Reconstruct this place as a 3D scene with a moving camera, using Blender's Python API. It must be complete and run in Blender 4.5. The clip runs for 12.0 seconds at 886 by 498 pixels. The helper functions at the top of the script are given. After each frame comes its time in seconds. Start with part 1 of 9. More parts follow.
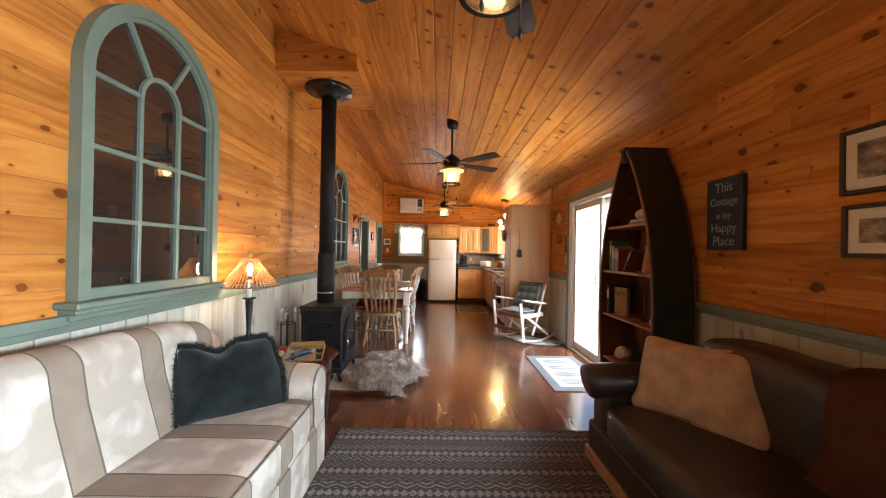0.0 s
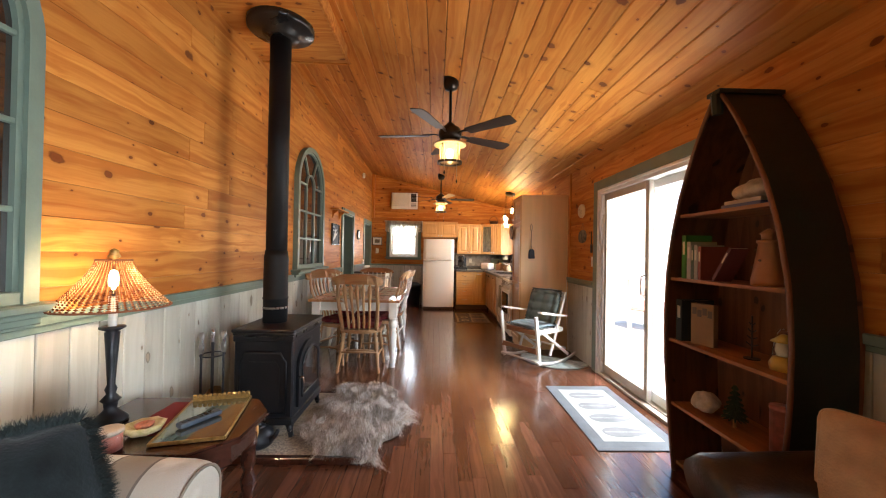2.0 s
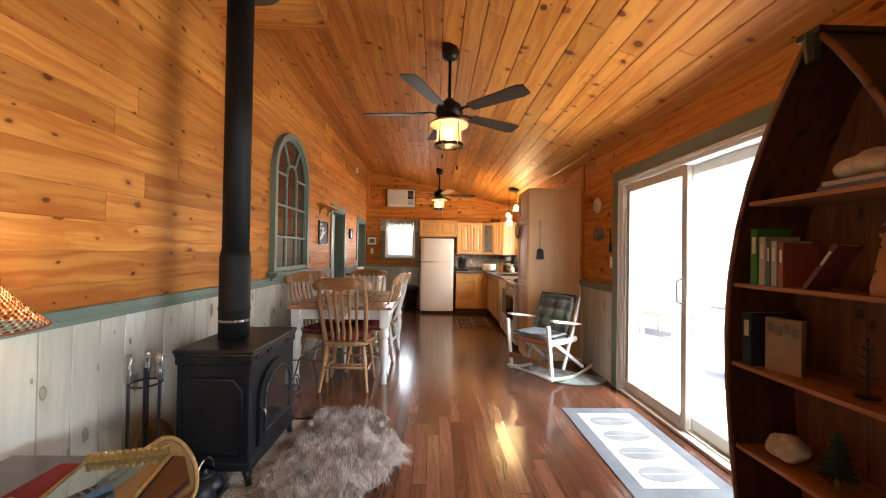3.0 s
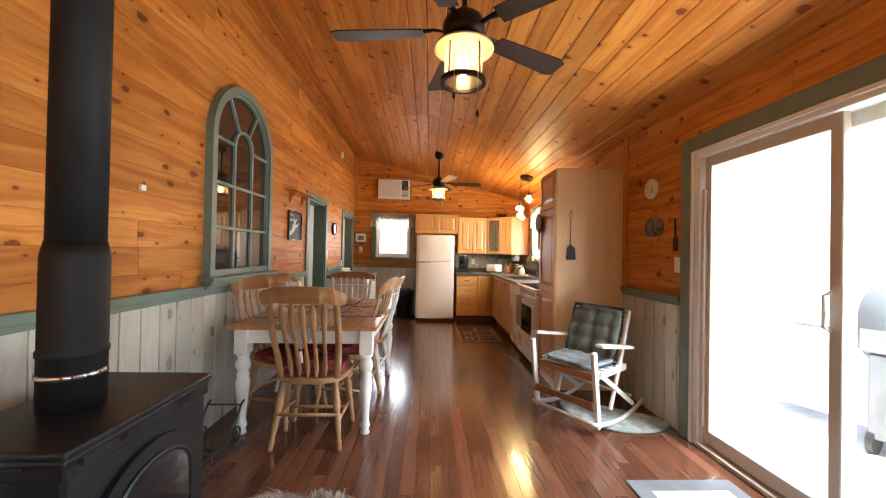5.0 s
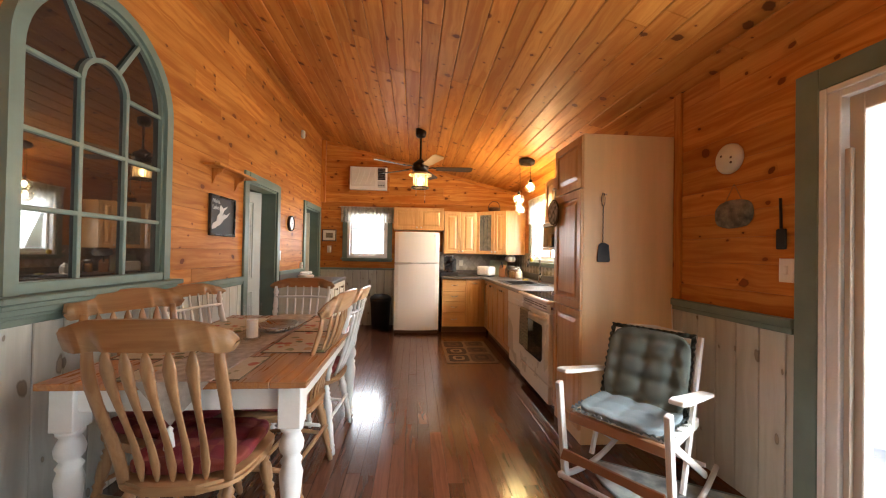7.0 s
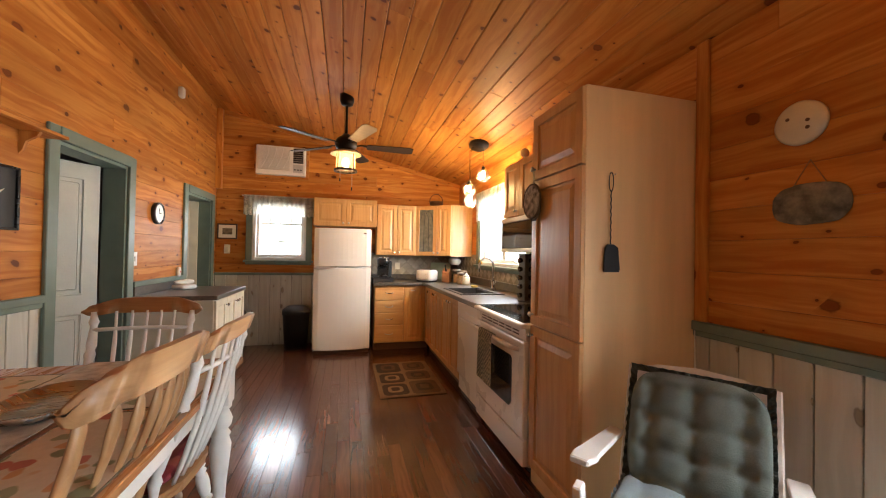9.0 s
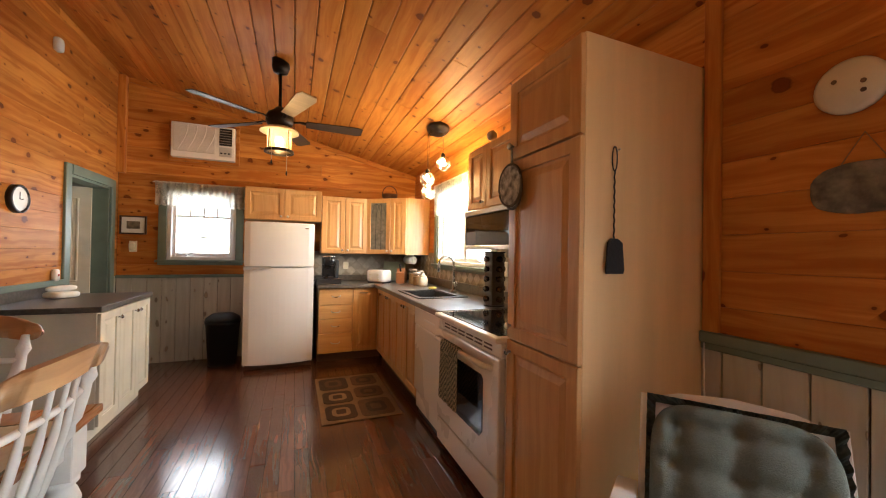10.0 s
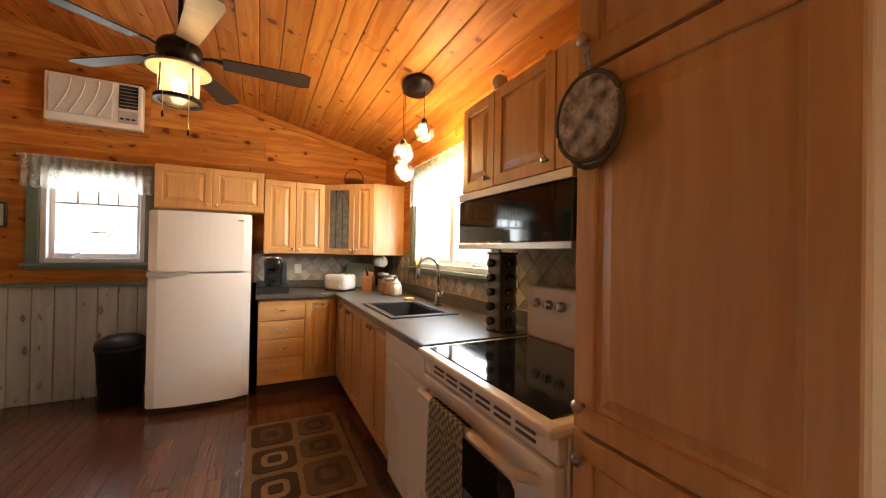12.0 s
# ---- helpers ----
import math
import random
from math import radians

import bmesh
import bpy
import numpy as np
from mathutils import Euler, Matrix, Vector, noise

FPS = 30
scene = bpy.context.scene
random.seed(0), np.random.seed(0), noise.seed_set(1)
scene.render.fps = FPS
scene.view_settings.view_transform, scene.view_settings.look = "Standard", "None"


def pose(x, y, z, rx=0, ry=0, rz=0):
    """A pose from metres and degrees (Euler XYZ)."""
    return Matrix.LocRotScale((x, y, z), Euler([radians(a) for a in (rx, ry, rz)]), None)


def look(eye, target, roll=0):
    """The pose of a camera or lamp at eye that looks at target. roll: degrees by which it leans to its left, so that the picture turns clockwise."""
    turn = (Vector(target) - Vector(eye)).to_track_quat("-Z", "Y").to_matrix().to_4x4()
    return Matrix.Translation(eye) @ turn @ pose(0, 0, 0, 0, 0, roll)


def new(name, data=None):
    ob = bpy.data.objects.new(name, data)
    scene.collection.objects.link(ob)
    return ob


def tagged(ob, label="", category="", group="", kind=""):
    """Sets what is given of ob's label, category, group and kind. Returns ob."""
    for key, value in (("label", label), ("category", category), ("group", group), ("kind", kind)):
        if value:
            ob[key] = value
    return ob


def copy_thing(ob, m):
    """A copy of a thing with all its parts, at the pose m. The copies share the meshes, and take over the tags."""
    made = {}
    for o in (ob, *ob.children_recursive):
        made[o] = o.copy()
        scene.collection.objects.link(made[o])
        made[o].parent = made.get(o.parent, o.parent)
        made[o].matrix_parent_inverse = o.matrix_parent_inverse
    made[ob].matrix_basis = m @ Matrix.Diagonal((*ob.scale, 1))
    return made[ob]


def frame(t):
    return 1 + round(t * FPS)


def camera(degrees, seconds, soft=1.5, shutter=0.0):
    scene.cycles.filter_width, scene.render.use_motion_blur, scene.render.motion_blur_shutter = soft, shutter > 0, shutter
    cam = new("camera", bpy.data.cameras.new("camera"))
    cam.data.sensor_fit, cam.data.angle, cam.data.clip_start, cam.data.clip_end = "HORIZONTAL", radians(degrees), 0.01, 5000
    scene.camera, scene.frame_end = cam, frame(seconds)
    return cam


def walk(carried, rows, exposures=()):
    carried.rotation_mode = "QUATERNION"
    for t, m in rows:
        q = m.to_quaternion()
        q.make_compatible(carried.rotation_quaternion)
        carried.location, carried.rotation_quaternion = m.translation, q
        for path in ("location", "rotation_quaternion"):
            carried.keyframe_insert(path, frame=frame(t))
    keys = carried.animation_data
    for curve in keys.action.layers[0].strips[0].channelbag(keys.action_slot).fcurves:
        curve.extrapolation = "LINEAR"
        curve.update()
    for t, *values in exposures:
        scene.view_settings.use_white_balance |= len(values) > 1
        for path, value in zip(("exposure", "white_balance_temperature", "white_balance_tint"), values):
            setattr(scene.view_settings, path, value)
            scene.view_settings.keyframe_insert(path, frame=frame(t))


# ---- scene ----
cam = camera(101.5, 12.0, 1.1)
PATH = [
    (0, (0.313, 0.896, 1.325), (0.336, 2.896, 1.335), 1.0),
    (0.5, (0.317, 1.155, 1.321), (0.346, 3.155, 1.333), 1.1),
    (1, (0.316, 1.404, 1.303), (0.35, 3.404, 1.316), 1.1),
    (1.5, (0.337, 1.665, 1.311), (0.373, 3.665, 1.326), 1.0),
    (2, (0.34, 1.941, 1.309), (0.379, 3.941, 1.326), 1.0),
    (2.5, (0.33, 2.21, 1.305), (0.379, 4.209, 1.322), 1.1),
    (3, (0.357, 2.455, 1.301), (0.401, 4.454, 1.322), 0.9),
    (5, (0.304, 3.46, 1.287), (0.376, 5.459, 1.306), 1.1),
    (5.5, (0.274, 3.733, 1.272), (0.359, 5.731, 1.294), 1.2),
    (6, (0.274, 4.004, 1.265), (0.382, 6.001, 1.284), 1.0),
    (6.5, (0.326, 4.262, 1.272), (0.457, 6.257, 1.292), 0.9),
    (7, (0.364, 4.488, 1.284), (0.521, 6.482, 1.305), 1.0),
    (9, (0.44, 5.416, 1.314), (0.958, 7.348, 1.337), 1.1),
    (9.5, (0.482, 5.644, 1.308), (1.144, 7.532, 1.327), 1.0),
    (10, (0.551, 5.858, 1.308), (1.31, 7.708, 1.327), 1.0),
    (10.5, (0.613, 6.068, 1.305), (1.435, 7.891, 1.325), 1.0),
    (11, (0.668, 6.275, 1.31), (1.538, 8.076, 1.329), 1.1),
    (11.5, (0.745, 6.495, 1.32), (1.645, 8.281, 1.335), 1.1),
    (12, (0.82, 6.702, 1.319), (1.726, 8.486, 1.333), 1.0),
]
walk(cam, [(t, look(eye, target, roll)) for t, eye, target, roll in PATH], [(0, 2.3), (3, 2.3), (5.5, 2.38), (7, 2.36), (9, 2.23), (12, 2.03)])

# ---- plan: left wall, right wall, back wall, far wall ----
L, R, B, F = -1.25, 2.16, -0.70, 10.88


def zl(y):
    return 3.42 - 0.027 * (y - 3.0)


def zc(x, y):
    """Height of the sloping ceiling."""
    return 2.39 + (R - x) / (R - L) * (zl(y) - 2.39)


# ---- sky, sun, openings ----
world = bpy.data.worlds.new("sky")
scene.world = world
world.use_nodes = True
wn = world.node_tree
sky = wn.nodes.new("ShaderNodeTexSky")
sky.sky_type = "NISHITA"
sky.sun_disc = False
sky.sun_elevation = radians(52)
sky.sun_rotation = radians(172)
wn.links.new(sky.outputs[0], wn.nodes["Background"].inputs[0])
wn.nodes["Background"].inputs[1].default_value = 0.15
sun = new("sun", bpy.data.lights.new("sun", "SUN"))
sun.data.energy, sun.data.angle, sun.data.color = 5.0, radians(0.6), (1, 0.95, 0.88)
sun.matrix_world = look((0.8, -6, 9), (0, 0, 0))


def opening_light(name, x, y, z, target, w, h, watts, colour=(0.93, 0.97, 1.0), spread=180):
    ob = new(name, bpy.data.lights.new(name, "AREA"))
    ob.data.shape, ob.data.size, ob.data.size_y = "RECTANGLE", w, h
    ob.data.energy, ob.data.color = watts, colour
    ob.data.spread = radians(spread)
    ob.matrix_world = look((x, y, z), target)
    return ob


opening_light("daylight_sliding_door", 3.0, 5.03, 2.55, (0.9, 5.03, 0.2), 1.8, 0.9, 110, (0.86, 0.94, 1.0))
opening_light("daylight_off_the_deck", 3.05, 5.03, -0.12, (1.6, 5.03, 1.8), 1.7, 1.0, 38, (0.90, 0.97, 1.0))
opening_light("daylight_kitchen_window", 2.34, 9.26, 1.58, (0.2, 9.26, 0.7), 1.2, 0.75, 14, (0.88, 0.95, 1.0))
opening_light("daylight_far_window", -0.45, 11.1, 1.5, (-0.45, 0, 1.0), 0.62, 0.6, 4)
opening_light("daylight_near_window", 2.34, 0.25, 1.15, (-1.1, 1.9, 0.35), 1.2, 0.9, 38, (0.80, 0.91, 1.0), 100)


# ---- node helpers ----
def nd(nt, kind, ins=None):
    n = nt.nodes.new(kind)
    for k, v in (ins or {}).items():
        if isinstance(v, bpy.types.NodeSocket):
            nt.links.new(v, n.inputs[k])
        else:
            n.inputs[k].default_value = v
    return n


def mth(nt, op, a, b=0.0, c=0.0):
    n = nt.nodes.new("ShaderNodeMath")
    n.operation = op
    for i, v in enumerate((a, b, c)):
        if isinstance(v, bpy.types.NodeSocket):
            nt.links.new(v, n.inputs[i])
        else:
            n.inputs[i].default_value = v
    return n.outputs[0]


def mixc(nt, f, a, b, how="MIX"):
    n = nt.nodes.new("ShaderNodeMix")
    n.data_type, n.blend_type = "RGBA", how
    for i, v in ((0, f), (6, a), (7, b)):
        if isinstance(v, bpy.types.NodeSocket):
            nt.links.new(v, n.inputs[i])
        else:
            n.inputs[i].default_value = (*v, 1) if i and len(v) == 3 else v
    return n.outputs[2]


def ramp(nt, fac, stops, how="LINEAR"):
    n = nt.nodes.new("ShaderNodeValToRGB")
    n.color_ramp.interpolation = how
    e = n.color_ramp.elements
    while len(e) < len(stops):
        e.new(0.5)
    for i, (p, c) in enumerate(stops):
        e[i].position = p
        e[i].color = (*c, 1) if not isinstance(c, (int, float)) else (c, c, c, 1)
    nt.links.new(fac, n.inputs[0])
    return n.outputs[0]


def start_mat(name):
    m = bpy.data.materials.new(name)
    m.use_nodes = True
    nt = m.node_tree
    return m, nt, nt.nodes["Principled BSDF"]


def coords(nt):
    return nt.nodes.new("ShaderNodeTexCoord").outputs["Object"]


def scaled(nt, vec, s):
    n = nd(nt, "ShaderNodeVectorMath", {0: vec})
    n.operation = "MULTIPLY"
    n.inputs[1].default_value = s
    return n.outputs[0]


def bumped(nt, bsdf, height, strength, dist=0.01):
    b = nd(nt, "ShaderNodeBump", {"Strength": strength, "Distance": dist, "Height": height})
    nt.links.new(b.outputs[0], bsdf.inputs["Normal"])


def plain(name, base, rough=0.5, metal=0.0, var=0.12, scale=6.0, bump=0.15, bscale=70.0, rand=0.0, coat=0.0, spec=0.5,
          stretch=(1, 1, 1), tint=None, sheen=0.0):
    """A surface of one colour with broad stains, fine grain and fine relief."""
    m, nt, b = start_mat(name)
    v = scaled(nt, coords(nt), stretch)
    if rand:
        rnd = nt.nodes.new("ShaderNodeObjectInfo").outputs["Random"]
        off = nd(nt, "ShaderNodeCombineXYZ", {0: mth(nt, "MULTIPLY", rnd, 37.0), 1: mth(nt, "MULTIPLY", rnd, 61.0)})
        va = nd(nt, "ShaderNodeVectorMath", {0: v, 1: off.outputs[0]})
        va.operation = "ADD"
        v = va.outputs[0]
    n1 = nd(nt, "ShaderNodeTexNoise", {"Vector": v, "Scale": scale, "Detail": 4.0}).outputs[0]
    n2 = nd(nt, "ShaderNodeTexNoise", {"Vector": v, "Scale": bscale, "Detail": 3.0}).outputs[0]
    dark = tuple(c * (1 - var) for c in base)
    lite = tuple(min(1, c * (1 + var)) for c in (tint or base))
    c = mixc(nt, ramp(nt, n1, [(0.3, 0), (0.7, 1)]), dark, lite)
    c = mixc(nt, mth(nt, "MULTIPLY", n2, var), c, tuple(x * 0.6 for x in base))
    if rand:
        k = mth(nt, "ADD", mth(nt, "MULTIPLY", rnd, rand), 1 - rand / 2)
        c = mixc(nt, 1.0, c, nd(nt, "ShaderNodeCombineXYZ", {0: k, 1: k, 2: k}).outputs[0], "MULTIPLY")
    nt.links.new(c, b.inputs["Base Color"])
    b.inputs["Metallic"].default_value = metal
    nt.links.new(mth(nt, "ADD", rough - 0.06, mth(nt, "MULTIPLY", n1, 0.12)), b.inputs["Roughness"])
    b.inputs["Coat Weight"].default_value = coat
    b.inputs["Coat Roughness"].default_value = 0.12
    b.inputs["Specular IOR Level"].default_value = spec
    if sheen:
        b.inputs["Sheen Weight"].default_value = sheen
    if bump:
        bumped(nt, b, n2, bump, 0.004)
    return m


def wood(name, lite, dark, along, knot=None, rough=0.4, coat=0.0, pieces="object", rand=0.45, knots=(4.2, 6.8), density=0.62,
         grain=1.0, ksize=0.115, spec=0.5, kheart=2.0, kring=0.7):
    """Boards with grain along one axis, each board its own tone, with scattered knots."""
    m, nt, b = start_mat(name)
    if pieces == "object":
        rnd = nt.nodes.new("ShaderNodeObjectInfo").outputs["Random"]
    else:
        rnd = nt.nodes.new("ShaderNodeNewGeometry").outputs["Random Per Island"]
    off = nd(nt, "ShaderNodeCombineXYZ", {0: mth(nt, "MULTIPLY", rnd, 41.0), 1: mth(nt, "MULTIPLY", rnd, 97.0), 2: mth(nt, "MULTIPLY", rnd, 63.0)})
    add = nd(nt, "ShaderNodeVectorMath", {0: coords(nt), 1: off.outputs[0]})
    add.operation = "ADD"
    p = add.outputs[0]
    warp = nd(nt, "ShaderNodeTexNoise", {"Vector": p, "Scale": 2.5, "Detail": 2.0})
    wv = nd(nt, "ShaderNodeVectorMath", {0: warp.outputs["Color"], 1: (0.5, 0.5, 0.5)})
    wv.operation = "SUBTRACT"
    ws = scaled(nt, wv.outputs[0], (0.075, 0.075, 0.075))
    pw = nd(nt, "ShaderNodeVectorMath", {0: p, 1: ws})
    pw.operation = "ADD"
    st = [22.0 * grain] * 3
    st["xyz".index(along)] = 1.1
    fine = [150.0] * 3
    fine["xyz".index(along)] = 5.0
    g1 = nd(nt, "ShaderNodeTexNoise", {"Vector": scaled(nt, pw.outputs[0], st), "Scale": 1.0, "Detail": 5.0, "Distortion": 0.6}).outputs[0]
    g2 = nd(nt, "ShaderNodeTexNoise", {"Vector": scaled(nt, p, fine), "Scale": 1.0, "Detail": 2.0}).outputs[0]
    broad = nd(nt, "ShaderNodeTexNoise", {"Vector": p, "Scale": 1.3, "Detail": 2.0}).outputs[0]
    c = mixc(nt, ramp(nt, g1, [(0.40, 0), (0.62, 1)]), lite, dark)
    c = mixc(nt, mth(nt, "MULTIPLY", g2, 0.55), c, dark)
    c = mixc(nt, mth(nt, "MULTIPLY", ramp(nt, broad, [(0.4, 0), (0.7, 1)]), 0.35), c, tuple(x * 0.75 for x in dark))
    h = g2
    if knot:
        sx = nd(nt, "ShaderNodeSeparateXYZ", {0: pw.outputs[0]})
        i = "xyz".index(along)
        across = mth(nt, "ADD", sx.outputs[(i + 1) % 3], sx.outputs[(i + 2) % 3])
        uv = nd(nt, "ShaderNodeCombineXYZ", {0: mth(nt, "MULTIPLY", sx.outputs[i], knots[0]), 1: mth(nt, "MULTIPLY", across, knots[1])})
        vor = nd(nt, "ShaderNodeTexVoronoi", {"Vector": uv.outputs[0], "Scale": 1.0})
        vor.voronoi_dimensions = "2D"
        sep = nd(nt, "ShaderNodeSeparateColor", {0: vor.outputs["Color"]})
        here = mth(nt, "LESS_THAN", sep.outputs[0], density)
        size = mth(nt, "ADD", mth(nt, "MULTIPLY", mth(nt, "POWER", sep.outputs[1], 3.0), ksize * 1.35), ksize * 0.30)
        rag = nd(nt, "ShaderNodeTexNoise", {"Vector": uv.outputs[0], "Scale": 4.5, "Detail": 4.0}).outputs[0]
        rel = mth(nt, "ADD", mth(nt, "DIVIDE", vor.outputs["Distance"], size), mth(nt, "MULTIPLY", mth(nt, "SUBTRACT", rag, 0.5), 1.7))
        rel = mth(nt, "MAXIMUM", rel, 0.0)
        core = mth(nt, "MULTIPLY", ramp(nt, rel, [(0.0, 1), (0.85, 0.95), (1.0, 0)]), here)
        halo = mth(nt, "MULTIPLY", ramp(nt, mth(nt, "MULTIPLY", rel, 0.33), [(0.25, 1), (1.0, 0)]), here)
        rim = mth(nt, "MULTIPLY", ramp(nt, mth(nt, "MULTIPLY", rel, 0.5), [(0.36, 0), (0.48, 1), (0.62, 0)]), here)
        # grain bends and darkens round a knot, whose heart is paler than its bark ring
        c = mixc(nt, mth(nt, "MULTIPLY", halo, 0.55), c, tuple(x * 0.72 for x in dark))
        heart = mixc(nt, sep.outputs[2], knot, tuple(min(1, k * kheart) for k in knot))
        c = mixc(nt, mth(nt, "MULTIPLY", core, 0.9), c, heart)
        c = mixc(nt, mth(nt, "MULTIPLY", rim, kring), c, knot)
    k = mth(nt, "ADD", mth(nt, "MULTIPLY", rnd, rand), 1 - rand * 0.55)
    kk = nd(nt, "ShaderNodeCombineXYZ", {0: k, 1: mth(nt, "POWER", k, 1.15), 2: mth(nt, "POWER", k, 1.3)}).outputs[0]
    c = mixc(nt, 1.0, c, kk, "MULTIPLY")
    nt.links.new(c, b.inputs["Base Color"])
    nt.links.new(mth(nt, "ADD", rough - 0.05, mth(nt, "MULTIPLY", g1, 0.1)), b.inputs["Roughness"])
    b.inputs["Coat Weight"].default_value = coat
    b.inputs["Coat Roughness"].default_value = 0.15
    b.inputs["Specular IOR Level"].default_value = spec
    bumped(nt, b, h, 0.12, 0.003)
    return m


def glass(name, tint=(1, 1, 1), clear=0.9, rough=0.02):
    """Thin clear pane: mostly seen through, glossy by the viewing angle."""
    m, nt, b = start_mat(name)
    t = nd(nt, "ShaderNodeBsdfTransparent", {0: (*tint, 1)})
    g = nd(nt, "ShaderNodeBsdfGlossy", {"Roughness": rough})
    lw = nd(nt, "ShaderNodeLayerWeight", {"Blend": 0.5})
    f = mth(nt, "ADD", mth(nt, "MULTIPLY", mth(nt, "POWER", lw.outputs["Facing"], 5.0), 0.8), (1 - clear) * 0.3)
    mx = nd(nt, "ShaderNodeMixShader", {0: f, 1: t.outputs[0], 2: g.outputs[0]})
    nt.links.new(mx.outputs[0], nt.nodes["Material Output"].inputs[0])
    return m


def glow(name, colour, strength):
    m, nt, b = start_mat(name)
    b.inputs["Base Color"].default_value = (*colour, 1)
    b.inputs["Emission Color"].default_value = (*colour, 1)
    b.inputs["Emission Strength"].default_value = strength
    return m


PINE_L, PINE_D, KNOT = (0.65, 0.288, 0.066), (0.43, 0.138, 0.023), (0.095, 0.021, 0.005)
pine_y = wood("knotty_pine_along", PINE_L, PINE_D, "y", KNOT, 0.5, spec=0.16, rand=0.38, knots=(4.6, 7.0), density=0.58, ksize=0.095)
pine_x = wood("knotty_pine_across", PINE_L, PINE_D, "x", KNOT, 0.5, spec=0.16, rand=0.38, knots=(4.6, 7.0), density=0.58, ksize=0.095)
pine_z = wood("knotty_pine_upright", PINE_L, PINE_D, "z", KNOT, 0.5, spec=0.16)
pine_ceiling = wood("knotty_pine_ceiling", (0.66, 0.288, 0.062), (0.48, 0.155, 0.025), "y", KNOT, 0.48, spec=0.16, pieces="island", rand=0.34, knots=(5.6, 7.6), density=0.7, ksize=0.088)
wash_z = wood("whitewashed_boards", (0.60, 0.59, 0.52), (0.50, 0.485, 0.41), "z", (0.16, 0.125, 0.085), 0.5, rand=0.2, knots=(3.2, 7.2), density=0.55, ksize=0.088, kheart=2.4, kring=0.85)
floor_mat = wood("walnut_stained_planks", (0.145, 0.055, 0.030), (0.092, 0.033, 0.018), "y", None, 0.19, coat=0.35, rand=0.6, grain=2.2)
floor_rest = wood("walnut_stained_planks_joined", (0.145, 0.055, 0.030), (0.092, 0.033, 0.018), "y", None, 0.19, coat=0.35, rand=0.6, grain=2.2, pieces="island")
maple_z = wood("honey_maple_upright", (0.66, 0.375, 0.145), (0.55, 0.285, 0.098), "z", None, 0.35, coat=0.2, rand=0.12, grain=1.3)
maple_x = wood("honey_maple_level", (0.66, 0.375, 0.145), (0.55, 0.285, 0.098), "x", None, 0.35, coat=0.2, rand=0.12, grain=1.3)
oak_z = wood("light_oak_upright", (0.47, 0.27, 0.125), (0.34, 0.175, 0.075), "z", None, 0.35, coat=0.25, rand=0.15, grain=2)
oak_x = wood("light_oak_level", (0.47, 0.27, 0.125), (0.34, 0.175, 0.075), "x", None, 0.38, coat=0.1, rand=0.15, grain=1.5)
green = plain("sage_green_paint", (0.155, 0.205, 0.165), 0.45, var=0.12, bump=0.1)
cream = plain("cream_paint", (0.70, 0.64, 0.50), 0.45, var=0.08)
white = plain("white_paint", (0.78, 0.76, 0.70), 0.4, var=0.07)
vinyl = plain("white_vinyl", (0.72, 0.71, 0.68), 0.4, var=0.05)
tan_vinyl = plain("tan_vinyl", (0.50, 0.44, 0.36), 0.4, var=0.06)
appliance = plain("white_enamel", (0.82, 0.78, 0.72), 0.25, var=0.012, scale=2, bump=0.0, coat=0.4)
almond = plain("almond_enamel", (0.80, 0.73, 0.62), 0.28, var=0.012, scale=2, bump=0.0, coat=0.3)
black_iron = plain("black_cast_iron", (0.013, 0.014, 0.018), 0.4, 0.3, var=0.3, bump=0.25, bscale=120)
black_gloss = plain("black_gloss_enamel", (0.012, 0.011, 0.011), 0.28, var=0.2, bump=0.03)
bronze = plain("oil_rubbed_bronze", (0.022, 0.015, 0.011), 0.35, 0.6, var=0.2, bump=0.05)
steel = plain("brushed_steel", (0.5, 0.48, 0.45), 0.28, 1.0, var=0.08, stretch=(1, 12, 1))
chrome = plain("chrome", (0.65, 0.64, 0.62), 0.12, 1.0, var=0.03, bump=0)
counter_mat = plain("grey_laminate", (0.105, 0.09, 0.075), 0.34, var=0.35, scale=40, bump=0.03, bscale=220)
drywall = plain("cream_drywall", (0.60, 0.56, 0.47), 0.7, var=0.06)
# Side room walls: the unlit dimness is put into this darker colour.
dark_wall = plain("dimmed_room_wall", (0.35, 0.33, 0.28), 0.7, var=0.08)
clear = glass("clear_glass")
# Near-black core behind the boards: shade in their gaps is put into its colour.
backing = plain("dark_gap_backing", (0.02, 0.012, 0.008), 0.9)
earth = plain("pale_sandy_ground", (0.55, 0.52, 0.46), 0.9, var=0.4, scale=0.7, bump=0.5, bscale=20)
deck_mat = wood("grey_deck_boards", (0.62, 0.57, 0.50), (0.50, 0.45, 0.39), "x", None, 0.7, rand=0.3)


# ---- mesh helpers ----
def mesh_ob(name, bm, material, smooth=False):
    me = bpy.data.meshes.new(name)
    bmesh.ops.recalc_face_normals(bm, faces=bm.faces)
    bm.to_mesh(me)
    bm.free()
    me.materials.append(material)
    if smooth:
        me.shade_smooth()
    return new(name, me)


def part(name, bm, material, parent=None, label="", smooth=False):
    ob = mesh_ob(name, bm, material, smooth)
    ob.parent = parent
    return tagged(ob, label)


def thing(name, label, category, at=None, group="", kind=""):
    ob = new(name)
    ob.empty_display_size = 0.1
    if at is not None:
        ob.matrix_world = at
    return tagged(ob, label, category, group, kind)


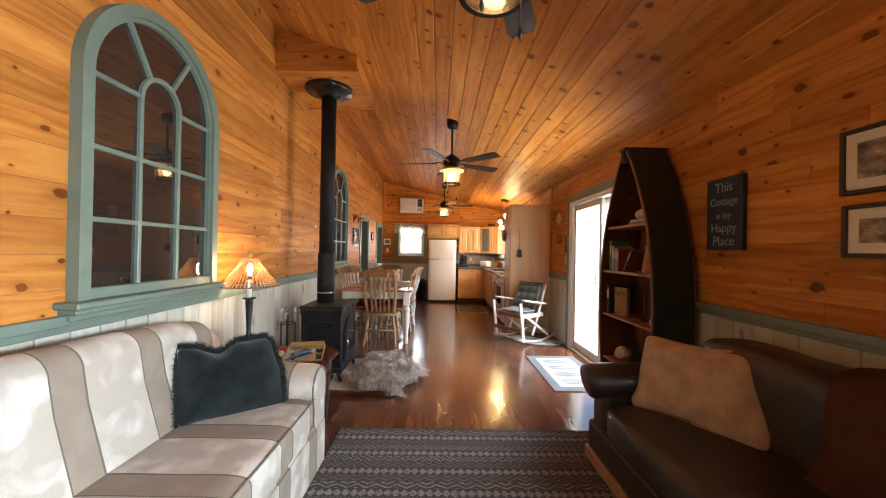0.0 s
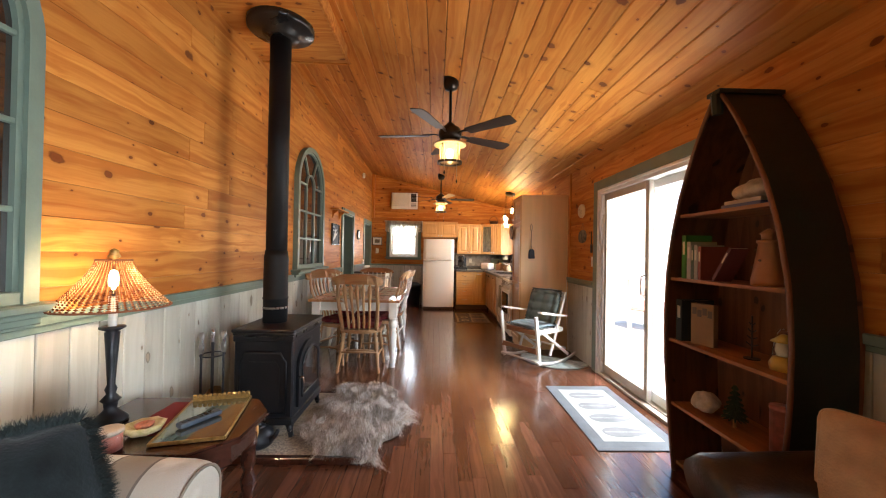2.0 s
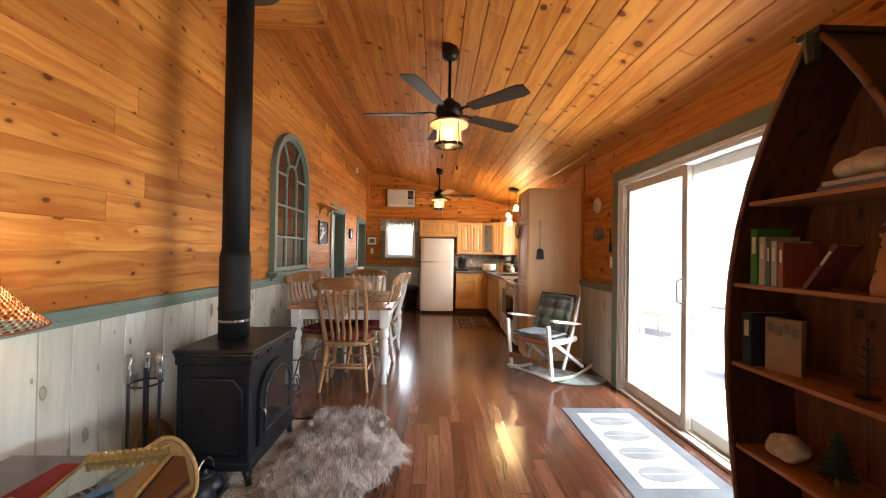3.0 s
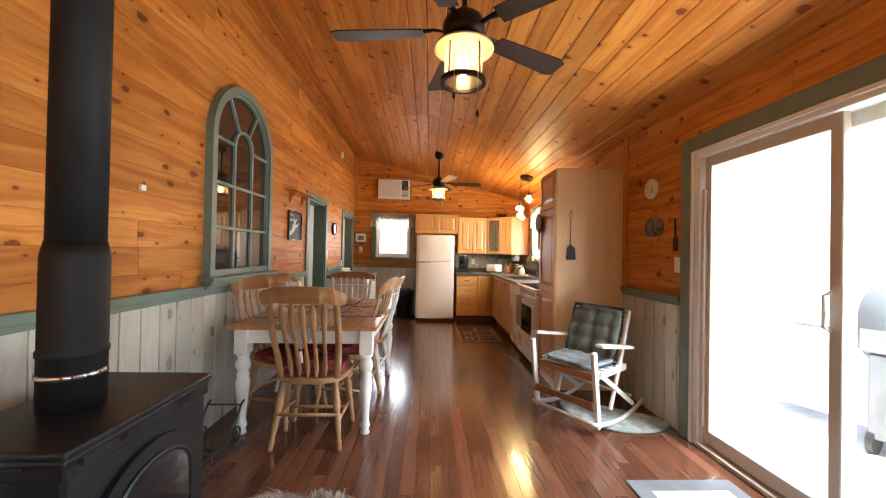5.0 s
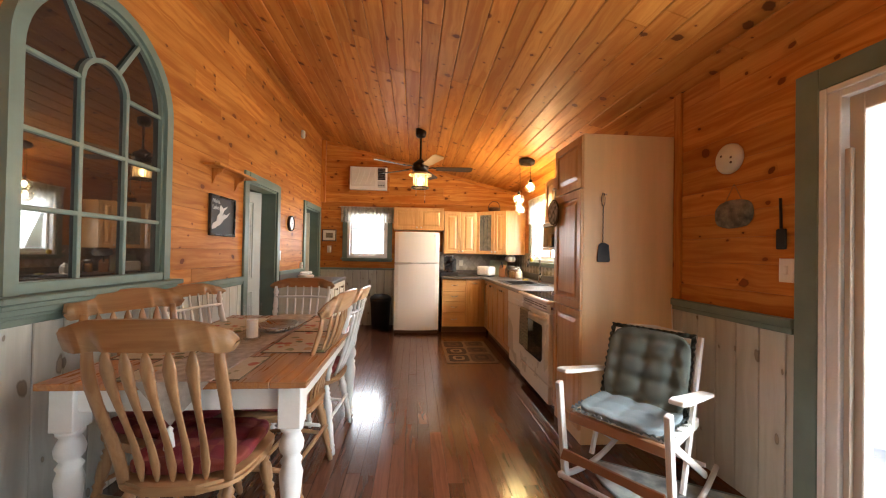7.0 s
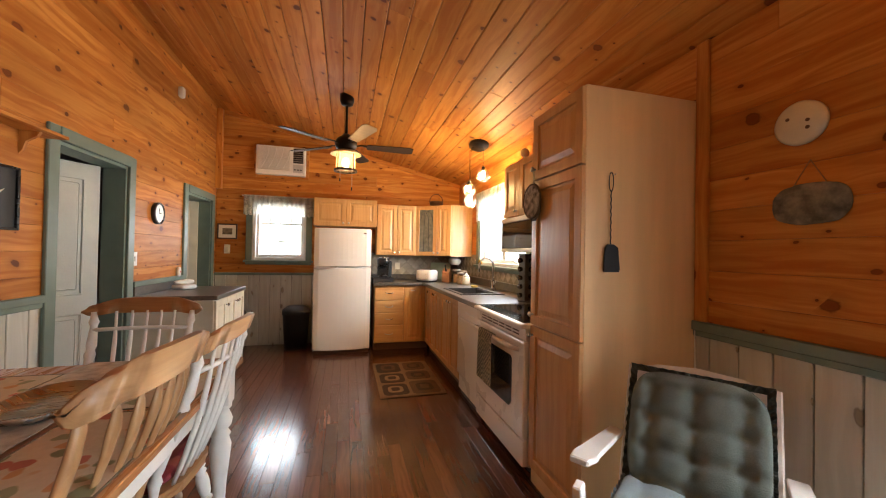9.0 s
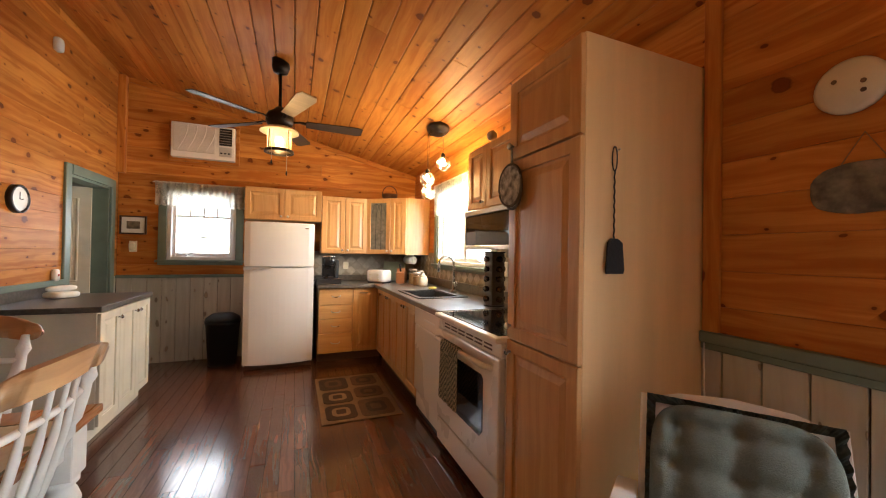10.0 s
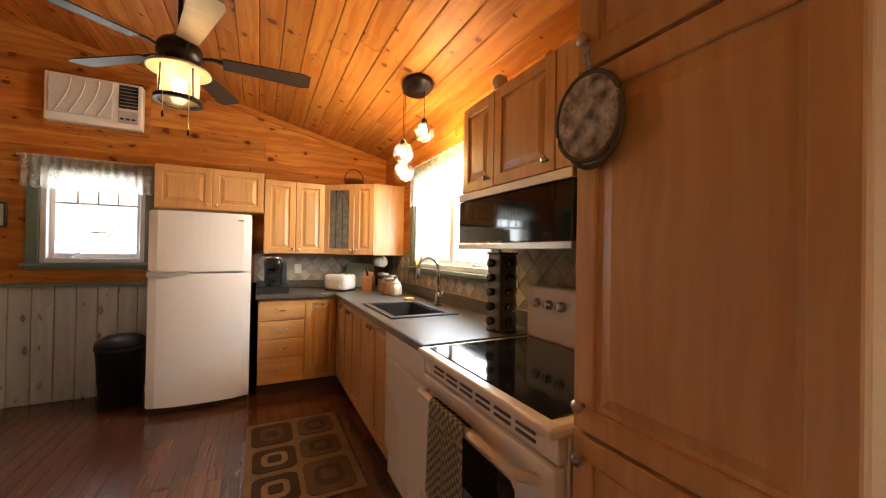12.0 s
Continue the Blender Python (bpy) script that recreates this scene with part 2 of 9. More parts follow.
def box(bm, x0, x1, y0, y1, z0, z1, bevel=0.0, seg=1):
    c = bmesh.ops.create_cube(bm, size=1, matrix=Matrix.LocRotScale(((x0 + x1) / 2, (y0 + y1) / 2, (z0 + z1) / 2), None, (x1 - x0, y1 - y0, z1 - z0)))
    if bevel:
        es = list({e for v in c["verts"] for e in v.link_edges})
        bmesh.ops.bevel(bm, geom=es, offset=bevel, segments=seg, affect="EDGES", profile=0.5)
    return bm


def boxes(*rows, bevel=0.0, seg=1):
    bm = bmesh.new()
    for r in rows:
        box(bm, *r, bevel=bevel, seg=seg)
    return bm


def lathe(profile, seg=20, m=None, bm=None, close=False):
    """A turned shape from (radius, height) pairs."""
    bm = bm or bmesh.new()
    m = m or Matrix()
    rings = []
    for r, z in profile:
        rings.append([bm.verts.new(m @ Vector((r * math.cos(2 * math.pi * i / seg), r * math.sin(2 * math.pi * i / seg), z))) for i in range(seg)])
    for a, b in zip(rings, rings[1:]):
        for i in range(seg):
            bm.faces.new((a[i], a[(i + 1) % seg], b[(i + 1) % seg], b[i]))
    if not close:
        bm.faces.new(rings[0][::-1])
        bm.faces.new(rings[-1])
    return bm


def sweep(pts, radii, seg=8, flat=(1.0, 1.0), bm=None, up=(0, 0, 1)):
    """A tube along points, with a radius for each (or one), flattened sideways or upward."""
    bm = bm or bmesh.new()
    pts = [Vector(p) for p in pts]
    if isinstance(radii, (int, float)):
        radii = [radii] * len(pts)
    rings = []
    for i, p in enumerate(pts):
        d = (pts[min(i + 1, len(pts) - 1)] - pts[max(i - 1, 0)]).normalized()
        u = Vector(up)
        if abs(d.dot(u)) > 0.95:
            u = Vector((0, 1, 0)) if abs(d.y) < 0.9 else Vector((1, 0, 0))
        s = d.cross(u).normalized()
        w = s.cross(d)
        rings.append([bm.verts.new(p + radii[i] * (flat[0] * math.cos(2 * math.pi * k / seg) * s + flat[1] * math.sin(2 * math.pi * k / seg) * w)) for k in range(seg)])
    for a, b in zip(rings, rings[1:]):
        for k in range(seg):
            bm.faces.new((a[k], a[(k + 1) % seg], b[(k + 1) % seg], b[k]))
    bm.faces.new(rings[0][::-1])
    bm.faces.new(rings[-1])
    return bm


def prism(outline, axis, a, b, bm=None):
    """A flat outline pushed along an axis from a to b."""
    bm = bm or bmesh.new()

    def at(u, v, w):
        return {"x": (w, u, v), "y": (u, w, v), "z": (u, v, w)}[axis]
    lo = [bm.verts.new(at(u, v, a)) for u, v in outline]
    hi = [bm.verts.new(at(u, v, b)) for u, v in outline]
    n = len(lo)
    for i in range(n):
        bm.faces.new((lo[i], lo[(i + 1) % n], hi[(i + 1) % n], hi[i]))
    bm.faces.new(lo[::-1])
    bm.faces.new(hi)
    return bm


def puff(x0, x1, y0, y1, z0, z1, p=5.0, cuts=10, lump=0.0, freq=6.0, bm=None, m=None):
    """A soft block with rounded edges, as stuffed."""
    bm = bm or bmesh.new()
    got = bmesh.ops.create_cube(bm, size=2)
    bmesh.ops.subdivide_edges(bm, edges=list({e for v in got["verts"] for e in v.link_edges}), cuts=cuts, use_grid_fill=True)
    c, h = Vector(((x0 + x1) / 2, (y0 + y1) / 2, (z0 + z1) / 2)), Vector(((x1 - x0) / 2, (y1 - y0) / 2, (z1 - z0) / 2))
    for v in bm.verts:
        if v.tag:
            continue
        d = v.co
        k = (abs(d.x) ** p + abs(d.y) ** p + abs(d.z) ** p) ** (1 / p)
        q = Vector((d.x * h.x, d.y * h.y, d.z * h.z)) / k + c
        if lump:
            q += lump * noise.noise(q * freq) * (q - c).normalized()
        v.co = m @ q if m else q
        v.tag = True
    return bm


def no_shadow(ob):
    ob.visible_shadow = False
    return ob


SLABS = {}


def slab(name, parent, material, x0, x1, y0, y1, z0, z1, n, chamfer=0.004):
    """One board: its face towards n ('+x', '-y', ...) has eased edges. Alike boards share a mesh."""
    d = (round(x1 - x0, 3), round(y1 - y0, 3), round(z1 - z0, 3))
    key = (d, n, material.name)
    if key not in SLABS:
        ax, s = "xyz".index(n[1]), 1 if n[0] == "+" else -1
        o = [i for i in range(3) if i != ax]
        vs = []
        for depth, inset in ((-0.5, 0.0), (0.5 - chamfer / d[ax], 0.0), (0.5, chamfer)):
            for u, v in ((-1, -1), (1, -1), (1, 1), (-1, 1)):
                c = [0, 0, 0]
                c[ax] = s * depth * d[ax]
                c[o[0]], c[o[1]] = u * (d[o[0]] / 2 - inset), v * (d[o[1]] / 2 - inset)
                vs.append(c)
        fs = [(8, 9, 10, 11)]
        for k in (0, 4):
            fs += [(k + i, k + (i + 1) % 4, k + 4 + (i + 1) % 4, k + 4 + i) for i in range(4)]
        me = bpy.data.meshes.new(name)
        me.from_pydata(vs, [], fs)
        bm = bmesh.new()
        bm.from_mesh(me)
        bmesh.ops.recalc_face_normals(bm, faces=bm.faces)
        f = max(bm.faces, key=lambda q: s * q.calc_center_median()[ax])
        if f.normal[ax] * s < 0:
            bmesh.ops.reverse_faces(bm, faces=bm.faces)
        bm.to_mesh(me)
        bm.free()
        me.materials.append(material)
        SLABS[key] = me
    ob = new(name, SLABS[key])
    ob.location = ((x0 + x1) / 2, (y0 + y1) / 2, (z0 + z1) / 2)
    ob.parent = parent
    return ob

# ---- the shell ----
def structure(name, bm, material, label, category):
    return tagged(mesh_ob(name, bm, material), label, category, kind="structure")


D1, D2 = (8.11, 8.84, 1.95), (9.95, 10.69, 1.93)
SD = (4.12, 5.95, 2.03)
KW = (8.62, 9.95, 1.17, 2.02)
FW = (-0.80, -0.11, 1.17, 1.95)
T = 0.13
BW = (-0.4, 0.9, 1.0, 2.02)
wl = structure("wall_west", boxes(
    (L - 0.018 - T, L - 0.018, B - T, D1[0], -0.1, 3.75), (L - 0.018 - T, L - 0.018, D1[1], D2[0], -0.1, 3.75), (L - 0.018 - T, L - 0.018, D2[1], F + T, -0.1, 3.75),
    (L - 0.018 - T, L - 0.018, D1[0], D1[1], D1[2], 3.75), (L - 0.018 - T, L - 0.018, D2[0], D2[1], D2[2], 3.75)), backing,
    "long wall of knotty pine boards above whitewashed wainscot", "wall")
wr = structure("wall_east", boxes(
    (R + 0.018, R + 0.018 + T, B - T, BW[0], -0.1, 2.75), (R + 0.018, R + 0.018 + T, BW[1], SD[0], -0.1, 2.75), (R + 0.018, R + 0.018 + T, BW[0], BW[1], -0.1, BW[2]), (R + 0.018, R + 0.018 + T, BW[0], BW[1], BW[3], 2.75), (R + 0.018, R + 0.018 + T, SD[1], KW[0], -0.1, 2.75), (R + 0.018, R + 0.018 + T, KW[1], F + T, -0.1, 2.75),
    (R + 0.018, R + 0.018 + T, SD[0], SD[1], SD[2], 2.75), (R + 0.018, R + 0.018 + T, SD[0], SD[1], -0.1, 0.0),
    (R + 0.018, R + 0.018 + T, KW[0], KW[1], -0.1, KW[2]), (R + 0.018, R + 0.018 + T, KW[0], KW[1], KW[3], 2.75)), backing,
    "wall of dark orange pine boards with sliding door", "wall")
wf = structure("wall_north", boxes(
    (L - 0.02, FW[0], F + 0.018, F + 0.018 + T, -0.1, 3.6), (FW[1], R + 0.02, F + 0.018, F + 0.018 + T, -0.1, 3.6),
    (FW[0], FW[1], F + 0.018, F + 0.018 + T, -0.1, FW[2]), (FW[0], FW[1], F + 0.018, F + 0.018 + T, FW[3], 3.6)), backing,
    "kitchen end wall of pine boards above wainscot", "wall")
wb = structure("wall_south", boxes(
    (L - 0.02, R + 0.02, B - T, B, -0.1, 3.7)), pine_x,
    "plain pine wall behind the sitting area", "wall")
structure("floor", boxes((L - 0.2, R + 0.16, B - 0.1, F + 0.1, -0.12, -0.012)), backing, "dark walnut-stained strip wood floor", "floor")
floor = bpy.data.objects["floor"]

# ceiling boards run the length of the room, in one mesh over a solid deck
bm = bmesh.new()
nrow = 25
for i in range(nrow):
    u0, u1 = i / nrow, (i + 1) / nrow
    xa, xb = L + (R - L) * u0, L + (R - L) * u1
    y = B - random.uniform(0, 2)
    while y < F:
        y1 = min(y + random.uniform(1.6, 3.8), F + 0.05)
        ya = max(y, B)
        g, e, t = 0.0016, 0.0055, 0.012
        rings = []
        for xo, yo, dz in ((g, 0.0006, t), (g, 0.0006, 0.0048), (g + e, 0.0016, 0.0)):
            rings.append([bm.verts.new((xx, yy, zc(xx, yy) + dz)) for xx, yy in ((xa + xo, ya + yo), (xb - xo, ya + yo), (xb - xo, y1 - yo), (xa + xo, y1 - yo))])
        for p, q in zip(rings, rings[1:]):
            for k in range(4):
                bm.faces.new((p[k], p[(k + 1) % 4], q[(k + 1) % 4], q[k]))
        bm.faces.new(rings[2][::-1])
        y = y1
ceiling = structure("ceiling", bm, pine_ceiling, "sloping ceiling of glossy knotty pine boards", "ceiling")
bm = bmesh.new()
x0, x1, y0, y1 = L - 0.4, R + 0.5, B - 0.4, F + 0.4
rows = []
for i in range(41):
    y = y0 + (y1 - y0) * i / 40
    rows.append([[bm.verts.new((x, y, zc(x, y) + dz)) for x in [x0 + (x1 - x0) * j / 12 for j in range(13)]] for dz in (0.02, 0.2)])
for (la, ha), (lb, hb) in zip(rows, rows[1:]):
    for j in range(12):
        bm.faces.new((la[j], lb[j], lb[j + 1], la[j + 1]))
        bm.faces.new((ha[j], ha[j + 1], hb[j + 1], hb[j]))
    bm.faces.new((la[0], ha[0], hb[0], lb[0]))
    bm.faces.new((la[12], lb[12], hb[12], ha[12]))
for la, ha in (rows[0], rows[-1]):
    for j in range(12):
        bm.faces.new((la[j], la[j + 1], ha[j + 1], ha[j]))
structure("roof", bm, backing, "sloping timber roof deck", "roof")

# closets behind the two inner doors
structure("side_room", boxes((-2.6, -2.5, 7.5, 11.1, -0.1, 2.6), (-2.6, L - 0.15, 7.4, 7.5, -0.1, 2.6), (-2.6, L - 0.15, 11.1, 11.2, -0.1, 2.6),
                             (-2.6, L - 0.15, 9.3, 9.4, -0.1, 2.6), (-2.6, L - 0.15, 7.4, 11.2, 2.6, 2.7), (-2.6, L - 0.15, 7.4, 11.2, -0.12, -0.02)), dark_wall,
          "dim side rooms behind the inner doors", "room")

# wainscot rails
structure("trim_rail_west", boxes((L, L + 0.03, B, D1[0] - 0.09, 0.985, 1.03), (L, L + 0.018, B, D1[0] - 0.09, 0.955, 0.985), (L, L + 0.03, D1[1] + 0.09, D2[0] - 0.09, 0.985, 1.03), bevel=0.004), green, "sage green wainscot rail", "trim")
structure("trim_rail_east", boxes((R - 0.03, R, B, SD[0] - 0.11, 0.955, 1.0), (R - 0.03, R, SD[1] + 0.11, 6.86, 0.955, 1.0), (R - 0.018, R, SD[1] + 0.11, 6.86, 0.925, 0.955), (R - 0.018, R, B, SD[0] - 0.11, 0.925, 0.955), bevel=0.004), green, "sage green wainscot rail", "trim")
structure("trim_rail_north", boxes((L, 0.03, F - 0.03, F, 0.965, 1.0), bevel=0.004), green, "sage green wainscot rail", "trim")
# pine trim at the end wall's slope and in its corner
bm = bmesh.new()
for x0, x1 in ((L + 0.08, R),):
    vs = [bm.verts.new((x, y, zc(x, F) + dz)) for x in (x0, x1) for y, dz in ((F - 0.02, -0.055), (F - 0.02, 0.0), (F, 0.0), (F, -0.055))]
    for k in range(4):
        bm.faces.new((vs[k], vs[(k + 1) % 4], vs[4 + (k + 1) % 4], vs[4 + k]))
    bm.faces.new(vs[:4])
    bm.faces.new(vs[4:])
structure("trim_slope_north", bm, pine_x, "pine strip under the ceiling slope", "trim")
structure("trim_corner_north", boxes((L, L + 0.07, F - 0.07, F, 2.12, zc(L + 0.07, F) - 0.005), bevel=0.004), pine_z, "upright pine corner boxing", "trim")
structure("trim_corner_east", boxes((R - 0.02, R, 6.79, 6.855, 1.0, 2.395), bevel=0.003), pine_z, "upright pine strip beside the tall cabinet", "trim")


# ---- doors and windows ----
def casing(parent, y0, y1, z1, x, s, w=0.085, d=0.022, z0=0.0):
    """Green casing round an opening in a side wall; s: the way into the room."""
    xa, xb = sorted((x, x + s * d))
    part("casing", boxes((xa, xb, y0 - w, y0, z0, z1 + w), bevel=0.004), green, parent)
    part("casing", boxes((xa, xb, y1, y1 + w, z0, z1 + w), bevel=0.004), green, parent)
    part("head_casing", boxes((xa, xb + (0.006 if s > 0 else 0), y0, y1, z1, z1 + w), bevel=0.004), green, parent)


def inner_door(name, d, label, swing, paint):
    y0, y1, z1 = d
    t = thing(name, label, "door", kind="structure")
    casing(t, y0, y1, z1, L, 1)
    part("jamb", boxes((L - 0.15, L, y0 - 0.003, y0 + 0.02, 0, z1), (L - 0.15, L, y1 - 0.02, y1 + 0.003, 0, z1), (L - 0.15, L, y0 + 0.02, y1 - 0.02, z1 - 0.02, z1 + 0.003)), green, t)
    w, h = y1 - y0 - 0.05, z1 - 0.035
    leaf = boxes((0, w, -0.018, 0.018, 0, h), bevel=0.003)
    for u0, u1, v0, v1 in ((0.1, w / 2 - 0.04, 0.2, 0.8), (w / 2 + 0.04, w - 0.1, 0.2, 0.8), (0.1, w / 2 - 0.04, 0.95, h - 0.12), (w / 2 + 0.04, w - 0.1, 0.95, h - 0.12)):
        for s in (-1, 1):
            box(leaf, u0 + 0.03, u1 - 0.03, *sorted((s * 0.016, s * 0.026)), v0 + 0.03, v1 - 0.03, bevel=0.009)
            sweep([(u0, s * 0.018, v0), (u1, s * 0.018, v0), (u1, s * 0.018, v1), (u0, s * 0.018, v1), (u0, s * 0.018, v0)], 0.011, 6, bm=leaf)
    ob = part("door_leaf", leaf, paint, t, "panelled painted door standing ajar")
    ob.matrix_world = swing
    k = part("door_knob", lathe([(0.011, 0), (0.011, 0.03), (0.027, 0.045), (0.027, 0.06), (0.01, 0.07)], 14, pose(w - 0.06, -0.018, 0.95, 90)), steel, ob, "steel knob", True)
    for z in (0.25, 0.95, 1.7):
        part("hinge", boxes((-0.012, 0.03, -0.022, -0.017, z, z + 0.09), bevel=0.001), steel, ob)
    return t


grey_door = plain("pale_grey_door_paint", (0.50, 0.52, 0.48), 0.45, var=0.06)
inner_door("door_1", D1, "sage green door frame with pale grey door ajar", pose(L - 0.155, D1[1] - 0.055, 0.012, 0, 0, -122), grey_door)
inner_door("door_2", D2, "sage green door frame with cream door open inward", pose(L - 0.13, D2[1] - 0.03, 0.012, 0, 0, -165), cream)

# sliding glass door
t = thing("door_sliding", "white sliding glass patio door with green casing", "sliding door", kind="structure")
casing(t, SD[0], SD[1], SD[2], R, -1, 0.1, 0.024)
xa, xb = R - 0.012, R + 0.15
part("door_frame", boxes((xa, xb, SD[0], SD[0] + 0.075, 0, SD[2]), (xa, xb, SD[1] - 0.075, SD[1], 0, SD[2]), (xa, xb, SD[0] + 0.075, SD[1] - 0.075, SD[2] - 0.06, SD[2]), (xa - 0.014, xa - 0.001, SD[1] - 0.03, SD[1] - 0.002, 0, SD[2] - 0.002), (xa - 0.014, xa - 0.001, SD[0] + 0.002, SD[0] + 0.03, 0, SD[2] - 0.002), (xa - 0.014, xa - 0.001, SD[0] + 0.031, SD[1] - 0.031, SD[2] - 0.03, SD[2] - 0.002), bevel=0.004), vinyl, t, "white vinyl outer frame")
part("track", boxes((R - 0.02, xb, SD[0] + 0.076, SD[1] - 0.076, 0.0, 0.03), (R + 0.03, R + 0.04, SD[0] + 0.076, SD[1] - 0.076, 0.03, 0.045), (R + 0.09, R + 0.1, SD[0] + 0.076, SD[1] - 0.076, 0.03, 0.045), bevel=0.002), tan_vinyl, t, "tan threshold track")
mid = 5.08
for nm, y0, y1, x in (("sliding_panel", mid - 0.04, SD[1] - 0.08, R + 0.02), ("fixed_panel", SD[0] + 0.08, mid + 0.04, R + 0.085)):
    s = 0.056
    p = part(nm, boxes((x, x + 0.04, y0, y0 + s, 0.046, SD[2] - 0.055), (x, x + 0.04, y1 - s, y1, 0.046, SD[2] - 0.055), (x, x + 0.04, y0 + s, y1 - s, 0.046, 0.13), (x, x + 0.04, y0 + s, y1 - s, SD[2] - 0.13, SD[2] - 0.055), bevel=0.004), tan_vinyl if nm == "sliding_panel" else vinyl, t)
    no_shadow(part("pane", boxes((x + 0.016, x + 0.022, y0 + s - 0.01, y1 - s + 0.01, 0.12, SD[2] - 0.12)), clear, p, "clear glass pane"))
part("pull_handle", sweep([(R + 0.02, mid + 0.0, 0.95), (R - 0.02, mid, 0.97), (R - 0.02, mid, 1.12), (R + 0.02, mid, 1.14)], 0.009), vinyl, t, smooth=True)
part("door_stop", boxes((R + 0.0, R + 0.02, SD[1] - 0.105, SD[1] - 0.08, 0.15, 1.75), bevel=0.003), tan_vinyl, t)


def arch_window(name, yc, label):
    """A decorative round-headed sash with dark panes, mounted on the wall, on a moulded sill."""
    t = thing(name, label, "window", kind="structure")
    w, z0, zs, x = 0.4725, 1.085, 2.09, L

    def band(r0, r1, xa, xb, bm=None, legs=None):
        bm = bm or bmesh.new()
        n = 28
        rows = []
        for i in range(n + 1):
            a = math.pi * i / n
            c, s = math.cos(a), math.sin(a)
            rows.append([bm.verts.new((xx, yc + r * c, zs + r * s)) for xx, r in ((xa, r1), (xb, r1), (xb, r0), (xa, r0))])
        if legs is not None:
            rows = [[bm.verts.new((xx, yc + r, legs)) for xx, r in ((xa, r1), (xb, r1), (xb, r0), (xa, r0))]] + rows + [[bm.verts.new((xx, yc - r, legs)) for xx, r in ((xa, r1), (xb, r1), (xb, r0), (xa, r0))]]
        for a, b in zip(rows, rows[1:]):
            for k in range(4):
                bm.faces.new((a[k], a[(k + 1) % 4], b[(k + 1) % 4], b[k]))
        bm.faces.new(rows[0])
        bm.faces.new(rows[-1][::-1])
        return bm
    part("arched_frame", band(w - 0.055, w, x, x + 0.055, legs=z0), green, t)
    part("inner_bead", band(w - 0.075, w - 0.055, x, x + 0.035, legs=z0), green, t)
    part("bottom_rail", boxes((x, x + 0.05, yc - w + 0.056, yc + w - 0.056, z0, z0 + 0.05), bevel=0.004), green, t)
    part("window_sill", boxes((x, x + 0.11, yc - w - 0.055, yc + w + 0.055, z0 - 0.03, z0), (x, x + 0.085, yc - w - 0.035, yc + w + 0.035, z0 - 0.055, z0 - 0.03), (x, x + 0.05, yc - w - 0.02, yc + w + 0.02, z0 - 0.085, z0 - 0.055), bevel=0.006), green, t)
    g, c = 0.011, 0.135
    for z in (1.44, 1.765):
        part("muntin", boxes((x, x + 0.03, yc - w + 0.07, yc + w - 0.07, z - g, z + g), bevel=0.003), green, t)
    for s in (-1, 1):
        part("muntin", boxes((x, x + 0.031, *sorted((yc + s * (c - g), yc + s * (c + g))), z0 + 0.04, zs), bevel=0.003), green, t)
        part("muntin", boxes((x, x + 0.029, *sorted((yc + s * (c + g), yc + s * (w - 0.07))), zs - g, zs + g), bevel=0.003), green, t)
        a = radians(58)
        p0, p1 = [(yc + s * r * math.cos(a), zs + r * math.sin(a)) for r in (c + 0.005, w - 0.065)]
        dy, dz = -s * math.sin(a) * g, math.cos(a) * g
        part("muntin", prism([(p0[0] - dy, p0[1] - dz), (p1[0] - dy, p1[1] - dz), (p1[0] + dy, p1[1] + dz), (p0[0] + dy, p0[1] + dz)], "x", x, x + 0.029), green, t)
    part("inner_arch", band(c - g, c + g, x, x + 0.032), green, t)
    out = [(yc + (w - 0.06) * math.cos(math.pi * i / 28), zs + (w - 0.06) * math.sin(math.pi * i / 28)) for i in range(29)]
    part("pane", prism(out + [(yc - w + 0.06, z0 + 0.02), (yc + w - 0.06, z0 + 0.02)], "x", x + 0.002, x + 0.012), dark_glass, t, "dark reflecting glass")
    return t


m, nt, b_ = start_mat("dark_glass")
b_.inputs["Base Color"].default_value = (0.030, 0.021, 0.017, 1)
b_.inputs["Roughness"].default_value = 0.02
b_.inputs["IOR"].default_value = 2.0
dark_glass = m
arch_window("window_arch_1", 2.905, "sage green arched window with dark glass panes")
arch_window("window_arch_2", 6.467, "sage green arched window above the dining table")


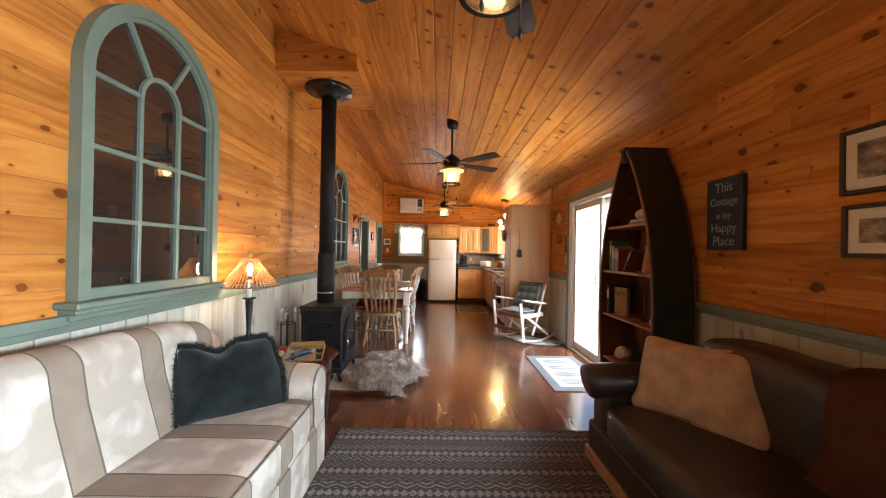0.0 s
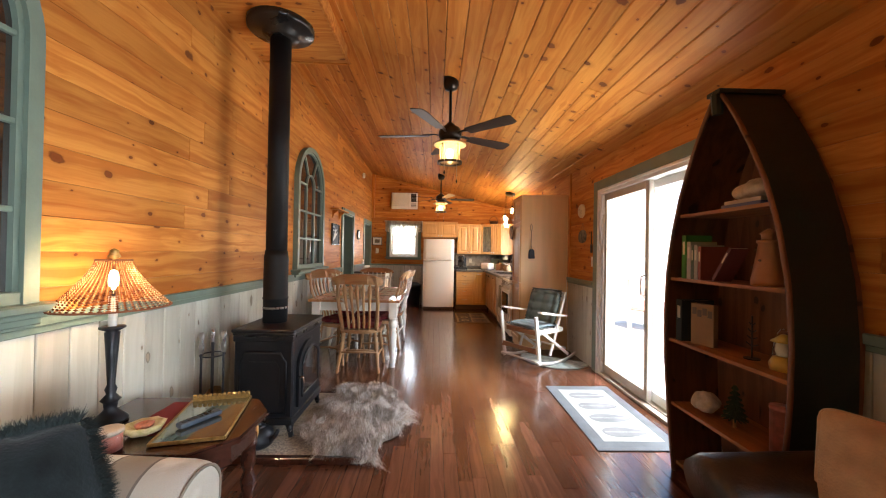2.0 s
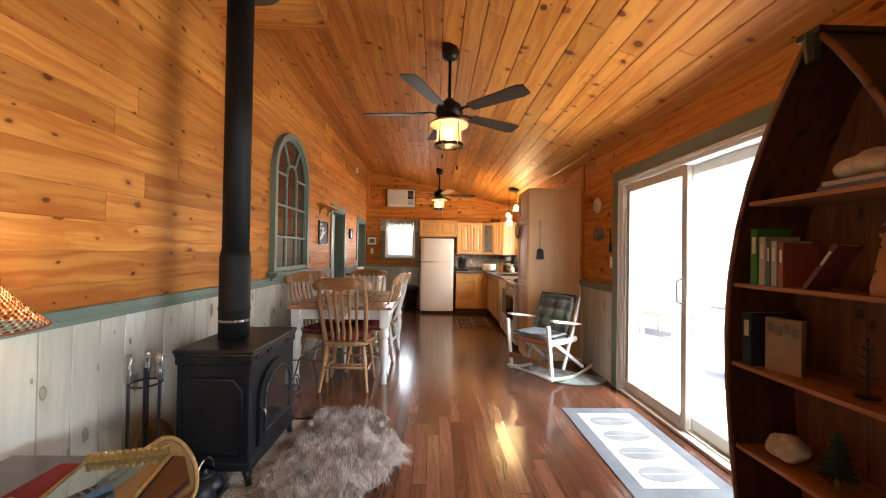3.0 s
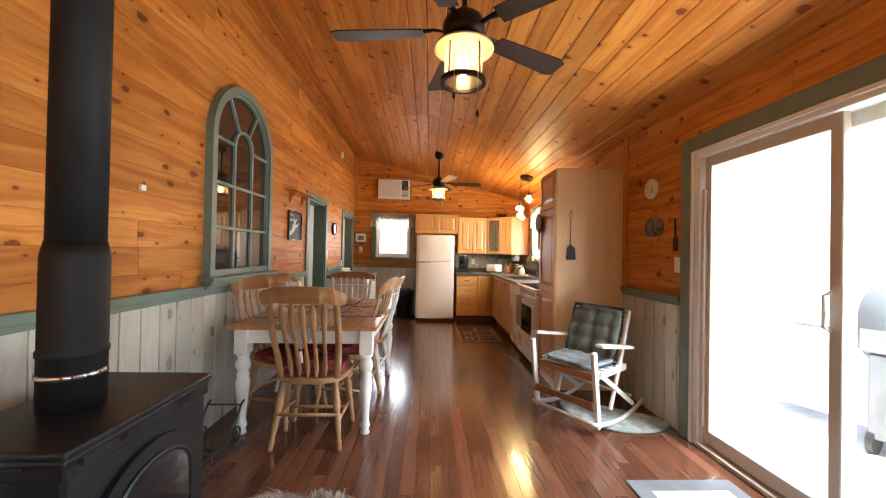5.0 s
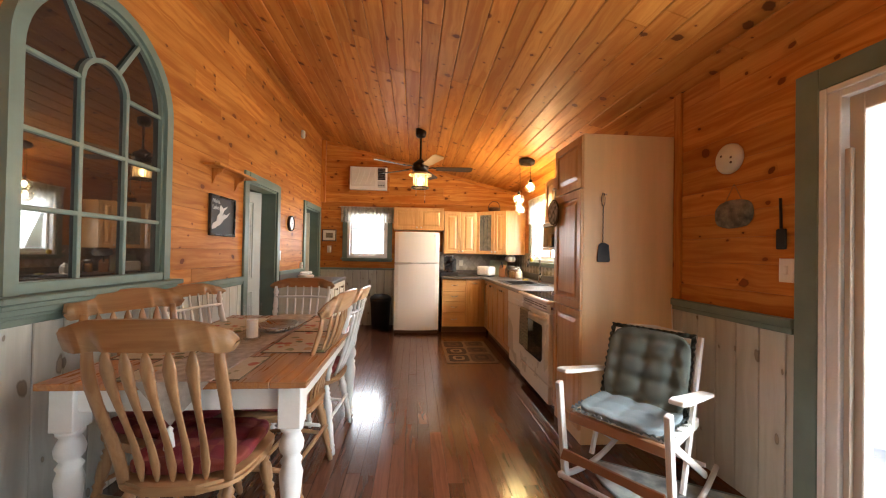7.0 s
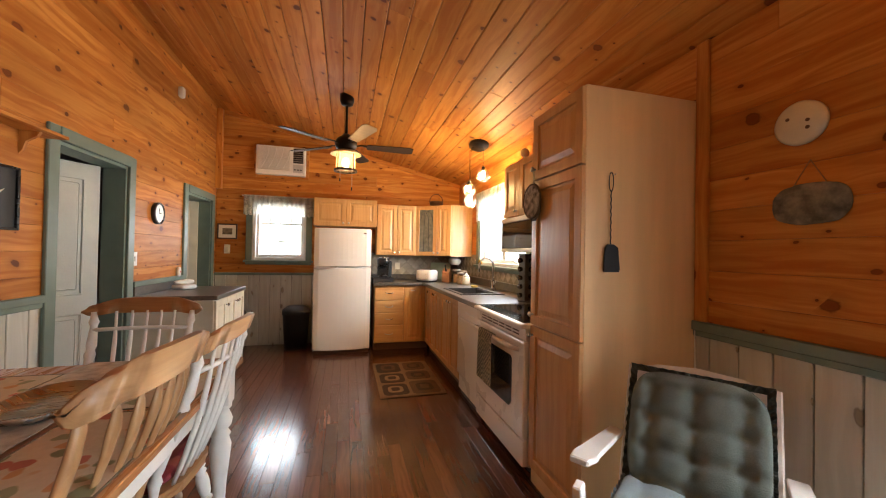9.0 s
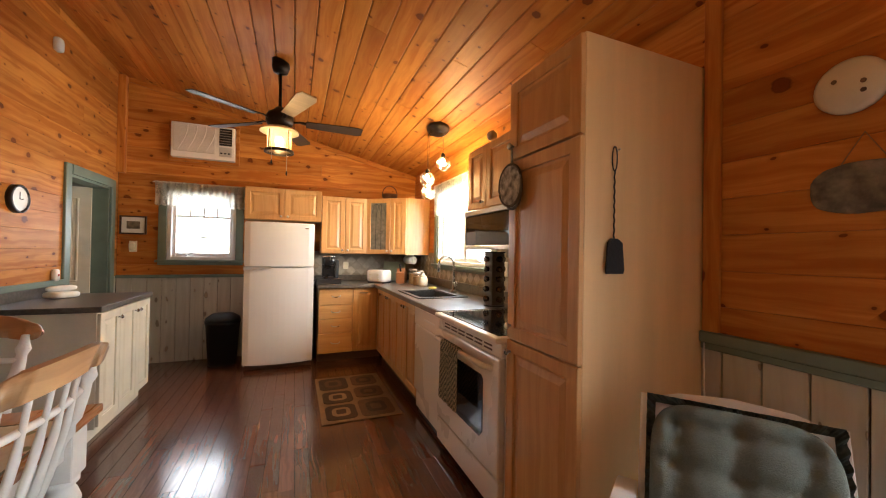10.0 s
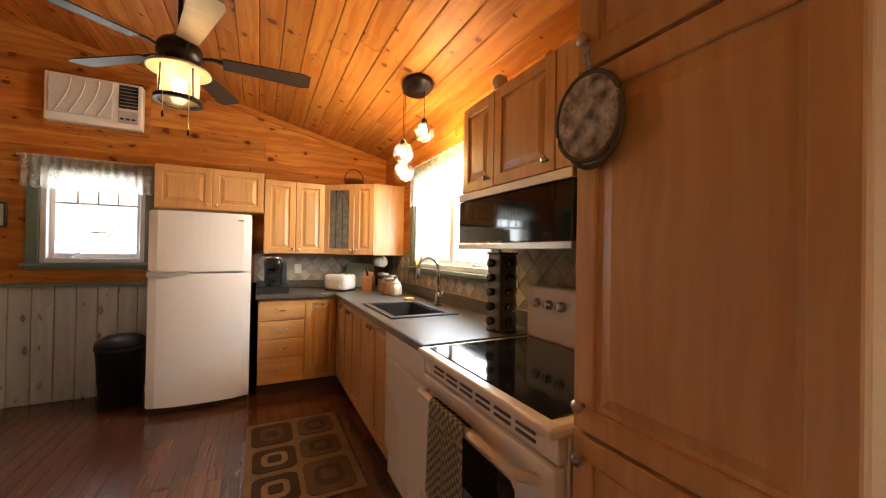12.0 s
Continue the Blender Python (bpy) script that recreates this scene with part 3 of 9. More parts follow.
def sash_window(name, label, axis, wall, a0, a1, z0, z1, s, lights):
    """A double-hung window in an opening. axis: 'x' for a side wall; s: the way into the room."""
    t = thing(name, label, "window", kind="structure")

    def bx(u0, u1, d0, d1, v0, v1):
        d0, d1 = sorted((wall + s * d0, wall + s * d1))
        return (d0, d1, u0, u1, v0, v1) if axis == "x" else (u0, u1, d0, d1, v0, v1)
    w = 0.08
    part("casing", boxes(bx(a0 - w, a0, 0, 0.02, z0, z1 + w), bevel=0.004), green, t)
    part("casing", boxes(bx(a1, a1 + w, 0, 0.02, z0, z1 + w), bevel=0.004), green, t)
    part("head_casing", boxes(bx(a0, a1, 0, 0.022, z1, z1 + w), bevel=0.004), green, t)
    part("window_sill", boxes(bx(a0 - w - 0.02, a1 + w + 0.02, 0, 0.05, z0 - 0.03, z0), bx(a0 - w, a1 + w, 0, 0.02, z0 - 0.06, z0 - 0.03), bevel=0.004), green, t)
    part("window_frame", boxes(bx(a0, a0 + 0.04, -0.14, 0.004, z0, z1), bx(a1 - 0.04, a1, -0.14, 0.004, z0, z1), bx(a0 + 0.04, a1 - 0.04, -0.14, 0.004, z0, z0 + 0.04), bx(a0 + 0.04, a1 - 0.04, -0.14, 0.004, z1 - 0.04, z1), bevel=0.004), vinyl, t, "white vinyl frame")
    b0, b1 = a0 + 0.04, a1 - 0.04
    spans = [(b0, b1)] if lights == 1 else [(b0, (b0 + b1) / 2), ((b0 + b1) / 2, b1)]
    for u0, u1 in spans:
        sh = part("sash", boxes(bx(u0, u0 + 0.035, -0.09, -0.05, z0 + 0.04, z1 - 0.04), bx(u1 - 0.035, u1, -0.09, -0.05, z0 + 0.04, z1 - 0.04), bx(u0 + 0.035, u1 - 0.035, -0.09, -0.05, z0 + 0.04, z0 + 0.08), bx(u0 + 0.035, u1 - 0.035, -0.09, -0.05, z1 - 0.08, z1 - 0.04), bevel=0.003), vinyl, t)
        zb = z1 - 0.28
        part("glazing_bar", boxes(bx(u0 + 0.035, u1 - 0.035, -0.08, -0.06, zb, zb + 0.02)), vinyl, sh)
        n = 4
        for i in range(1, n):
            u = u0 + 0.035 + (u1 - u0 - 0.07) * i / n
            part("glazing_bar", boxes(bx(u - 0.008, u + 0.008, -0.08, -0.06, zb + 0.02, z1 - 0.08)), vinyl, sh)
        no_shadow(part("pane", boxes(bx(u0 + 0.03, u1 - 0.03, -0.073, -0.067, z0 + 0.07, z1 - 0.07)), clear, sh, "clear glass"))
    part("crank", sweep([(*(wall + s * 0.0, a0 + 0.2, z0 + 0.05),) if axis == "x" else (a0 + 0.2, wall + s * 0.0, z0 + 0.05), (wall + s * 0.03, a0 + 0.2, z0 + 0.06) if axis == "x" else (a0 + 0.2, wall + s * 0.03, z0 + 0.06), (wall + s * 0.03, a0 + 0.26, z0 + 0.09) if axis == "x" else (a0 + 0.26, wall + s * 0.03, z0 + 0.09)], 0.008), vinyl, t)
    return t


sash_window("window_far", "small casement window with sage green trim", "y", F, FW[0], FW[1], FW[2], FW[3], -1, 1)
sash_window("window_kitchen", "wide window above the kitchen sink", "x", R, KW[0], KW[1], KW[2], KW[3], -1, 2)
sash_window("window_near", "wide window beside the leather sofa", "x", R, BW[0], BW[1], BW[2], BW[3], -1, 2)

# ---- outdoors ----
structure("ground", boxes((-400, 400, -400, 400, -0.6, -0.5)), earth, "pale sandy ground round the cottage", "ground")
deck = structure("deck", boxes((R + 0.17, 6.0, 1.5, 10.5, -0.5, -0.16)), deck_mat, "sunlit timber deck outside the patio door", "deck")

# ---- kitchen ----
def knob(parent, x, y, z, rx=0, rz=0):
    """A round knob; it points to +z before it is turned."""
    return part("knob", lathe([(0.006, 0), (0.006, 0.012), (0.014, 0.018), (0.015, 0.024), (0.009, 0.03)], 12, pose(x, y, z, rx, 0, rz)), steel, parent, "steel knob", True)


def panel_door(name, parent, w, h, m, material=None, arched=False, glassy=False):
    """A raised-panel cabinet door in its own plane: x across, z up, front to -y."""
    material = material or maple_z
    s = 0.055
    loops = [(0.0, 0.0), (0.0, -0.017), (0.003, -0.02), (s - 0.003, -0.02), (s, -0.017)]
    loops += [(s, -0.002), (s, 0.0)] if glassy else [(s, -0.010), (s + 0.012, -0.009), (s + 0.04, -0.017)]
    bm = bmesh.new()
    rings = [[bm.verts.new((u, d, v)) for u, v in ((i, i), (w - i, i), (w - i, h - i), (i, h - i))] for i, d in loops]
    for a, b in zip(rings, rings[1:]):
        for k in range(4):
            bm.faces.new((a[k], a[(k + 1) % 4], b[(k + 1) % 4], b[k]))
    if glassy:
        for k in range(4):
            bm.faces.new((rings[-1][k], rings[-1][(k + 1) % 4], rings[0][(k + 1) % 4], rings[0][k]))
    else:
        bm.faces.new(rings[-1])
        bm.faces.new(rings[0][::-1])
    ob = part(name, bm, material, parent)
    ob.matrix_world = m
    if glassy:
        no_shadow(part("glass_panel", boxes((s, w - s, -0.012, -0.008, s, h - s)), leaded, ob, "dim leaded glass"))
        g = 0.0025
        lead = bmesh.new()
        for u in (0.33, 0.67):
            x = s + (w - 2 * s) * u
            box(lead, x - g, x + g, -0.016, -0.012, s, h - s)
        for c0, c1 in ((0.0, 0.67), (0.33, 1.0), (0.0, 1.0)):
            x0, x1 = s + (w - 2 * s) * c0, s + (w - 2 * s) * c1
            z0 = h * 0.55
            arc = [(x0 + (x1 - x0) * (0.5 - 0.5 * math.cos(math.pi * i / 16)), -0.014, z0 + (h - s - z0 - 0.01) * math.sin(math.pi * i / 16)) for i in range(17)]
            sweep(arc, g, 4, bm=lead)
        part("lead_line", lead, black_iron, ob)
    return ob


def face_x(x, y, z):
    """Turns a door so that it faces -x, its left end at (x, y)."""
    return pose(x, y, z, 0, 0, -90)


leaded = plain("obscure_leaded_glass", (0.20, 0.19, 0.155), 0.22, var=0.3, scale=25, bump=0.5, bscale=90)
toe = plain("dark_toe_kick", (0.12, 0.07, 0.04), 0.6)

# tall pantry
t = thing("pantry_cabinet", "tall honey maple pantry cabinet with raised-panel doors", "cabinet")
part("carcass", boxes((1.505, R - 0.002, 6.862, 7.325, 0.0, 2.115), bevel=0.003), plain("maple_veneer", (0.72, 0.47, 0.225), 0.4, var=0.08, scale=2, stretch=(6, 6, 0.6), coat=0.15, bump=0.05), t, "pale maple veneer side")
for z0, z1 in ((0.10, 0.905), (0.915, 1.735), (1.745, 2.105)):
    d = panel_door("door", t, 0.458, z1 - z0, face_x(1.505, 7.322, z0))
    knob(d, 0.03 if z0 < 1.7 else 0.03, -0.02, {0.10: z1 - z0 - 0.05, 0.915: 0.06, 1.745: 0.06}[z0], 90)

# stove
t = thing("kitchen_range", "almond electric range with black glass cooktop", "stove")
Y0, Y1 = 7.345, 8.14
part("body", boxes((1.50, 2.12, Y0, Y1, 0.06, 0.875), bevel=0.004), almond, t)
part("toe_kick", boxes((1.54, 2.1, Y0 + 0.01, Y1 - 0.01, 0.0, 0.06)), black_iron, t)
part("cooktop_rim", boxes((1.435, 2.12, Y0 - 0.004, Y1 + 0.004, 0.876, 0.905), bevel=0.01, seg=3), almond, t)
part("glass_cooktop", boxes((1.475, 2.03, Y0 + 0.035, Y1 - 0.035, 0.903, 0.909), bevel=0.003), plain("black_ceramic_glass", (0.008, 0.008, 0.009), 0.08, var=0.1, bump=0), t, "black glass")
part("backguard", boxes((2.03, 2.12, Y0, Y1, 0.905, 1.16), bevel=0.012, seg=3), almond, t)
for y in (8.06, 7.98, 7.90, 7.45, 7.53):
    part("burner_knob", lathe([(0.024, 0), (0.024, 0.012), (0.018, 0.03), (0.012, 0.031)], 16, pose(2.031, y, 1.08, 0, -90, 0)), steel, t, "steel-ringed knob", True)
part("clock_display", boxes((2.026, 2.032, 7.62, 7.8, 1.05, 1.11)), black_gloss, t)
od = part("oven_door", boxes((1.46, 1.50, Y0 + 0.005, Y1 - 0.005, 0.225, 0.80), bevel=0.01, seg=2), almond, t)
part("oven_window", prism([(7.50 + 0.03, 0.36), (7.98 - 0.03, 0.36), (7.98, 0.39), (7.98, 0.66), (7.96, 0.68), (7.52, 0.68), (7.50, 0.66), (7.50, 0.39)], "x", 1.454, 1.461), plain("black_oven_glass", (0.01, 0.01, 0.012), 0.07, bump=0), od, "black glass window")
part("oven_handle", sweep([(1.46, Y0 + 0.06, 0.745), (1.415, Y0 + 0.09, 0.755), (1.41, 7.74, 0.757), (1.415, Y1 - 0.09, 0.755), (1.46, Y1 - 0.06, 0.745)], 0.015, 10), almond, od, smooth=True)
part("vent_panel", boxes((1.47, 1.50, Y0 + 0.004, Y1 - 0.004, 0.805, 0.874), bevel=0.004), almond, t)
for i in range(6):
    y = 7.43 + i * 0.105
    part("vent_slot", boxes((1.466, 1.471, y, y + 0.08, 0.825, 0.833), (1.466, 1.471, y, y + 0.08, 0.845, 0.853)), toe, t)
part("storage_drawer", boxes((1.462, 1.50, Y0 + 0.005, Y1 - 0.005, 0.065, 0.215), bevel=0.008, seg=2), almond, t)

# tea towel over the oven handle
m_, nt_, b2 = start_mat("checked_towel_cloth")
v_ = coords(nt_)
ck = nd(nt_, "ShaderNodeTexChecker", {"Vector": scaled(nt_, v_, (1, 1, 1)), "Scale": 62.0, "Color1": (0.55, 0.47, 0.30, 1), "Color2": (0.19, 0.18, 0.12, 1)})
nt_.links.new(ck.outputs[0], b2.inputs["Base Color"])
b2.inputs["Roughness"].default_value = 0.95
t = thing("tea_towel", "green and beige checked tea towel over the oven handle", "towel")
bm = bmesh.new()
cols = []
for j in range(15):
    yy = 7.665 + 0.25 * j / 14
    fold = 0.009 * math.sin(j * 1.35)
    row = []
    for i in range(17):
        if i < 13:
            k = i / 12
            row.append((1.392 - abs(fold) * (1 - k) - 0.004, yy + 0.018 * (1 - k) * math.sin(j), 0.43 + 0.335 * k))
        else:
            a = math.pi * (i - 12) / 5
            row.append((1.41 - 0.021 * math.cos(a), yy, 0.765 + 0.014 * math.sin(a) - 0.02 * (i == 16)))
    cols.append([bm.verts.new(p) for p in row])
for a, b in zip(cols, cols[1:]):
    for i in range(len(a) - 1):
        bm.faces.new((a[i], b[i], b[i + 1], a[i + 1]))
bmesh.ops.solidify(bm, geom=bm.faces, thickness=0.004)
part("cloth", bm, m_, t, smooth=True)

# dishwasher
t = thing("dishwasher", "almond dishwasher under the counter", "dishwasher")
part("door", boxes((1.48, 1.52, 8.16, 8.70, 0.20, 0.72), bevel=0.008, seg=2), almond, t)
part("control_panel", boxes((1.475, 1.52, 8.16, 8.70, 0.725, 0.865), bevel=0.008, seg=2), almond, t)
part("button_strip", boxes((1.4725, 1.476, 8.24, 8.46, 0.785, 0.80), bevel=0.001), white, t)
part("lower_panel", boxes((1.50, 1.53, 8.16, 8.70, 0.05, 0.195), bevel=0.004), almond, t)
part("body", boxes((1.521, 2.1, 8.165, 8.695, 0.0, 0.865)), black_iron, t)

# base cabinets along the east wall, then the end wall
def base_unit(y0, y1, doors, top=0.868):
    u = thing("base_cabinet", "honey maple base cabinet with raised-panel doors", "cabinet", group="kitchen base cabinets")
    part("carcass", boxes((1.52, R - 0.01, y0, y1 - 0.001, 0.10, top), (1.52, 1.54, y0, y1 - 0.001, top, 0.869)), maple_z, u)
    part("toe_kick", boxes((1.57, 2.0, y0, y1, 0.0, 0.10)), toe, u)
    w = (y1 - y0) / doors
    for i in range(doors):
        d = panel_door("door", u, w - 0.004, 0.755, face_x(1.519, y1 - i * w - 0.002, 0.108))
        knob(d, 0.035 if i % 2 else w - 0.04, -0.02, 0.70, 90)
    return u


base_unit(8.71, 9.42, 2, 0.70)
base_unit(9.422, 9.98, 2)
u = base_unit(9.982, 10.26, 1)
t = thing("drawer_cabinet", "honey maple base cabinet with four drawers", "cabinet", group="kitchen base cabinets")
part("carcass", boxes((0.82, 1.515, 10.30, F - 0.01, 0.10, 0.868)), maple_z, t)
part("toe_kick", boxes((0.82, 1.56, 10.35, F - 0.1, 0.0, 0.10)), toe, t)
for z0, z1 in ((0.108, 0.335), (0.34, 0.50), (0.505, 0.665), (0.67, 0.863)):
    d = part("drawer_front", boxes((0.825, 1.205, 10.279, 10.299, z0, z1), bevel=0.005), maple_x, t)
    part("pull", sweep([(0.965, 10.279, (z0 + z1) / 2 + 0.01), (0.975, 10.262, (z0 + z1) / 2), (1.015, 10.258, (z0 + z1) / 2 - 0.006), (1.055, 10.262, (z0 + z1) / 2), (1.065, 10.279, (z0 + z1) / 2 + 0.01)], 0.005), steel, d, "steel bow pull", True)
d = panel_door("door", t, 0.28, 0.755, pose(1.212, 10.30, 0.108))
part("pull", sweep([(0.09, -0.02, 0.70), (0.10, -0.036, 0.695), (0.16, -0.036, 0.695), (0.17, -0.02, 0.70)], 0.005), steel, d, "steel bow pull", True)

# worktop with upstand and sink
t = thing("worktop", "grey laminate L-shaped kitchen worktop", "worktop")
S0, S1, SX0, SX1 = 8.80, 9.40, 1.56, 1.97
part("top", boxes((1.475, SX0, 8.155, F - 0.002, 0.87, 0.908), (SX1, R - 0.002, 8.155, F - 0.002, 0.87, 0.908), (SX0, SX1, 8.155, S0, 0.87, 0.908), (SX0, SX1, S1, F - 0.002, 0.87, 0.908), (0.80, 1.475, 10.255, F - 0.002, 0.87, 0.908)), counter_mat, t)
part("nosing", boxes((1.462, 1.4745, 8.155, 10.2545, 0.868, 0.9085), (0.80, 1.4745, 10.242, 10.2545, 0.868, 0.9085), bevel=0.005, seg=2), counter_mat, t)
part("upstand", boxes((R - 0.022, R - 0.002, 8.155, F - 0.025, 0.9085, 1.0), (0.80, R - 0.003, F - 0.022, F - 0.002, 0.9085, 0.985), bevel=0.003), counter_mat, t)
t = thing("kitchen_sink", "dark composite drop-in kitchen sink", "sink")
sink_mat = plain("dark_granite_composite", (0.035, 0.033, 0.032), 0.45, var=0.3, scale=80, bump=0.1)
bm = boxes((SX0 - 0.03, SX0 + 0.012, S0 - 0.03, S1 + 0.03, 0.9085, 0.918), (SX1 - 0.05, SX1 + 0.03, S0 - 0.03, S1 + 0.03, 0.9085, 0.918), (SX0 + 0.012, SX1 - 0.05, S0 - 0.03, S0 + 0.02, 0.9085, 0.918), (SX0 + 0.012, SX1 - 0.05, S1 - 0.02, S1 + 0.03, 0.9085, 0.918), bevel=0.003)
part("rim", bm, sink_mat, t)
part("bowl", boxes((SX0 + 0.002, SX0 + 0.012, S0 + 0.01, S1 - 0.01, 0.72, 0.908), (SX1 - 0.06, SX1 - 0.05, S0 + 0.01, S1 - 0.01, 0.72, 0.908), (SX0 + 0.012, SX1 - 0.06, S0 + 0.01, S0 + 0.02, 0.72, 0.908), (SX0 + 0.012, SX1 - 0.06, S1 - 0.02, S1 - 0.01, 0.72, 0.908), (SX0 + 0.002, SX1 - 0.05, S0 + 0.01, S1 - 0.01, 0.705, 0.72)), sink_mat, t)
t = thing("kitchen_tap", "brushed steel gooseneck kitchen tap", "tap")
part("base", lathe([(0.028, 0), (0.028, 0.01), (0.018, 0.03), (0.016, 0.09), (0.012, 0.1)], 16, pose(2.0, 9.1, 0.918)), steel, t, smooth=True)
arc = [(2.0, 9.1, 1.01), (2.0, 9.1, 1.18)] + [(1.92 + 0.08 * math.cos(a), 9.1, 1.19 + 0.085 * math.sin(a)) for a in [math.pi * i / 10 for i in range(1, 10)]] + [(1.84, 9.1, 1.18), (1.835, 9.1, 1.12)]
part("spout", sweep(arc, [0.012] * (len(arc) - 2) + [0.015, 0.015], 12), steel, t, smooth=True)
part("lever", sweep([(2.0, 9.075, 0.985), (2.0, 9.03, 1.0), (1.98, 8.99, 1.03)], [0.009, 0.007, 0.006]), steel, t, smooth=True)

# tiled splashback
tile_mat = plain("beige_stone_tile", (0.40, 0.34, 0.26), 0.42, var=0.22, scale=14, rand=0.25, bump=0.2)
grout = plain("tan_grout", (0.30, 0.25, 0.19), 0.8, var=0.1)
sp = tagged(mesh_ob("splashback", boxes((0.78, R - 0.006, F - 0.006, F - 0.001, 0.97, 1.30), (R - 0.006, R - 0.001, 7.33, F - 0.007, 0.97, 1.14), (R - 0.006, R - 0.001, 7.33, KW[0] - 0.09, 1.14, 1.40), (R - 0.006, R - 0.001, KW[1] + 0.09, F - 0.007, 1.14, 1.30)), grout), "beige diagonal tiled splashback", "splashback", kind="structure")
tb = bmesh.new()
hd = 0.068
tbv = [tb.verts.new((sx * (hd - 0.002) * 0.97, 0.0, sz * (hd - 0.002) * 0.97)) for sx, sz in ((0, -1), (1, 0), (0, 1), (-1, 0))]
tbf = [tb.verts.new((sx * (hd - 0.005) * 0.97, -0.004, sz * (hd - 0.005) * 0.97)) for sx, sz in ((0, -1), (1, 0), (0, 1), (-1, 0))]
for k in range(4):
    tb.faces.new((tbv[k], tbv[(k + 1) % 4], tbf[(k + 1) % 4], tbf[k]))
tb.faces.new(tbf)
bmesh.ops.recalc_face_normals(tb, faces=tb.faces)
tile_me = bpy.data.meshes.new("tile")
tb.to_mesh(tile_me)
tb.free()
tile_me.materials.append(tile_mat)


def tiles(a0, a1, z0, z1, m_of):
    r = 0
    z = z0 + hd
    while z < z1 - hd + 0.01:
        a = a0 + hd * (1 if r % 2 == 0 else 2)
        while a < a1 - hd:
            o = new("tile", tile_me)
            o.parent = sp
            o.matrix_world = m_of(a, z)
            a += 2 * hd
        r += 1
        z += hd


tiles(0.79, R - 0.01, 0.975, 1.30, lambda a, z: pose(a, F - 0.006, z))
tiles(7.34, F - 0.02, 0.995, 1.15, lambda a, z: pose(R - 0.006, a, z, 0, 0, -90))
tiles(7.34, KW[0] - 0.09, 1.13, 1.40, lambda a, z: pose(R - 0.006, a, z, 0, 0, -90))
tiles(KW[1] + 0.09, F - 0.02, 1.13, 1.30, lambda a, z: pose(R - 0.006, a, z, 0, 0, -90))

# wall cabinets
UL = "honey maple wall cabinet with raised-panel doors"
t = thing("wall_cabinet", "honey maple wall cabinet above the refrigerator", "cabinet", group="kitchen wall cabinets")
part("carcass", boxes((0.012, 0.852, 10.575, F - 0.005, 1.655, 2.035), bevel=0.002), maple_z, t)
for i in range(2):
    d = panel_door("door", t, 0.415, 0.37, pose(0.016 + 0.419 * i, 10.574, 1.66))
    knob(d, 0.38 if i == 0 else 0.035, -0.02, 0.04, 90)
t = thing("wall_cabinet", UL, "cabinet", group="kitchen wall cabinets")
part("carcass", boxes((0.856, 1.415, 10.575, F - 0.005, 1.27, 1.985), bevel=0.002), maple_z, t)
for i in range(2):
    d = panel_door("door", t, 0.275, 0.705, pose(0.86 + 0.279 * i, 10.574, 1.275))
    knob(d, 0.245 if i == 0 else 0.03, -0.02, 0.04, 90)
t = thing("corner_wall_cabinet", "honey maple corner wall cabinet with leaded glass door", "cabinet", group="kitchen wall cabinets")
part("carcass", prism([(1.417, 10.575), (1.85, 10.24), (R - 0.005, 10.24), (R - 0.005, F - 0.005), (1.417, F - 0.005)], "z", 1.27, 1.985), maple_z, t)
a = math.degrees(math.atan2(-0.335, 0.433))
ln = math.hypot(0.433, 0.335)
for u0, u1, gl in ((0.004, 0.6 * ln, True), (0.6 * ln + 0.004, ln - 0.004, False)):
    d = panel_door("door", t, u1 - u0, 0.705, pose(1.417, 10.573, 1.275, 0, 0, a) @ pose(u0, 0, 0), glassy=gl)
    knob(d, u1 - u0 - 0.03 if gl else 0.03, -0.02, 0.04, 90)
t = thing("wall_cabinet", "honey maple wall cabinet above the microwave", "cabinet", group="kitchen wall cabinets")
part("carcass", boxes((1.83, R - 0.005, 7.62, 8.43, 1.63, 2.10), bevel=0.002), maple_z, t)
for y1, w in ((8.43, 0.29), (8.136, 0.40), (7.732, 0.11)):
    d = panel_door("door", t, w, 0.46, face_x(1.83, y1 - 0.002, 1.635))
    if w > 0.2:
        knob(d, w - 0.035, -0.02, 0.045, 90)
t = thing("microwave", "black and steel over-range microwave oven", "microwave")
band = plain("satin_steel_trim", (0.48, 0.45, 0.40), 0.32, 1.0, var=0.06, bump=0)
part("body", boxes((1.83, R - 0.01, 7.62, 8.42, 1.345, 1.625), bevel=0.004), black_gloss, t)
part("door", boxes((1.79, 1.829, 7.62, 8.42, 1.365, 1.585), bevel=0.004), plain("black_microwave_glass", (0.010, 0.010, 0.010), 0.045, bump=0), t, "black glass door")
part("top_band", boxes((1.785, 1.829, 7.62, 8.42, 1.587, 1.625), bevel=0.003), band, t, "steel trim")
part("bottom_band", boxes((1.785, 1.829, 7.62, 8.42, 1.335, 1.363), bevel=0.003), band, t, "steel trim")

# refrigerator
t = thing("refrigerator", "white top-freezer refrigerator beside the drawers", "refrigerator")
part("body", boxes((0.058, 0.757, 10.29, 10.84, 0.03, 1.60), bevel=0.005), appliance, t)
def bowed(z0, z1):
    n = 12
    o = [(0.055 + 0.705 * i / n, 10.235 - 0.035 * math.sin(math.pi * i / n) - 0.012 * (0 < i < n)) for i in range(n + 1)]
    bm = prism(o + [(0.76, 10.285), (0.055, 10.285)], "z", z0, z1)
    bmesh.ops.bevel(bm, geom=[e for e in bm.edges if abs(e.verts[0].co.z - e.verts[1].co.z) < 1e-5], offset=0.008, segments=2, affect="EDGES")
    return bm
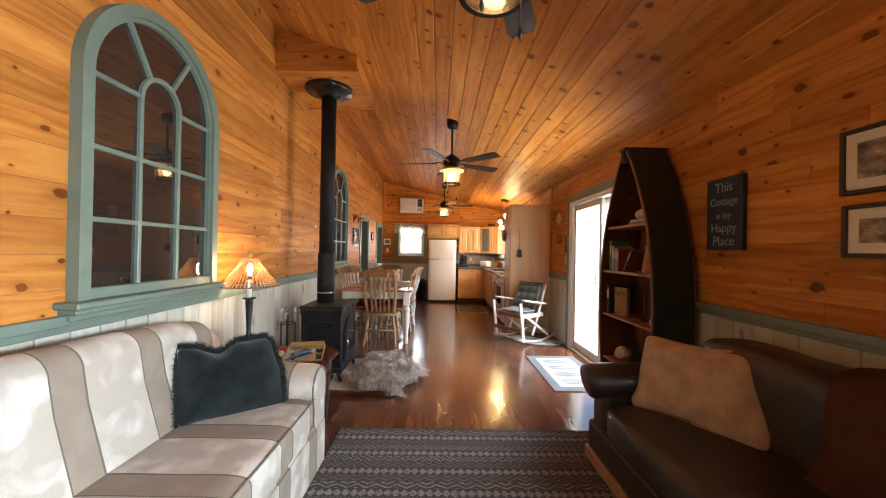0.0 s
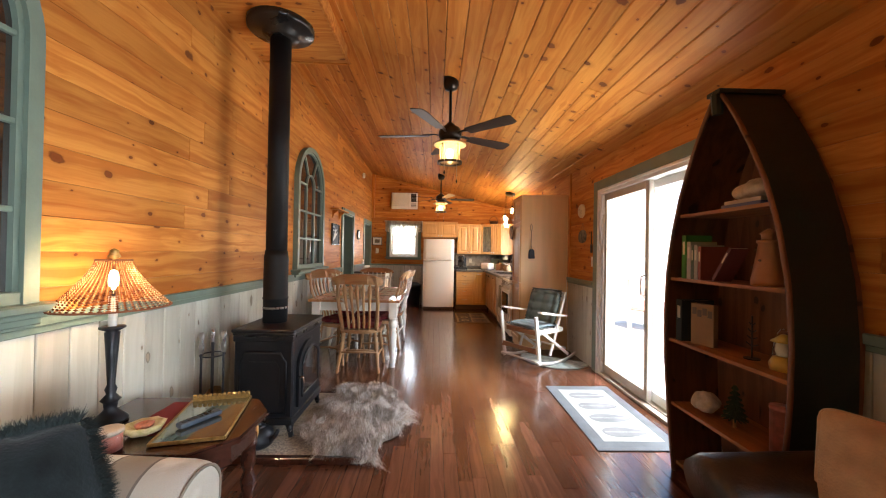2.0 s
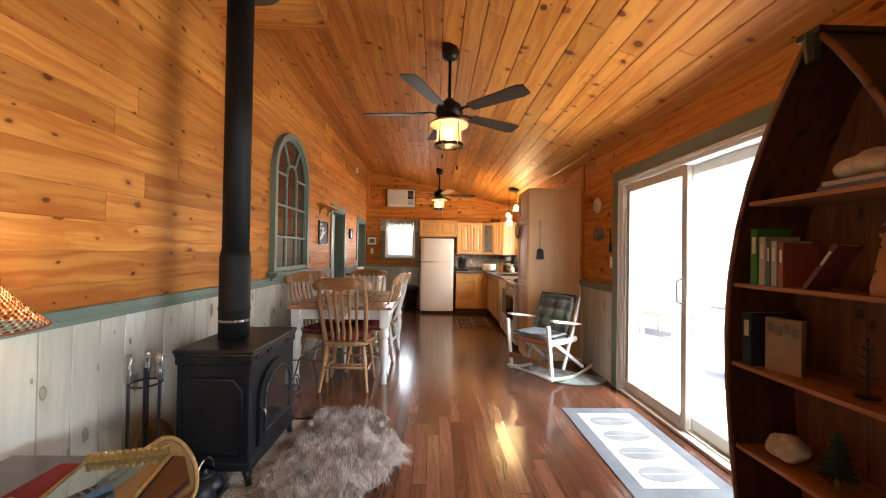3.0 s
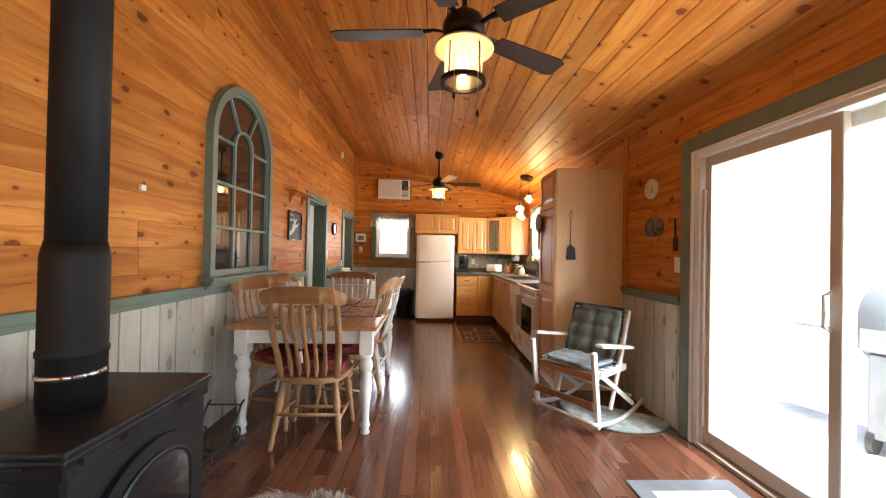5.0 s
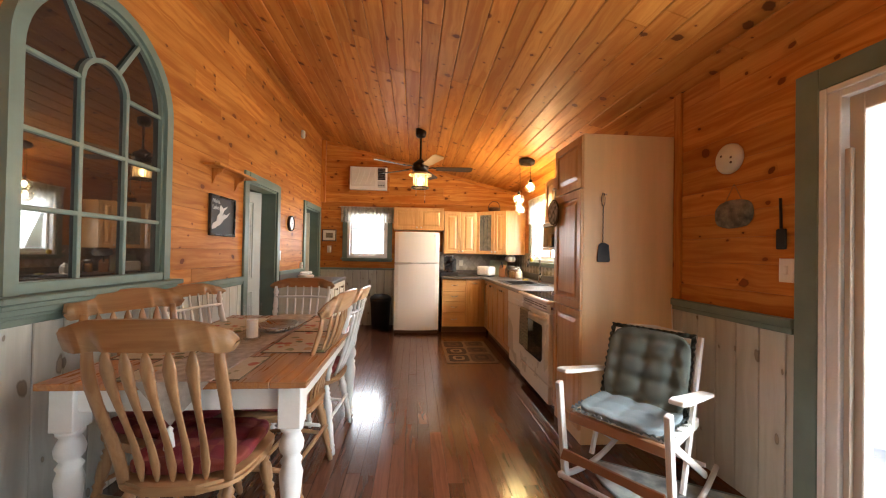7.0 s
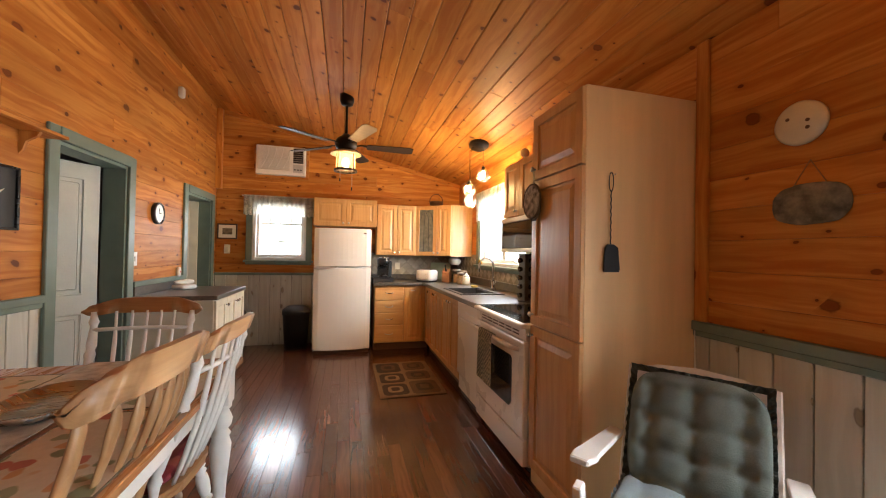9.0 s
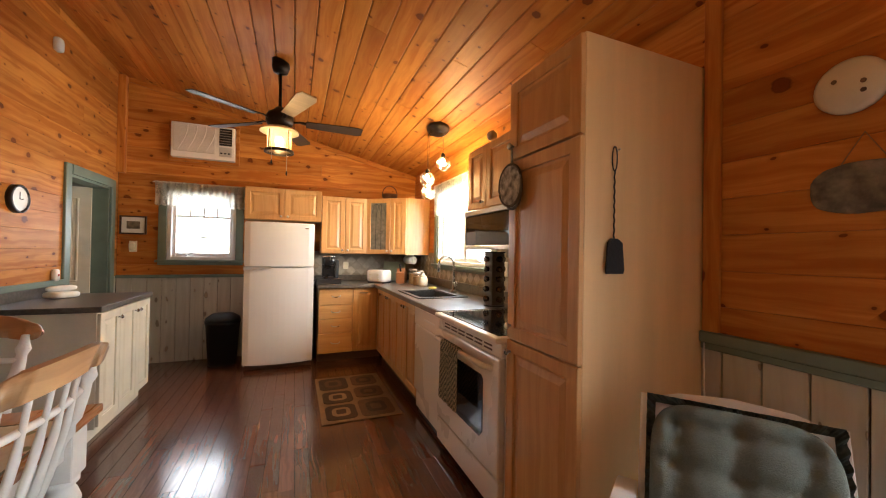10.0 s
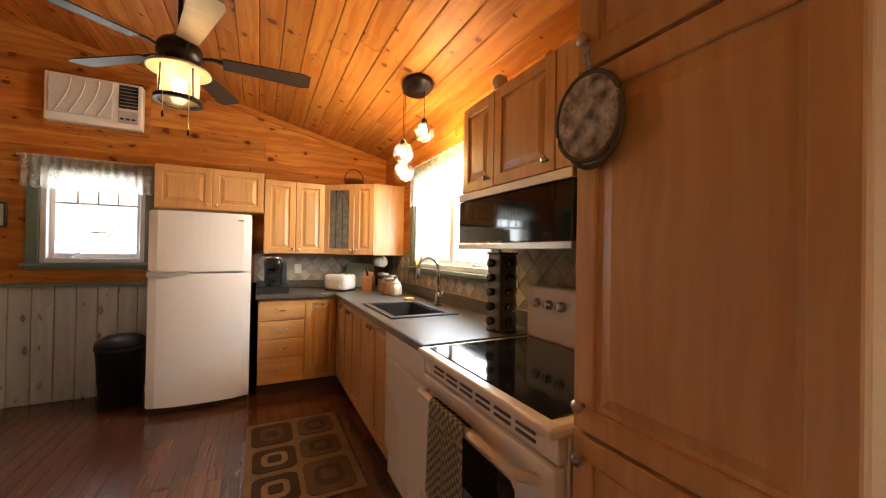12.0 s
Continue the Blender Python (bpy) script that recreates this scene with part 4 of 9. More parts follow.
part("freezer_door", bowed(1.125, 1.605), appliance, t, smooth=False)
part("fridge_door", bowed(0.06, 1.108), appliance, t)
part("handle_recess", prism([(0.06, 1.085), (0.30, 1.095), (0.34, 1.108), (0.34, 1.118), (0.30, 1.124), (0.06, 1.124)], "y", 10.168, 10.225), plain("grey_handle_grip", (0.45, 0.40, 0.34), 0.35, bump=0), t, "grey grip between the doors")
part("kick_grille", boxes((0.07, 0.75, 10.27, 10.30, 0.0, 0.055)), toe, t)
part("badge", boxes((0.66, 0.70, 10.207, 10.215, 1.545, 1.553)), steel, t)

# counter-top things
t = thing("coffee_maker", "black single-cup coffee maker", "coffee maker", pose(0.94, 10.5, 0.9085) @ Matrix.Diagonal((0.8, 0.8, 0.86, 1)))
part("drawer_base", boxes((-0.17, 0.17, -0.2, 0.16, 0, 0.07), bevel=0.004), plain("wire_black", (0.02, 0.02, 0.022), 0.4), t, "pod drawer")
part("body", boxes((-0.09, 0.09, -0.02, 0.13, 0.071, 0.33), bevel=0.02, seg=3), black_gloss, t)
part("head", puff(-0.1, 0.1, -0.15, 0.13, 0.25, 0.385, 4, 5), black_gloss, t, smooth=True)
part("drip_tray", boxes((-0.075, 0.075, -0.14, -0.02, 0.071, 0.1), bevel=0.008), black_gloss, t)
part("handle", sweep([(-0.08, -0.1, 0.37), (-0.08, -0.16, 0.38), (0.08, -0.16, 0.38), (0.08, -0.1, 0.37)], 0.009), steel, t, "steel handle", True)
part("reservoir", boxes((0.095, 0.15, -0.05, 0.12, 0.071, 0.33), bevel=0.01), plain("smoked_plastic", (0.05, 0.055, 0.06), 0.15), t)
t = thing("toaster", "white four-slot toaster on the worktop", "toaster", pose(1.56, 10.45, 0.9085, 0, 0, -48))
part("body", puff(-0.14, 0.14, -0.1, 0.1, 0.008, 0.17, 6, 5), appliance, t, smooth=True)
part("slot", boxes((-0.11, 0.11, -0.05, -0.02, 0.165, 0.171), (-0.11, 0.11, 0.02, 0.05, 0.165, 0.171)), black_iron, t)
for x in (-0.06, 0.06):
    part("lever", boxes((x - 0.014, x + 0.014, -0.118, -0.098, 0.1, 0.115), bevel=0.003), cream, t)
    part("dial", lathe([(0.012, 0), (0.012, 0.012), (0.009, 0.014)], 12, pose(x, -0.098, 0.045, 90)), cream, t)
part("foot", boxes((-0.12, -0.1, -0.08, 0.08, 0, 0.012), (0.1, 0.12, -0.08, 0.08, 0, 0.012)), black_iron, t)
t = thing("cutting_board", "pale green cutting board leaning at the splashback", "cutting board", pose(1.80, 10.66, 0.915, -12, 0, -35))
part("board", boxes((-0.16, 0.16, -0.008, 0.008, 0, 0.26), bevel=0.006, seg=2), plain("sage_board", (0.30, 0.32, 0.20), 0.5), t)
t = thing("knife_block", "wooden knife block holding one black knife", "knife block", pose(1.83, 10.35, 0.9085, 0, 0, -30))
part("block", prism([(-0.09, 0), (0.06, 0), (0.06, 0.12), (-0.03, 0.19), (-0.09, 0.13)], "x", -0.05, 0.05), plain("cherry_block", (0.28, 0.11, 0.04), 0.4, stretch=(20, 20, 2)), t)
part("knife_handle", sweep([(0, -0.05, 0.14), (0, -0.11, 0.24)], [0.012, 0.01]), black_iron, t, smooth=True)
for i, (x, y, h, r) in enumerate(((1.93, 10.20, 0.18, 0.055), (1.98, 10.08, 0.165, 0.052), (1.91, 9.98, 0.15, 0.05))):
    t = thing("spice_jar", "glass canister with clip lid and beige contents", "jar", pose(x, y, 0.9085), group="counter canisters")
    part("contents", lathe([(r - 0.005, 0.004), (r - 0.005, h * 0.7)], 14), plain("oat_contents", (0.35, 0.2, 0.09), 0.8, var=0.4, scale=90), t, "beige dry contents")
    no_shadow(part("jar_glass", lathe([(r, 0), (r, h * 0.85), (r - 0.01, h * 0.92)], 14), clear, t, smooth=True))
    part("lid", lathe([(r - 0.006, h * 0.9), (r, h * 0.93), (r, h), (r - 0.01, h + 0.008)], 14), steel, t, "steel lid", True)
t = thing("ceramic_crock", "cream ceramic lidded crock", "crock", pose(1.95, 9.86, 0.9085))
part("pot", lathe([(0.045, 0), (0.052, 0.02), (0.05, 0.09), (0.035, 0.11)], 18), cream, t, smooth=True)
part("lid", lathe([(0.037, 0.108), (0.04, 0.118), (0.02, 0.13), (0.012, 0.15), (0.005, 0.155)], 18), cream, t, smooth=True)
t = thing("soap_dish", "small yellow sponge dish by the sink", "sponge", pose(1.93, 9.5, 0.9085))
part("sponge", puff(-0.04, 0.04, -0.03, 0.03, 0, 0.028, 5, 3), plain("yellow_sponge", (0.62, 0.48, 0.12), 0.9), t, smooth=True)
t = thing("paper_towel_holder", "white paper towel roll under the wall cabinet", "paper towel", pose(1.98, 10.5, 1.20))
part("roll", lathe([(0.02, -0.13), (0.055, -0.13), (0.055, 0.13), (0.02, 0.13)], 18, pose(0, 0, 0, 90)), white, t, smooth=True)
for y0 in (-0.15, 0.135):
    part("bracket", boxes((-0.006, 0.006, y0, y0 + 0.015, -0.03, 0.068)), white, t)
t = thing("pepper_ornament", "yellow ceramic bird on the window sill", "ornament", pose(R - 0.033, 9.83, KW[2]))
part("body", puff(-0.022, 0.022, -0.035, 0.035, 0, 0.07, 2.4, 4), plain("yellow_glaze", (0.65, 0.42, 0.06), 0.25), t, smooth=True)
lid_mat = plain("dark_chrome_lid", (0.10, 0.075, 0.06), 0.25, 0.9, bump=0)
t = thing("spice_rack", "black revolving spice rack full of jars", "spice rack", pose(1.97, 8.27, 0.9085))
part("column", boxes((-0.055, 0.055, -0.055, 0.055, 0.01, 0.40), bevel=0.004), plain("smoked_metal", (0.16, 0.14, 0.12), 0.3, 0.8), t)
part("base", lathe([(0.08, 0), (0.08, 0.01), (0.05, 0.012)], 20), black_gloss, t)
part("cap", boxes((-0.06, 0.06, -0.06, 0.06, 0.40, 0.412), bevel=0.003), black_gloss, t)
for k in range(4):
    for i in range(5):
        part("spice_jar", lathe([(0.02, -0.02), (0.02, 0.016), (0.022, 0.018), (0.022, 0.034), (0.016, 0.037)], 12, pose(0, 0, 0.055 + i * 0.075, 0, 0, 90 * k) @ pose(0.05, 0, 0, 0, 90, 0)), lid_mat, t, "small jar with black lid", True)
t = thing("light_switch", "white double outlet on the splashback", "outlet")
part("plate", boxes((1.16, 1.23, F - 0.018, F - 0.010, 1.06, 1.16), bevel=0.003), cream, t)
t = thing("outlet", "white outlet on the tiles beside the range", "outlet")
part("plate", boxes((R - 0.018, R - 0.010, 8.36, 8.43, 1.12, 1.24), bevel=0.003), white, t)

# woven basket on the corner cabinet and a mushroom finial on the other
t = thing("basket", "dark brown wicker basket with handle", "basket", pose(1.72, 10.62, 1.986))
wk = plain("dark_wicker", (0.10, 0.04, 0.018), 0.7, var=0.4, scale=60, bump=0.5, bscale=110, stretch=(1, 1, 3))
part("bowl", lathe([(0.075, 0), (0.1, 0.05), (0.105, 0.085), (0.098, 0.085), (0.07, 0.01)], 18), wk, t, smooth=True)
part("handle", sweep([(0.1 * math.cos(math.pi * i / 12), 0, 0.08 + 0.12 * math.sin(math.pi * i / 12)) for i in range(13)], 0.006, 6), wk, t, smooth=True)
t = thing("globe_ornament", "small clear glass globe ornament on a stand", "ornament", pose(1.90, 8.22, 2.101))
part("stand", lathe([(0.03, 0), (0.03, 0.01), (0.008, 0.02), (0.008, 0.05)], 14), cream, t, smooth=True)
part("globe", puff(-0.04, 0.04, -0.04, 0.04, 0.045, 0.125, 2, 5), plain("pale_glass_globe", (0.55, 0.5, 0.42), 0.1), t, smooth=True)

# oven mitts hung on the pantry's upper knob
mitt = plain("patterned_quilted_cloth", (0.26, 0.21, 0.14), 0.9, var=0.75, scale=34, bump=0.5, bscale=160, tint=(0.5, 0.45, 0.36))
t = thing("pot_holders", "two round patterned pot holders on the pantry knob", "pot holder")
for k, (dx, dz, a) in enumerate(((0.0, 0.0, 4), (-0.014, 0.012, -5))):
    M = pose(1.464 + dx, 7.262, 1.605 + dz, a, 90, 0)
    part("pad", puff(-0.095, 0.095, -0.08, 0.08, -0.006, 0.006, 2.3, 7, m=M), mitt, t, smooth=True)
    part("piping", sweep([M @ Vector((0.095 * math.cos(q), 0.08 * math.sin(q), 0)) for q in [2 * math.pi * i / 28 for i in range(29)]], 0.006, 6), plain("brown_piping", (0.11, 0.08, 0.05), 0.9), t, smooth=True)
part("loop", sweep([(1.462, 7.262, 1.69), (1.472, 7.285, 1.795), (1.474, 7.292, 1.795), (1.462, 7.27, 1.69)], 0.004, 6), mitt, t)

# low cabinet on the west side
t = thing("side_cabinet", "cream side cabinet with panelled doors and knobs", "cabinet")
part("body", boxes((L + 0.002, -0.655, 8.96, 9.85, 0.09, 0.868), bevel=0.003), cream, t)
part("toe_kick", boxes((L + 0.002, -0.70, 8.97, 9.84, 0, 0.09)), cream, t)
for i in range(3):
    d = panel_door("door", t, 0.293, 0.755, pose(-0.654, 8.963 + 0.296 * i, 0.105, 0, 0, 90), cream)
    knob(d, 0.26 if i != 2 else 0.03, -0.02, 0.69, 90)
t = thing("side_worktop", "grey laminate top on the side cabinet", "worktop")
part("top", boxes((L + 0.002, -0.622, 8.935, 9.87, 0.87, 0.908), bevel=0.005, seg=2), counter_mat, t)
part("upstand", boxes((L + 0.002, L + 0.022, 8.95, 9.86, 0.9085, 0.99), bevel=0.003), counter_mat, t)
t = thing("telephone", "white cordless telephone on its base", "telephone", pose(-1.1, 9.55, 0.9085, 0, 0, 60))
part("base", puff(-0.09, 0.09, -0.08, 0.08, 0, 0.05, 4, 4), white, t, smooth=True)
part("handset", puff(-0.1, 0.1, -0.028, 0.028, 0.05, 0.095, 3, 4), white, t, smooth=True)
t = thing("night_light", "white plug-in night light", "night light")
part("body", puff(L + 0.001, L + 0.04, 9.72, 9.78, 1.02, 1.12, 4, 3), white, t, smooth=True)
part("red_dot", puff(L + 0.038, L + 0.043, 9.74, 9.76, 1.06, 1.08, 3, 2), plain("red_plastic", (0.5, 0.03, 0.02), 0.3), t)

# bin, air conditioner, kitchen mat, curtains
t = thing("waste_bin", "black plastic waste bin beside the refrigerator", "bin", pose(-0.185, 10.62, 0))
binm = plain("black_plastic", (0.013, 0.014, 0.016), 0.45, var=0.1)
part("can", lathe([(0.14, 0), (0.17, 0.46), (0.178, 0.465), (0.178, 0.49)], 24), binm, t, smooth=True)
part("swing_lid", lathe([(0.18, 0.491), (0.17, 0.53), (0.11, 0.57), (0.02, 0.58)], 24), binm, t, smooth=True)
t = thing("air_conditioner", "white through-wall air conditioner in pine surround", "air conditioner")
part("surround", boxes((-0.80, -0.765, F - 0.02, F, 2.31, 2.78), (-0.13, -0.09, F - 0.02, F, 2.31, 2.78), (-0.765, -0.13, F - 0.02, F, 2.745, 2.78), (-0.765, -0.13, F - 0.02, F, 2.31, 2.345), bevel=0.003), pine_x, t, "pine surround")
part("case", boxes((-0.765, -0.13, F - 0.09, F, 2.347, 2.743), bevel=0.012, seg=2), appliance, t)
part("intake_grille", boxes((-0.74, -0.33, F - 0.098, F - 0.089, 2.41, 2.72), bevel=0.006), plain("pale_grille", (0.62, 0.58, 0.5), 0.5), t)
for i in range(34):
    part("grille_slat", boxes((-0.735, -0.335, F - 0.1005, F - 0.0975, 2.418 + i * 0.0088, 2.421 + i * 0.0088)), appliance, t)
for i in range(4):
    part("grille_arc", sweep([(-0.70 + 0.09 * i + 0.10 * math.sin(math.pi * 0.5 * k), F - 0.102, 2.415 + 0.30 * k) for k in [q / 10 for q in range(11)][::-1]], 0.005, 5), appliance, t, smooth=True)
part("louvre_box", boxes((-0.29, -0.16, F - 0.096, F - 0.089, 2.52, 2.72)), black_gloss, t, "dark outlet louvre")
for i in range(6):
    part("louvre", boxes((-0.285, -0.165, F - 0.102, F - 0.094, 2.54 + i * 0.03, 2.546 + i * 0.03)), plain("louvre_grey", (0.3, 0.28, 0.25), 0.5), t)
part("control_panel", boxes((-0.29, -0.16, F - 0.097, F - 0.089, 2.39, 2.50), bevel=0.002), plain("panel_grey", (0.5, 0.48, 0.44), 0.4), t)
for i in range(3):
    part("button", boxes((-0.28 + i * 0.04, -0.255 + i * 0.04, F - 0.101, F - 0.096, 2.42, 2.435), bevel=0.001), black_gloss, t)

def mat_ramp(name, build, rough=0.95):
    m, nt, b = start_mat(name)
    c, h = build(nt)
    nt.links.new(c, b.inputs["Base Color"])
    b.inputs["Roughness"].default_value = rough
    if h is not None:
        bumped(nt, b, h, 0.5, 0.004)
    return m

def weave(nt, base, dark, k=260.0):
    n = nd(nt, "ShaderNodeTexNoise", {"Vector": coords(nt), "Scale": k, "Detail": 2.0}).outputs[0]
    return mixc(nt, n, base, dark), n

t = thing("kitchen_mat", "brown kitchen mat with rounded square pattern", "mat", pose(0.765, 8.69, 0.0))
tan = plain("tan_pile", (0.20, 0.13, 0.07), 0.95, var=0.2, bump=0.6, bscale=240)
brown = plain("brown_pile", (0.10, 0.055, 0.03), 0.95, var=0.25, bump=0.6, bscale=240)
dkb = plain("dark_brown_pile", (0.05, 0.028, 0.018), 0.95, var=0.25, bump=0.6, bscale=240)
sand = plain("sand_pile", (0.25, 0.175, 0.10), 0.95, var=0.2, bump=0.6, bscale=240)
part("base", boxes((0, 0.62, 0, 1.03, 0.001, 0.009), bevel=0.002), tan, t)
def rsq(x, y, w, h, r=0.05, n=5):
    o = []
    for cx, cy, a0 in ((x + w - r, y + h - r, 0), (x + r, y + h - r, 90), (x + r, y + r, 180), (x + w - r, y + r, 270)):
        o += [(cx + r * math.cos(radians(a0 + 90 * i / n)), cy + r * math.sin(radians(a0 + 90 * i / n))) for i in range(n + 1)]
    return o
for i, (x, y, w, h, ca, cb) in enumerate(((0.04, 0.04, 0.24, 0.27, dkb, sand), (0.31, 0.03, 0.27, 0.33, brown, dkb), (0.04, 0.36, 0.25, 0.26, dkb, sand), (0.32, 0.42, 0.25, 0.24, brown, dkb), (0.03, 0.68, 0.26, 0.3, dkb, brown), (0.33, 0.72, 0.24, 0.26, brown, dkb))):
    p = part("motif", prism(rsq(x, y, w, h), "z", 0.009, 0.0125), ca, t)
    part("motif_ring", prism(rsq(x + w * 0.2, y + h * 0.2, w * 0.6, h * 0.6), "z", 0.0125, 0.0135), cb, p)
    part("motif_centre", prism(rsq(x + w * 0.34, y + h * 0.34, w * 0.32, h * 0.32, 0.02), "z", 0.0135, 0.0145), ca, p)

def lace_valance(name, label, axis, wall, a0, a1, z0, z1, s):
    """A gathered lace valance on a thin rod."""
    t = thing(name, label, "curtain")
    bm = bmesh.new()
    n, rows = 110, 7
    grid = []
    for j in range(rows + 1):
        row = []
        for i in range(n + 1):
            u = a0 + (a1 - a0) * i / n
            k = j / rows
            d = 0.035 + 0.016 * math.sin(i * 0.85) * (0.4 + 0.6 * k) + 0.006 * math.sin(i * 2.3 + j)
            z = z1 + (z0 - z1) * k - (0.018 * abs(math.sin(i * 0.42)) if j == rows else 0)
            row.append(bm.verts.new((wall + s * d, u, z) if axis == "x" else (u, wall + s * d, z)))
        grid.append(row)
    for a, b in zip(grid, grid[1:]):
        for i in range(n):
            bm.faces.new((a[i], a[i + 1], b[i + 1], b[i]))
    part("lace", bm, lace, t, smooth=True)
    p0, p1 = ((wall + s * 0.035, a0 - 0.02, z1 - 0.012), (wall + s * 0.035, a1 + 0.02, z1 - 0.012)) if axis == "x" else ((a0 - 0.02, wall + s * 0.035, z1 - 0.012), (a1 + 0.02, wall + s * 0.035, z1 - 0.012))
    part("rod", sweep([p0, p1], 0.006), white, t)
    e = [(wall, p0[1], p0[2]), p0] if axis == "x" else [(p0[0], wall, p0[2]), p0]
    f = [(wall, p1[1], p1[2]), p1] if axis == "x" else [(p1[0], wall, p1[2]), p1]
    part("bracket", sweep(f, 0.005, bm=sweep(e, 0.005)), white, t)

m_, nt_, b2 = start_mat("cream_lace")
nn = nd(nt_, "ShaderNodeTexVoronoi", {"Vector": coords(nt_), "Scale": 75.0}).outputs["Distance"]
n3 = nd(nt_, "ShaderNodeTexNoise", {"Vector": coords(nt_), "Scale": 14.0, "Detail": 3.0}).outputs[0]
df = nd(nt_, "ShaderNodeBsdfDiffuse", {0: (0.84, 0.81, 0.72, 1)})
tr = nd(nt_, "ShaderNodeBsdfTranslucent", {0: (0.84, 0.81, 0.72, 1)})
tp = nd(nt_, "ShaderNodeBsdfTransparent", {0: (1, 1, 1, 1)})
m1 = nd(nt_, "ShaderNodeMixShader", {0: 0.72, 1: df.outputs[0], 2: tr.outputs[0]})
fac = mth(nt_, "MULTIPLY", ramp(nt_, nn, [(0.3, 0.05), (0.6, 0.5)]), ramp(nt_, n3, [(0.4, 0.25), (0.6, 1.0)]))
m2 = nd(nt_, "ShaderNodeMixShader", {0: fac, 1: m1.outputs[0], 2: tp.outputs[0]})
nt_.links.new(m2.outputs[0], nt_.nodes["Material Output"].inputs[0])
lace = m_
lace_valance("far_window_valance", "cream lace valance over the small window", "y", F, -0.91, 0.0, 1.80, 2.06, -1)
lace_valance("kitchen_window_valance", "cream lace valance over the sink window", "x", R, 8.56, 10.02, 1.76, 2.12, -1)
t = thing("suncatcher", "oval stained glass lake scene hung in the window", "suncatcher")
part("ring", sweep([(-0.44 + 0.10 * math.cos(a), F - 0.0, 1.44 + 0.058 * math.sin(a)) for a in [2 * math.pi * i / 30 for i in range(31)]], 0.004, 6), black_iron, t)
part("lake_band", prism([(-0.50, 1.432), (-0.47, 1.436), (-0.44, 1.446), (-0.42, 1.434), (-0.39, 1.44), (-0.36, 1.431), (-0.40, 1.424), (-0.47, 1.426)], "y", F - 0.002, F + 0.002), plain("slate_blue_glass", (0.35, 0.38, 0.36), 0.2), t)
part("string", sweep([(-0.44, F, 1.49), (-0.44, F, 1.87)], 0.001, 4), black_iron, t)

# ---- ceiling fans, pendant, lamps ----
warm_bulb = glow("warm_bulb", (1.0, 0.62, 0.26), 13)
no_glass, nt_, b2 = start_mat("frosted_amber_glass")
tl_ = nd(nt_, "ShaderNodeBsdfTranslucent", {0: (0.95, 0.80, 0.52, 1)})
tp_ = nd(nt_, "ShaderNodeBsdfTransparent", {0: (1.0, 0.93, 0.78, 1)})
gl_ = nd(nt_, "ShaderNodeBsdfGlossy", {"Roughness": 0.15})
m1_ = nd(nt_, "ShaderNodeMixShader", {0: 0.42, 1: tp_.outputs[0], 2: tl_.outputs[0]})
m2_ = nd(nt_, "ShaderNodeMixShader", {0: 0.06, 1: m1_.outputs[0], 2: gl_.outputs[0]})
nt_.links.new(m2_.outputs[0], nt_.nodes["Material Output"].inputs[0])
blade_mat = plain("dark_walnut_blade", (0.036, 0.021, 0.015), 0.48, var=0.3, scale=3, stretch=(2, 12, 2), bump=0.04, spec=0.35)
# Paler cream colour, given to a single blade of one fan.
pale_blade = plain("cream_blade", (0.62, 0.46, 0.26), 0.4, var=0.1, scale=3, stretch=(2, 12, 2), bump=0.04)


